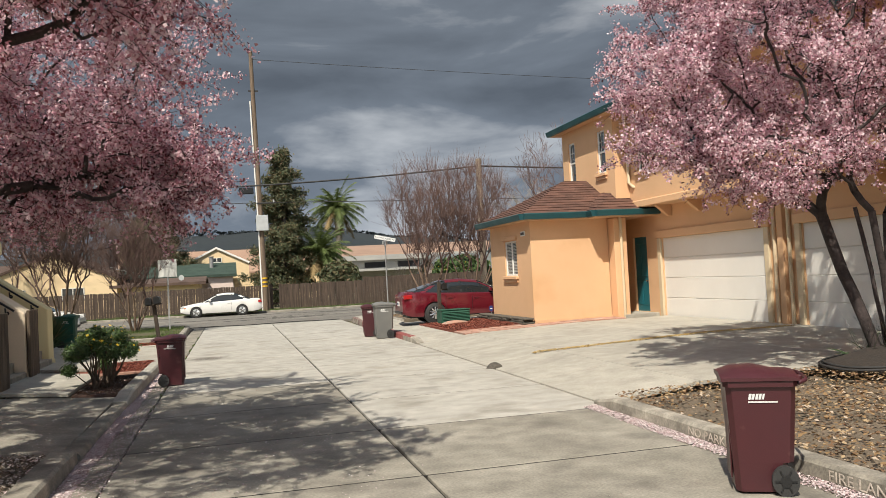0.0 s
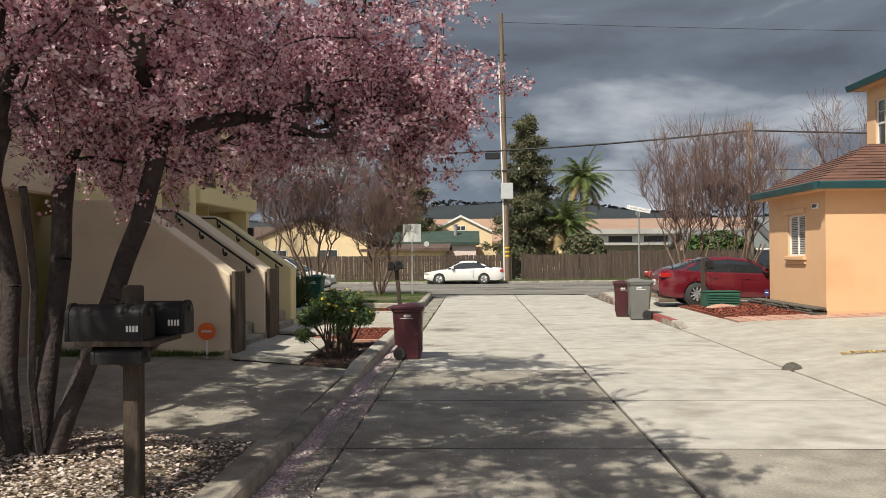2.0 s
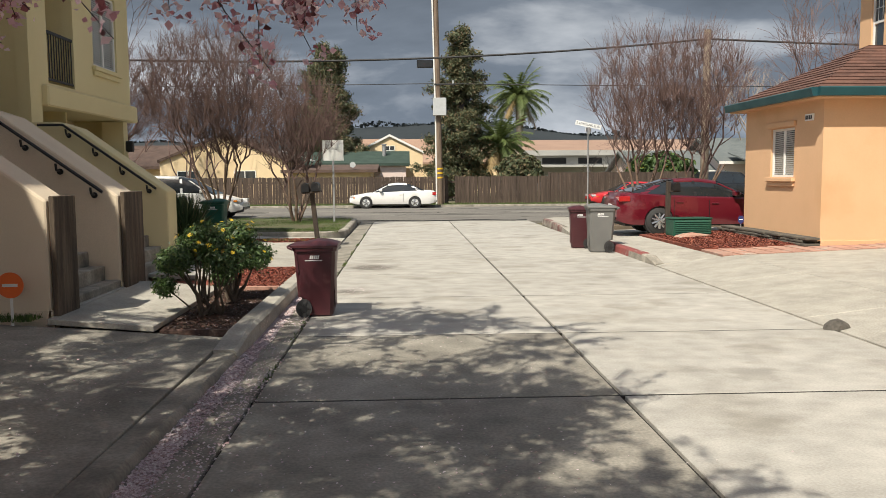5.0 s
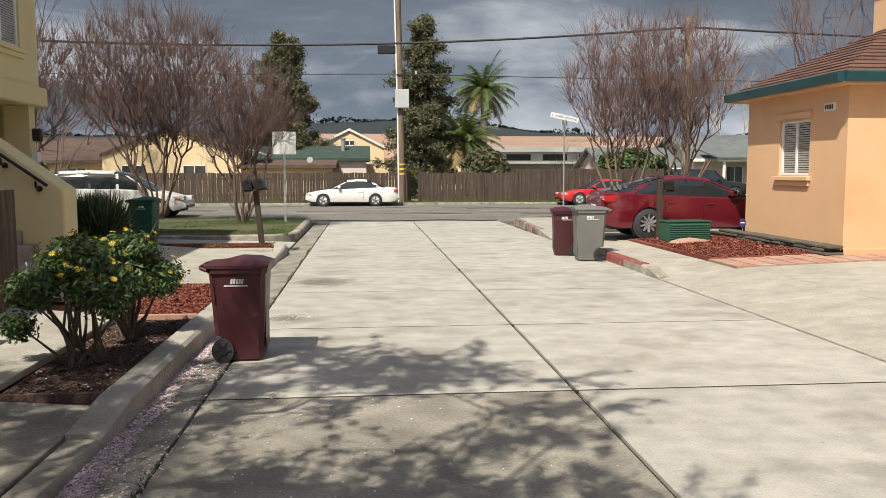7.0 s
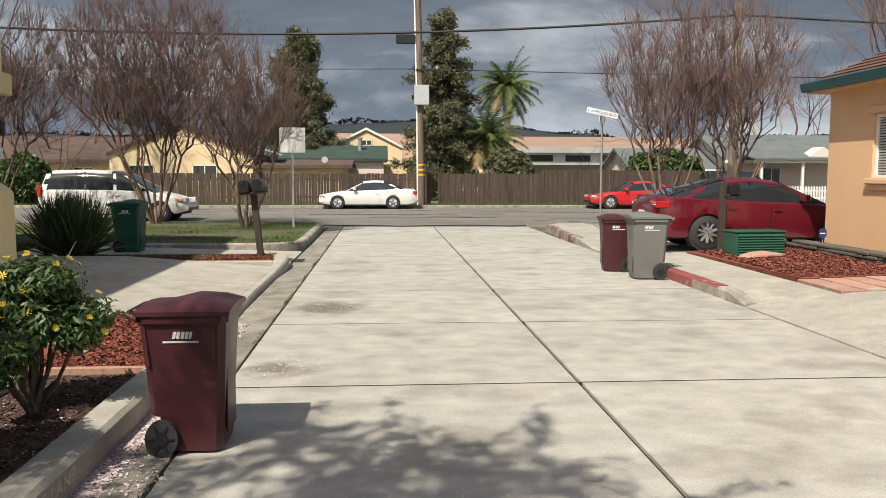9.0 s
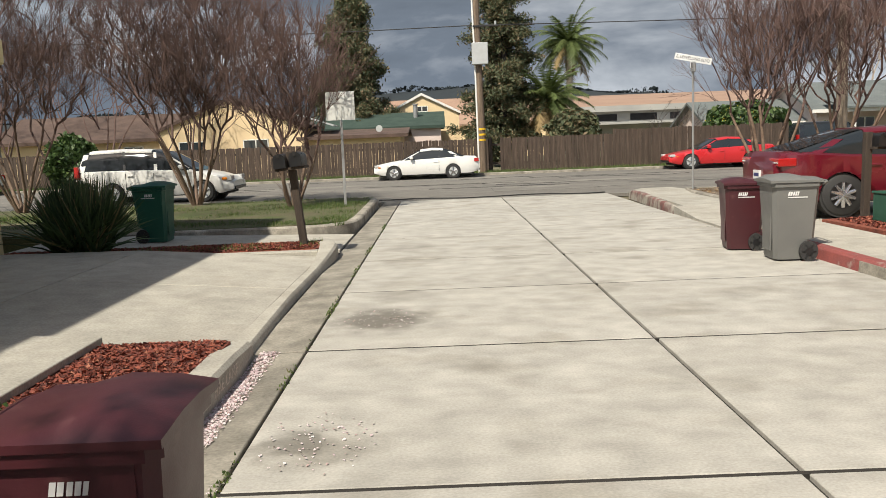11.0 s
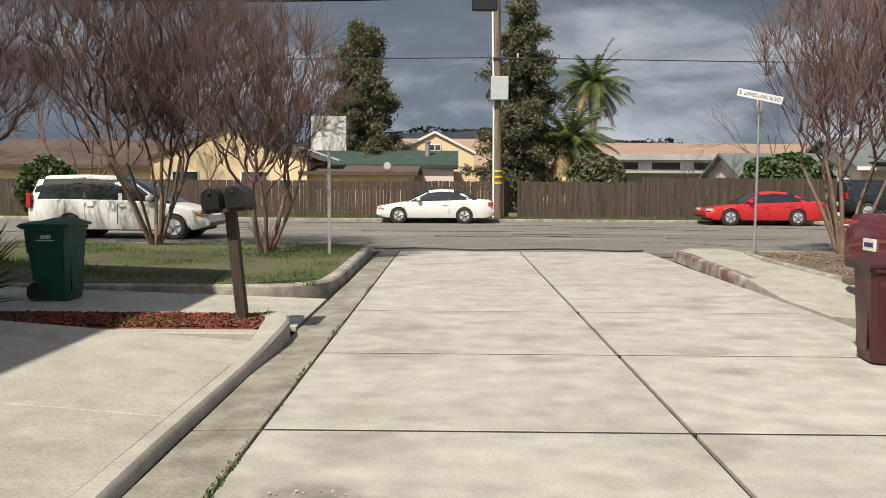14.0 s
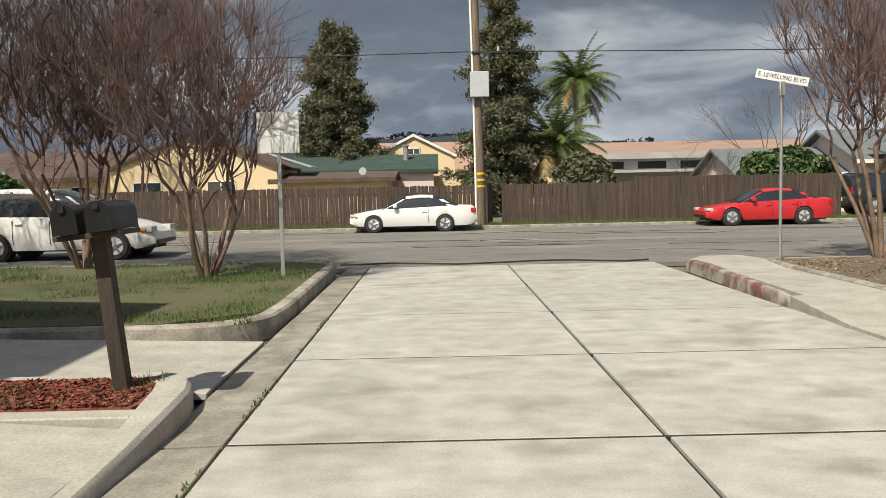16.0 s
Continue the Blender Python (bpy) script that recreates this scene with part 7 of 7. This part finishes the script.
def car(kind, label, m, paint, L, W, belt, top, cabin, wheels, wr, glass="carglass", ws="carglass", group="parked cars", lights=(), low=0.22, doors=(), spokes=5, plate=True, pillars=()):
    """A car with its nose at -x and its length L from x = 0; belt: height of the lower body's top along it; top: roof line over the cabin."""
    t = thing(kind, label, "car", m, group)
    st = sorted({round(L * k / 44, 4) for k in range(45)} | {s for s, _ in belt} | {w + wr * 1.14 * f for w in wheels for f in (-1, -0.85, -0.6, -0.3, 0, 0.3, 0.6, 0.85, 1)})
    rings = []
    for s in st:
        zb = low
        for w in wheels:
            d = abs(s - w)
            R = wr * 1.14
            if d <= R:
                zb = max(zb, wr * 0.98 + math.sqrt(max(0, R * R - d * d)) * 0.98)
        zt = smooth_at(belt, s)
        end = min(s, L - s)
        hw = W / 2 * (1 - 0.16 * max(0.0, 1 - end / 0.55) ** 2)
        lo = low + 0.12 * max(0.0, 1 - end / 0.5) ** 2
        zb = max(zb, lo)
        zm = max(zb + 0.02, low + (zt - low) * 0.62)
        zk = max(zb + 0.01, low + (zt - low) * 0.22)
        pr = [(hw * 0.93, zb), (hw * 0.985, zk), (hw, zm), (hw * 0.965, zt - 0.045), (hw * 0.90, zt - 0.008), (hw * 0.5, zt + 0.018)]
        rings.append([(s, -y, z) for y, z in pr] + [(s, y, z) for y, z in reversed(pr)])
    body = part("body", G().loft(rings), M[paint], t, smooth=42)
    part("underbody", G().box(0.25, -W / 2 + 0.2, low - 0.04, L - 0.25, W / 2 - 0.2, low + 0.3), M["rubber"], t)
    # cabin
    c0, c1 = cabin
    cs = [c0 + (c1 - c0) * k / 22 for k in range(23)]
    gr, rr = [], []
    for s in cs:
        zt, zb = smooth_at(top, s), smooth_at(belt, s) - 0.03
        f = (zt - zb) / max(0.05, max(z for _, z in top) - zb)
        yb, yt = W / 2 * 0.90, W / 2 * (0.90 - 0.20 * f)
        pr = [(yb, zb), (yb * 0.5 + yt * 0.5 + 0.015, (zb + zt) / 2), (yt, zt - 0.07 * f), (yt - 0.06, zt - 0.02 * f), (yt * 0.5, zt + 0.012 * f)]
        gr.append([(s, -y, z) for y, z in pr] + [(s, y, z) for y, z in reversed(pr)])
    part("window_glass", G().loft(gr), M[glass], t, "dark tinted side glass", smooth=50)
    roof0 = [s for s, z in top if z > max(zz for _, zz in top) - 0.13]
    rs_ = [roof0[0] + (roof0[-1] - roof0[0]) * k / 8 for k in range(9)]
    rg_ = []
    for s in rs_:
        zt, zb = smooth_at(top, s), smooth_at(belt, s)
        f = (zt - zb) / max(0.05, max(z for _, z in top) - zb)
        yt = W / 2 * (0.90 - 0.20 * f)
        rg_.append([(s, y, z) for y, z in ((-yt - 0.012, zt - 0.10), (-yt - 0.01, zt - 0.06), (-yt + 0.05, zt - 0.008), (-yt * 0.5, zt + 0.02), (yt * 0.5, zt + 0.02), (yt - 0.05, zt - 0.008), (yt + 0.01, zt - 0.06), (yt + 0.012, zt - 0.10), (yt - 0.1, zt - 0.09), (-yt + 0.1, zt - 0.09))])
    part("roof", G().loft(rg_), M[paint], t, smooth=45)

    def edge(s, up):
        zt, zb = smooth_at(top, s), smooth_at(belt, s) - 0.02
        f = (zt - zb) / max(0.05, max(z for _, z in top) - zb)
        yb, yt = W / 2 * 0.90, W / 2 * (0.90 - 0.20 * f)
        return (yt, zt - 0.06 * f) if up else (yb, zb)

    for sb_, su, w0, w1, mt in pillars:
        for sgn in (-1, 1):
            (yb, zb), (yu, zu) = (W / 2 * 0.905, smooth_at(belt, sb_) - 0.03), edge(su, True)
            o = 0.012
            part("pillar", G().hexa([(sb_ - w0, sgn * (yb - 0.05), zb), (sb_ + w0, sgn * (yb - 0.05), zb), (sb_ + w0, sgn * (yb + o), zb), (sb_ - w0, sgn * (yb + o), zb)],
                                    [(su - w1, sgn * (yu - 0.05), zu), (su + w1, sgn * (yu - 0.05), zu), (su + w1, sgn * (yu + o), zu), (su - w1, sgn * (yu + o), zu)]), M[paint if mt else "black"], t)
    # windscreen and rear glass, just proud of the cabin
    for a, b, mat_ in ((c0, roof0[0], ws), (c1, roof0[-1], glass)):
        za, zb = smooth_at(belt, a) + 0.0, smooth_at(top, b)
        ya, yb = W / 2 * 0.78, W / 2 * 0.62
        o = -0.02 if a < b else 0.02
        part("windscreen", G().add([(a + o, -ya, za + 0.03), (a + o, ya, za + 0.03), (b + o, yb, zb + 0.0), (b + o, -yb, zb + 0.0)], [(0, 1, 2, 3)]), M[mat_], t)
    for w in wheels:
        for sgn in (-1, 1):
            y = sgn * (W / 2 - 0.115)
            tyre = part("wheel", G().tube([(w, y - 0.1, wr), (w, y - 0.08, wr), (w, y + 0.08, wr), (w, y + 0.1, wr)], [wr * 0.93, wr, wr, wr * 0.93], 28), M["rubber"], t, "black tyre", smooth=40)
            yo = y + sgn * 0.1
            part("rim", G().tube([(w, yo - sgn * 0.03, wr), (w, yo + sgn * 0.006, wr)], [wr * 0.66, wr * 0.64], 24), M["black" if spokes > 5 else "alu"], tyre)
            for k in range(spokes):
                a = 2 * math.pi * k / spokes + 0.3
                part("spoke", G().tube([(w, yo + sgn * 0.014, wr), (w + math.cos(a) * wr * 0.62, yo + sgn * 0.008, wr + math.sin(a) * wr * 0.62)], [0.045, 0.028], 5), M["chrome"], tyre)
            part("hub", G().disc((w, yo + sgn * 0.018, wr), "y", 0.05, 0.02, 12), M["chrome"], tyre)
            part("wheel_well", G().tube([(w, sgn * (W / 2 - 0.36), wr * 0.98), (w, sgn * (W / 2 - 0.05), wr * 0.98)], wr * 1.11, 20), M["rubber"], t)
    for sgn in (-1, 1):
        for s in doors:
            hw = W / 2 + 0.002
            part("door_seam", G().box(s - 0.006, sgn * (hw - 0.03), low + 0.16, s + 0.006, sgn * (hw + 0.001), smooth_at(belt, s) - 0.1), M["black"], t)
            part("door_handle", G().box(s - 0.24, sgn * (hw - 0.03), smooth_at(belt, s) - 0.2, s - 0.06, sgn * (hw + 0.022), smooth_at(belt, s) - 0.165), M[paint], t, bevel=0.008)
        mx = cabin[0] + 0.42
        part("mirror", G().box(mx, sgn * W / 2 * 0.9, smooth_at(belt, mx) + 0.02, mx + 0.16, sgn * (W / 2 * 0.9 + 0.24), smooth_at(belt, mx) + 0.17), M[paint], t, bevel=0.035)
    for name, mat_, x0, x1, y0, y1, z0, z1 in lights:
        for sgn in (-1, 1):
            part(name, G().box(x0, sgn * y0, z0, x1, sgn * y1, z1), M[mat_], t, bevel=0.015)
    for x in (0.0, L):
        part("bumper_trim", G().box(x - 0.02 if x else -0.03, -W / 2 * 0.72, low + 0.1, x + 0.03 if x else 0.04, W / 2 * 0.72, low + 0.2), M["black"], t, bevel=0.012)
    if plate:
        part("plate", G().box(L - 0.01, -0.16, 0.62, L + 0.025, 0.16, 0.78), M["decal"], t, "plate with plain bars")
        part("plate_bars", G().box(L + 0.0255, -0.12, 0.67, L + 0.028, 0.12, 0.73), M["bluesign"], t)
    return t


PIL = lambda a, r0, b, r1, c, w=0.035: [(a + 0.05, r0, 0.05, 0.04, 1), (b, b + 0.03, w, w * 0.8, 0), (c - 0.1, r1, 0.11, 0.08, 1)]
# white coupe, nose to the left
car("car", "white two-door coupe parked by the fence", pose(-3.0, 50.2, 0.0) @ Matrix.Scale(0.955, 4), "carwhite", 4.84, 1.80,
    [(0, 0.58), (0.12, 0.68), (0.6, 0.78), (1.3, 0.88), (2.4, 0.92), (3.6, 0.97), (4.3, 0.98), (4.7, 0.95), (4.84, 0.82)],
    [(1.25, 0.88), (1.7, 1.13), (2.15, 1.33), (2.7, 1.39), (3.2, 1.36), (3.7, 1.2), (4.15, 0.99)], (1.25, 4.15), (0.92, 3.64), 0.315,
    lights=[("headlight", "lens", 0.03, 0.25, 0.52, 0.84, 0.60, 0.70), ("tail_light", "tail", 4.62, 4.83, 0.5, 0.86, 0.72, 0.88), ("side_lamp", "amber", 0.2, 0.32, 0.80, 0.885, 0.56, 0.62)], doors=(3.0,), pillars=PIL(1.25, 2.1, 3.0, 3.5, 4.0))
# red sedan, nose to the left
car("car", "bright red four-door sedan parked by the fence", pose(9.95, 50.0, 0.0) @ Matrix.Scale(0.935, 4), "carred", 4.98, 1.84,
    [(0, 0.56), (0.12, 0.66), (0.6, 0.76), (1.35, 0.88), (2.4, 0.94), (3.6, 0.99), (4.4, 1.02), (4.85, 1.0), (4.98, 0.8)],
    [(1.3, 0.9), (1.8, 1.16), (2.25, 1.35), (2.8, 1.41), (3.4, 1.38), (3.9, 1.24), (4.35, 1.04)], (1.3, 4.35), (0.98, 3.78), 0.335,
    lights=[("headlight", "lens", 0.03, 0.26, 0.5, 0.85, 0.58, 0.69), ("tail_light", "tail", 4.78, 4.97, 0.5, 0.88, 0.76, 0.92), ("side_lamp", "amber", 0.3, 0.5, 0.82, 0.90, 0.55, 0.60)], doors=(2.55, 3.5), pillars=PIL(1.3, 2.2, 2.75, 3.7, 4.2))
# dark red sedan in the driveway, tail to the alley
car("car", "dark metallic red four-door sedan parked in the driveway", pose(10.5, 28.15, 0.12, 0, 0, 178.5), "carmaroon", 4.86, 1.84,
    [(0, 0.60), (0.12, 0.72), (0.6, 0.84), (1.35, 0.96), (2.4, 0.99), (3.6, 1.04), (4.3, 1.10), (4.75, 1.09), (4.86, 0.9)],
    [(1.2, 0.96), (1.7, 1.2), (2.15, 1.40), (2.7, 1.47), (3.3, 1.45), (3.9, 1.29), (4.45, 1.12)], (1.2, 4.45), (0.95, 3.74), 0.345,
    lights=[("headlight", "lens", 0.05, 0.35, 0.5, 0.86, 0.68, 0.80), ("tail_light", "tail", 4.52, 4.83, 0.46, 0.90, 0.86, 1.0), ("chrome_strip", "lens", 4.6, 4.845, 0.44, 0.875, 0.91, 0.935)], doors=(2.4, 3.35), spokes=10, low=0.24, pillars=PIL(1.2, 2.1, 2.75, 3.75, 4.3))
# white minivan, nose to the right
car("minivan", "white minivan with tinted windows parked at the kerb", pose(-6.75, 40.6, 0.0, 0, 0, 180), "carwhite", 5.05, 1.92,
    [(0, 0.62), (0.15, 0.74), (0.7, 0.90), (1.3, 1.03), (2.4, 1.08), (4.0, 1.10), (4.9, 1.10), (5.05, 0.95)],
    [(1.1, 1.0), (1.6, 1.30), (2.15, 1.62), (2.6, 1.72), (3.6, 1.76), (4.6, 1.73), (4.85, 1.62), (5.0, 1.12)], (1.1, 5.0), (0.95, 3.85), 0.335, ws="windscreen",
    lights=[("headlight", "lens", 0.04, 0.3, 0.5, 0.90, 0.66, 0.80), ("tail_light", "tail", 4.9, 5.04, 0.68, 0.95, 0.85, 1.25), ("side_lamp", "amber", 0.18, 0.34, 0.80, 0.945, 0.68, 0.76)], doors=(2.5, 3.4), low=0.26,
    pillars=[(1.25, 2.15, 0.05, 0.04, 1), (2.45, 2.5, 0.05, 0.05, 1), (3.45, 3.5, 0.04, 0.035, 0), (4.85, 4.7, 0.1, 0.08, 1)])
# black off-roader and a white car far along the street
car("car", "black off-road vehicle parked before the pink house", pose(22.2, 54.6, 0.05, 0, 0, 180), "carblack", 4.7, 1.88,
    [(0, 0.80), (0.15, 0.95), (0.8, 1.08), (1.5, 1.12), (4.5, 1.12), (4.7, 1.0)],
    [(1.4, 1.1), (1.9, 1.5), (2.1, 1.74), (3.0, 1.8), (4.3, 1.78), (4.55, 1.6), (4.65, 1.14)], (1.4, 4.65), (0.95, 3.7), 0.38,
    lights=[("headlight", "lens", 0.02, 0.15, 0.5, 0.85, 0.75, 0.9), ("tail_light", "tail", 4.6, 4.71, 0.66, 0.88, 0.9, 1.2)], doors=(2.4, 3.3), low=0.34, pillars=PIL(1.4, 2.05, 2.6, 4.4, 4.6))
car("car", "white sedan parked far along the street", pose(-24.6, 49.9, 0.0), "carwhite", 4.7, 1.78,
    [(0, 0.58), (0.12, 0.68), (0.6, 0.78), (1.3, 0.88), (2.4, 0.92), (3.6, 0.97), (4.3, 0.98), (4.6, 0.95), (4.7, 0.82)],
    [(1.25, 0.88), (1.7, 1.13), (2.15, 1.33), (2.7, 1.40), (3.2, 1.37), (3.7, 1.22), (4.15, 0.99)], (1.25, 4.15), (0.92, 3.6), 0.315,
    lights=[("headlight", "lens", 0.03, 0.25, 0.52, 0.84, 0.60, 0.70), ("tail_light", "tail", 4.5, 4.69, 0.5, 0.86, 0.72, 0.88)], doors=(2.5, 3.3), pillars=PIL(1.25, 2.1, 2.7, 3.6, 4.0))


# ---- slabs, boards and other pieces, last ----
GAP = 0.009
rs = random.Random(21)


def slab_piece(parent, name, pts, top, mat, thick=0.06):
    ob = part(name, slab_mesh(G(), pts, top, thick), mat, parent, bevel=0.006)
    return ob


for (xa, xb), kind in (((-1.70, -1.24), "gutter"), ((-1.24, 1.6), "slab"), ((1.6, 4.6), "slab")):
    for y0, y1 in zip(JOINTS, JOINTS[1:]):
        ga = 0.017 if kind == "slab" else 0.006
        if kind == "gutter":
            f = lambda x: 0.012 * (x + 1.24) / 0.46
        else:
            f = lambda x: 0.0
        # near slabs take the stained colour with the tree's shade painted in
        slab_piece(road_bed, "slab", [(xa + ga, y0 + 0.021), (xb - ga, y0 + 0.021), (xb - ga, y1 - 0.021), (xa + ga, y1 - 0.021)], f, M["old_shaded_slab" if kind == "slab" and (y0 + y1) / 2 < (14.0 if xa < 0 else 9.0) else kind])
# dirt packed into the cross joints
for y0 in JOINTS[1:-1]:
    part("joint_filler", G().box(-1.24, y0 - 0.019, -0.05, 4.6, y0 + 0.019, -0.004), M["joint"], road_bed)

pav_left = solid("pavement_left", G().box(-7.0, 9.3, -0.12, -1.86, 28.5, -0.02), M["curb"], "concrete driveways and walks before the yellow house", "pavement", "structure")
for x0, x1, y0, y1 in ((-4.4, -1.88, 9.32, 14.2), (-7.0, -4.4, 9.32, 14.2), (-3.7, -2.62, 14.2, 17.25), (-4.6, -2.82, 18.2, 19.88), (-4.4, -1.85, 19.9, 22.55), (-4.4, -1.85, 22.55, 25.1),
                       (-7.0, -4.4, 19.9, 22.55), (-7.0, -4.4, 22.55, 25.1), (-4.6, -1.72, 26.28, 28.5), (-7.0, -4.6, 26.28, 28.5), (-4.4, -3.7, 14.92, 17.25)):
    # driveway below y = 10: dirt plus leaf shade put into the colour
    slab_piece(pav_left, "slab", [(x0 + GAP, y0 + GAP), (x1 - GAP, y0 + GAP), (x1 - GAP, y1 - GAP), (x0 + GAP, y1 - GAP)], (lambda x: 0.0 + (-1.72 - x) * 0.03) if y0 > 26 else (lambda x: 0.07 + min(0.21, (-1.88 - x) * 0.075)) if (y0 < 10 or 19 < y0 < 26) else gz, M["old_shaded_slab" if y0 < 10 else "walk"])
pav_right = solid("pavement_right", G().box(4.63, 9.85, -0.12, 12.0, 30.1, -0.02), M["curb"], "concrete driveway and sidewalk before the orange house", "pavement", "structure")
rt = lambda x: (0.0 if x < 4.7 else gz(x) * min(1.0, (x - 4.55) / 1.3))
for x0, x1, y0, y1 in ((4.63, 6.1, 9.9, 12.5), (4.63, 6.1, 12.5, 15.2), (4.63, 6.1, 15.2, 18.2), (4.63, 6.1, 18.2, 20.9), (6.1, 9.0, 9.9, 15.2), (9.0, 12.0, 9.9, 15.2), (6.1, 9.0, 15.2, 20.9), (9.0, 12.0, 15.2, 20.9)):
    slab_piece(pav_right, "slab", [(x0 + GAP, y0 + GAP), (x1 - GAP, y0 + GAP), (x1 - GAP, y1 - GAP), (x0 + GAP, y1 - GAP)], rt, M["walk"])
part("slab", G().hexa([(4.64, 20.91, -0.06), (5.9, 20.91, -0.06), (5.9, 22.3, -0.06), (4.76, 22.3, -0.06)], [(4.64, 20.91, 0.005), (5.9, 20.91, 0.145), (5.9, 22.3, 0.148), (4.76, 22.3, 0.148)]), M["walk"], pav_right, bevel=0.006)
for y0, y1 in ((22.3, 24.3), (24.3, 26.2)):
    slab_piece(pav_right, "slab", [(4.76, y0 + GAP), (5.9 - GAP, y0 + GAP), (5.9 - GAP, y1 - GAP), (4.76, y1 - GAP)], lambda x: 0.148, M["walk"])
def ramp(x0, x1, y0, y1, za, zb):
    part("slab", G().hexa([(x0, y0, -0.06), (x1, y0, -0.06), (x1, y1, -0.06), (x0, y1, -0.06)], [(x0, y0, za), (x1, y0, za), (x1, y1, zb), (x0, y1, zb)]), M["walk"], pav_right, bevel=0.006)


ramp(4.66, 6.05, 26.21, 27.2, 0.148, 0.02)
ramp(4.66, 6.05, 27.21, 28.6, 0.02, 0.02)
ramp(4.66, 6.05, 28.61, 30.14, 0.02, 0.139)
for x0, x1 in ((6.06, 8.0), (8.0, 12.0), (12.0, 16.0)):
    slab_piece(pav_right, "slab", [(x0 + GAP, 26.35), (x1, 26.35), (x1, 30.1), (x0 + GAP, 30.1)], lambda x: 0.01 + (x - 4.66) * 0.02, M["walk"])
slab_piece(pav_right, "slab", [(4.86, 30.15), (6.04, 30.15), (6.04, 33.4), (5.0, 33.4)], lambda x: 0.14, M["walk"])
slab_piece(pav_right, "slab", [(5.0, 33.42), (6.06, 33.42), (6.5, 35.0), (6.3, 36.2), (5.5, 36.2), (5.06, 35.5)], lambda x: 0.12, M["walk"])

# paver strip before the mulch bed
for r in range(3):
    for c in range(14):
        x, y = 5.95 + c * 0.34, 20.98 + r * 0.38
        if x < 10.4 and (x < 8.2 or y < 21.5):
            part("paver", G().box(x + 0.006, y + 0.006, 0.05, x + 0.334, y + 0.374, gz(x) + 0.012 + rs.uniform(0, 0.004)), M["brick"], pav_right, bevel=0.006)

# fence boards
fence = thing("fence", "weathered dark wooden board fence along the street", "fence", pose(0, 53.0, 0.05))
def board_mesh(w, h):
    return G().prism([(0, 0), (w, 0), (w, h - 0.03), (w - 0.025, h), (0.025, h), (0, h - 0.03)], "y", -0.012, 0.012).mesh("board", M["fence"])
boards = [board_mesh(0.145, h) for h in (1.60, 1.62, 1.63, 1.61)]
x = -24.0
while x < 8.3:
    if not (2.35 < x < 2.9):
        part("board", rs.choice(boards), None, fence, m=pose(x, rs.uniform(-0.012, 0.012), 0.0, 0, rs.uniform(-0.6, 0.6), 0))
    x += 0.153
part("rail", G().box(-24, 0.03, 0.35, 8.3, 0.08, 0.45).box(-24, 0.03, 1.25, 8.3, 0.08, 1.35), M["fence"], fence)
for xp, hp in ((2.3, 1.68), (2.84, 1.66), (8.28, 1.85)):
    part("post", G().box(xp, -0.05, 0, xp + 0.12, 0.05, hp), M["fence"], fence)
fence_b = thing("fence", "taller brown board fence behind the red car", "fence", pose(0, 53.0, 0.05))
boards_b = [board_mesh(0.15, h) for h in (1.80, 1.82, 1.84)]
x = 8.42
while x < 16.6:
    part("board", rs.choice(boards_b), None, fence_b, m=pose(x, rs.uniform(-0.01, 0.01), 0.0))
    x += 0.157
part("rail", G().box(8.4, 0.03, 0.35, 16.6, 0.08, 0.45).box(8.4, 0.03, 1.5, 16.6, 0.08, 1.6), M["fence"], fence_b)

# kerb lettering
def lettering(text, size, m, mat, parent, squash=1.0):
    c = bpy.data.curves.new("lettering", "FONT")
    c.body, c.size, c.extrude = text, size, 0.0008
    c.align_x, c.align_y = "CENTER", "CENTER"
    o = new("lettering_curve", c)
    bpy.context.view_layer.update()
    me = bpy.data.meshes.new_from_object(o.evaluated_get(bpy.context.evaluated_depsgraph_get()))
    bpy.data.objects.remove(o)
    me.materials.append(mat)
    return part("lettering", me, None, parent, "faded painted lettering", m=m @ Matrix.Diagonal((squash, 1, 1, 1)))


kr = bpy.data.objects["kerb_right_tree_bed"]
kl = bpy.data.objects["kerb_left_planter"]
M["fadedwhite"] = surf("faded_white_paint", (0.62, 0.55, 0.47), (0.42, 0.36, 0.30), 8.0, 0.8, bump=0.1, grain=0.3)
lettering("FIRE LANE", 0.12, pose(4.4145, 5.1, 0.078, 90, 0, -90), M["fadedwhite"], kr, 1.25)
lettering("NO PARKING", 0.12, pose(4.4165, 7.0, 0.078, 90, 0, -90), M["fadedwhite"], kr, 1.25)
lettering("FIRE LANE", 0.11, pose(-1.6105, 18.95, 0.08, 90, 0, 90), M["fadedwhite"], kl, 1.25)
lettering("FIRE LANE", 0.11, pose(-1.6265, 14.95, 0.08, 90, 0, 90), M["fadedwhite"], kl, 1.25)
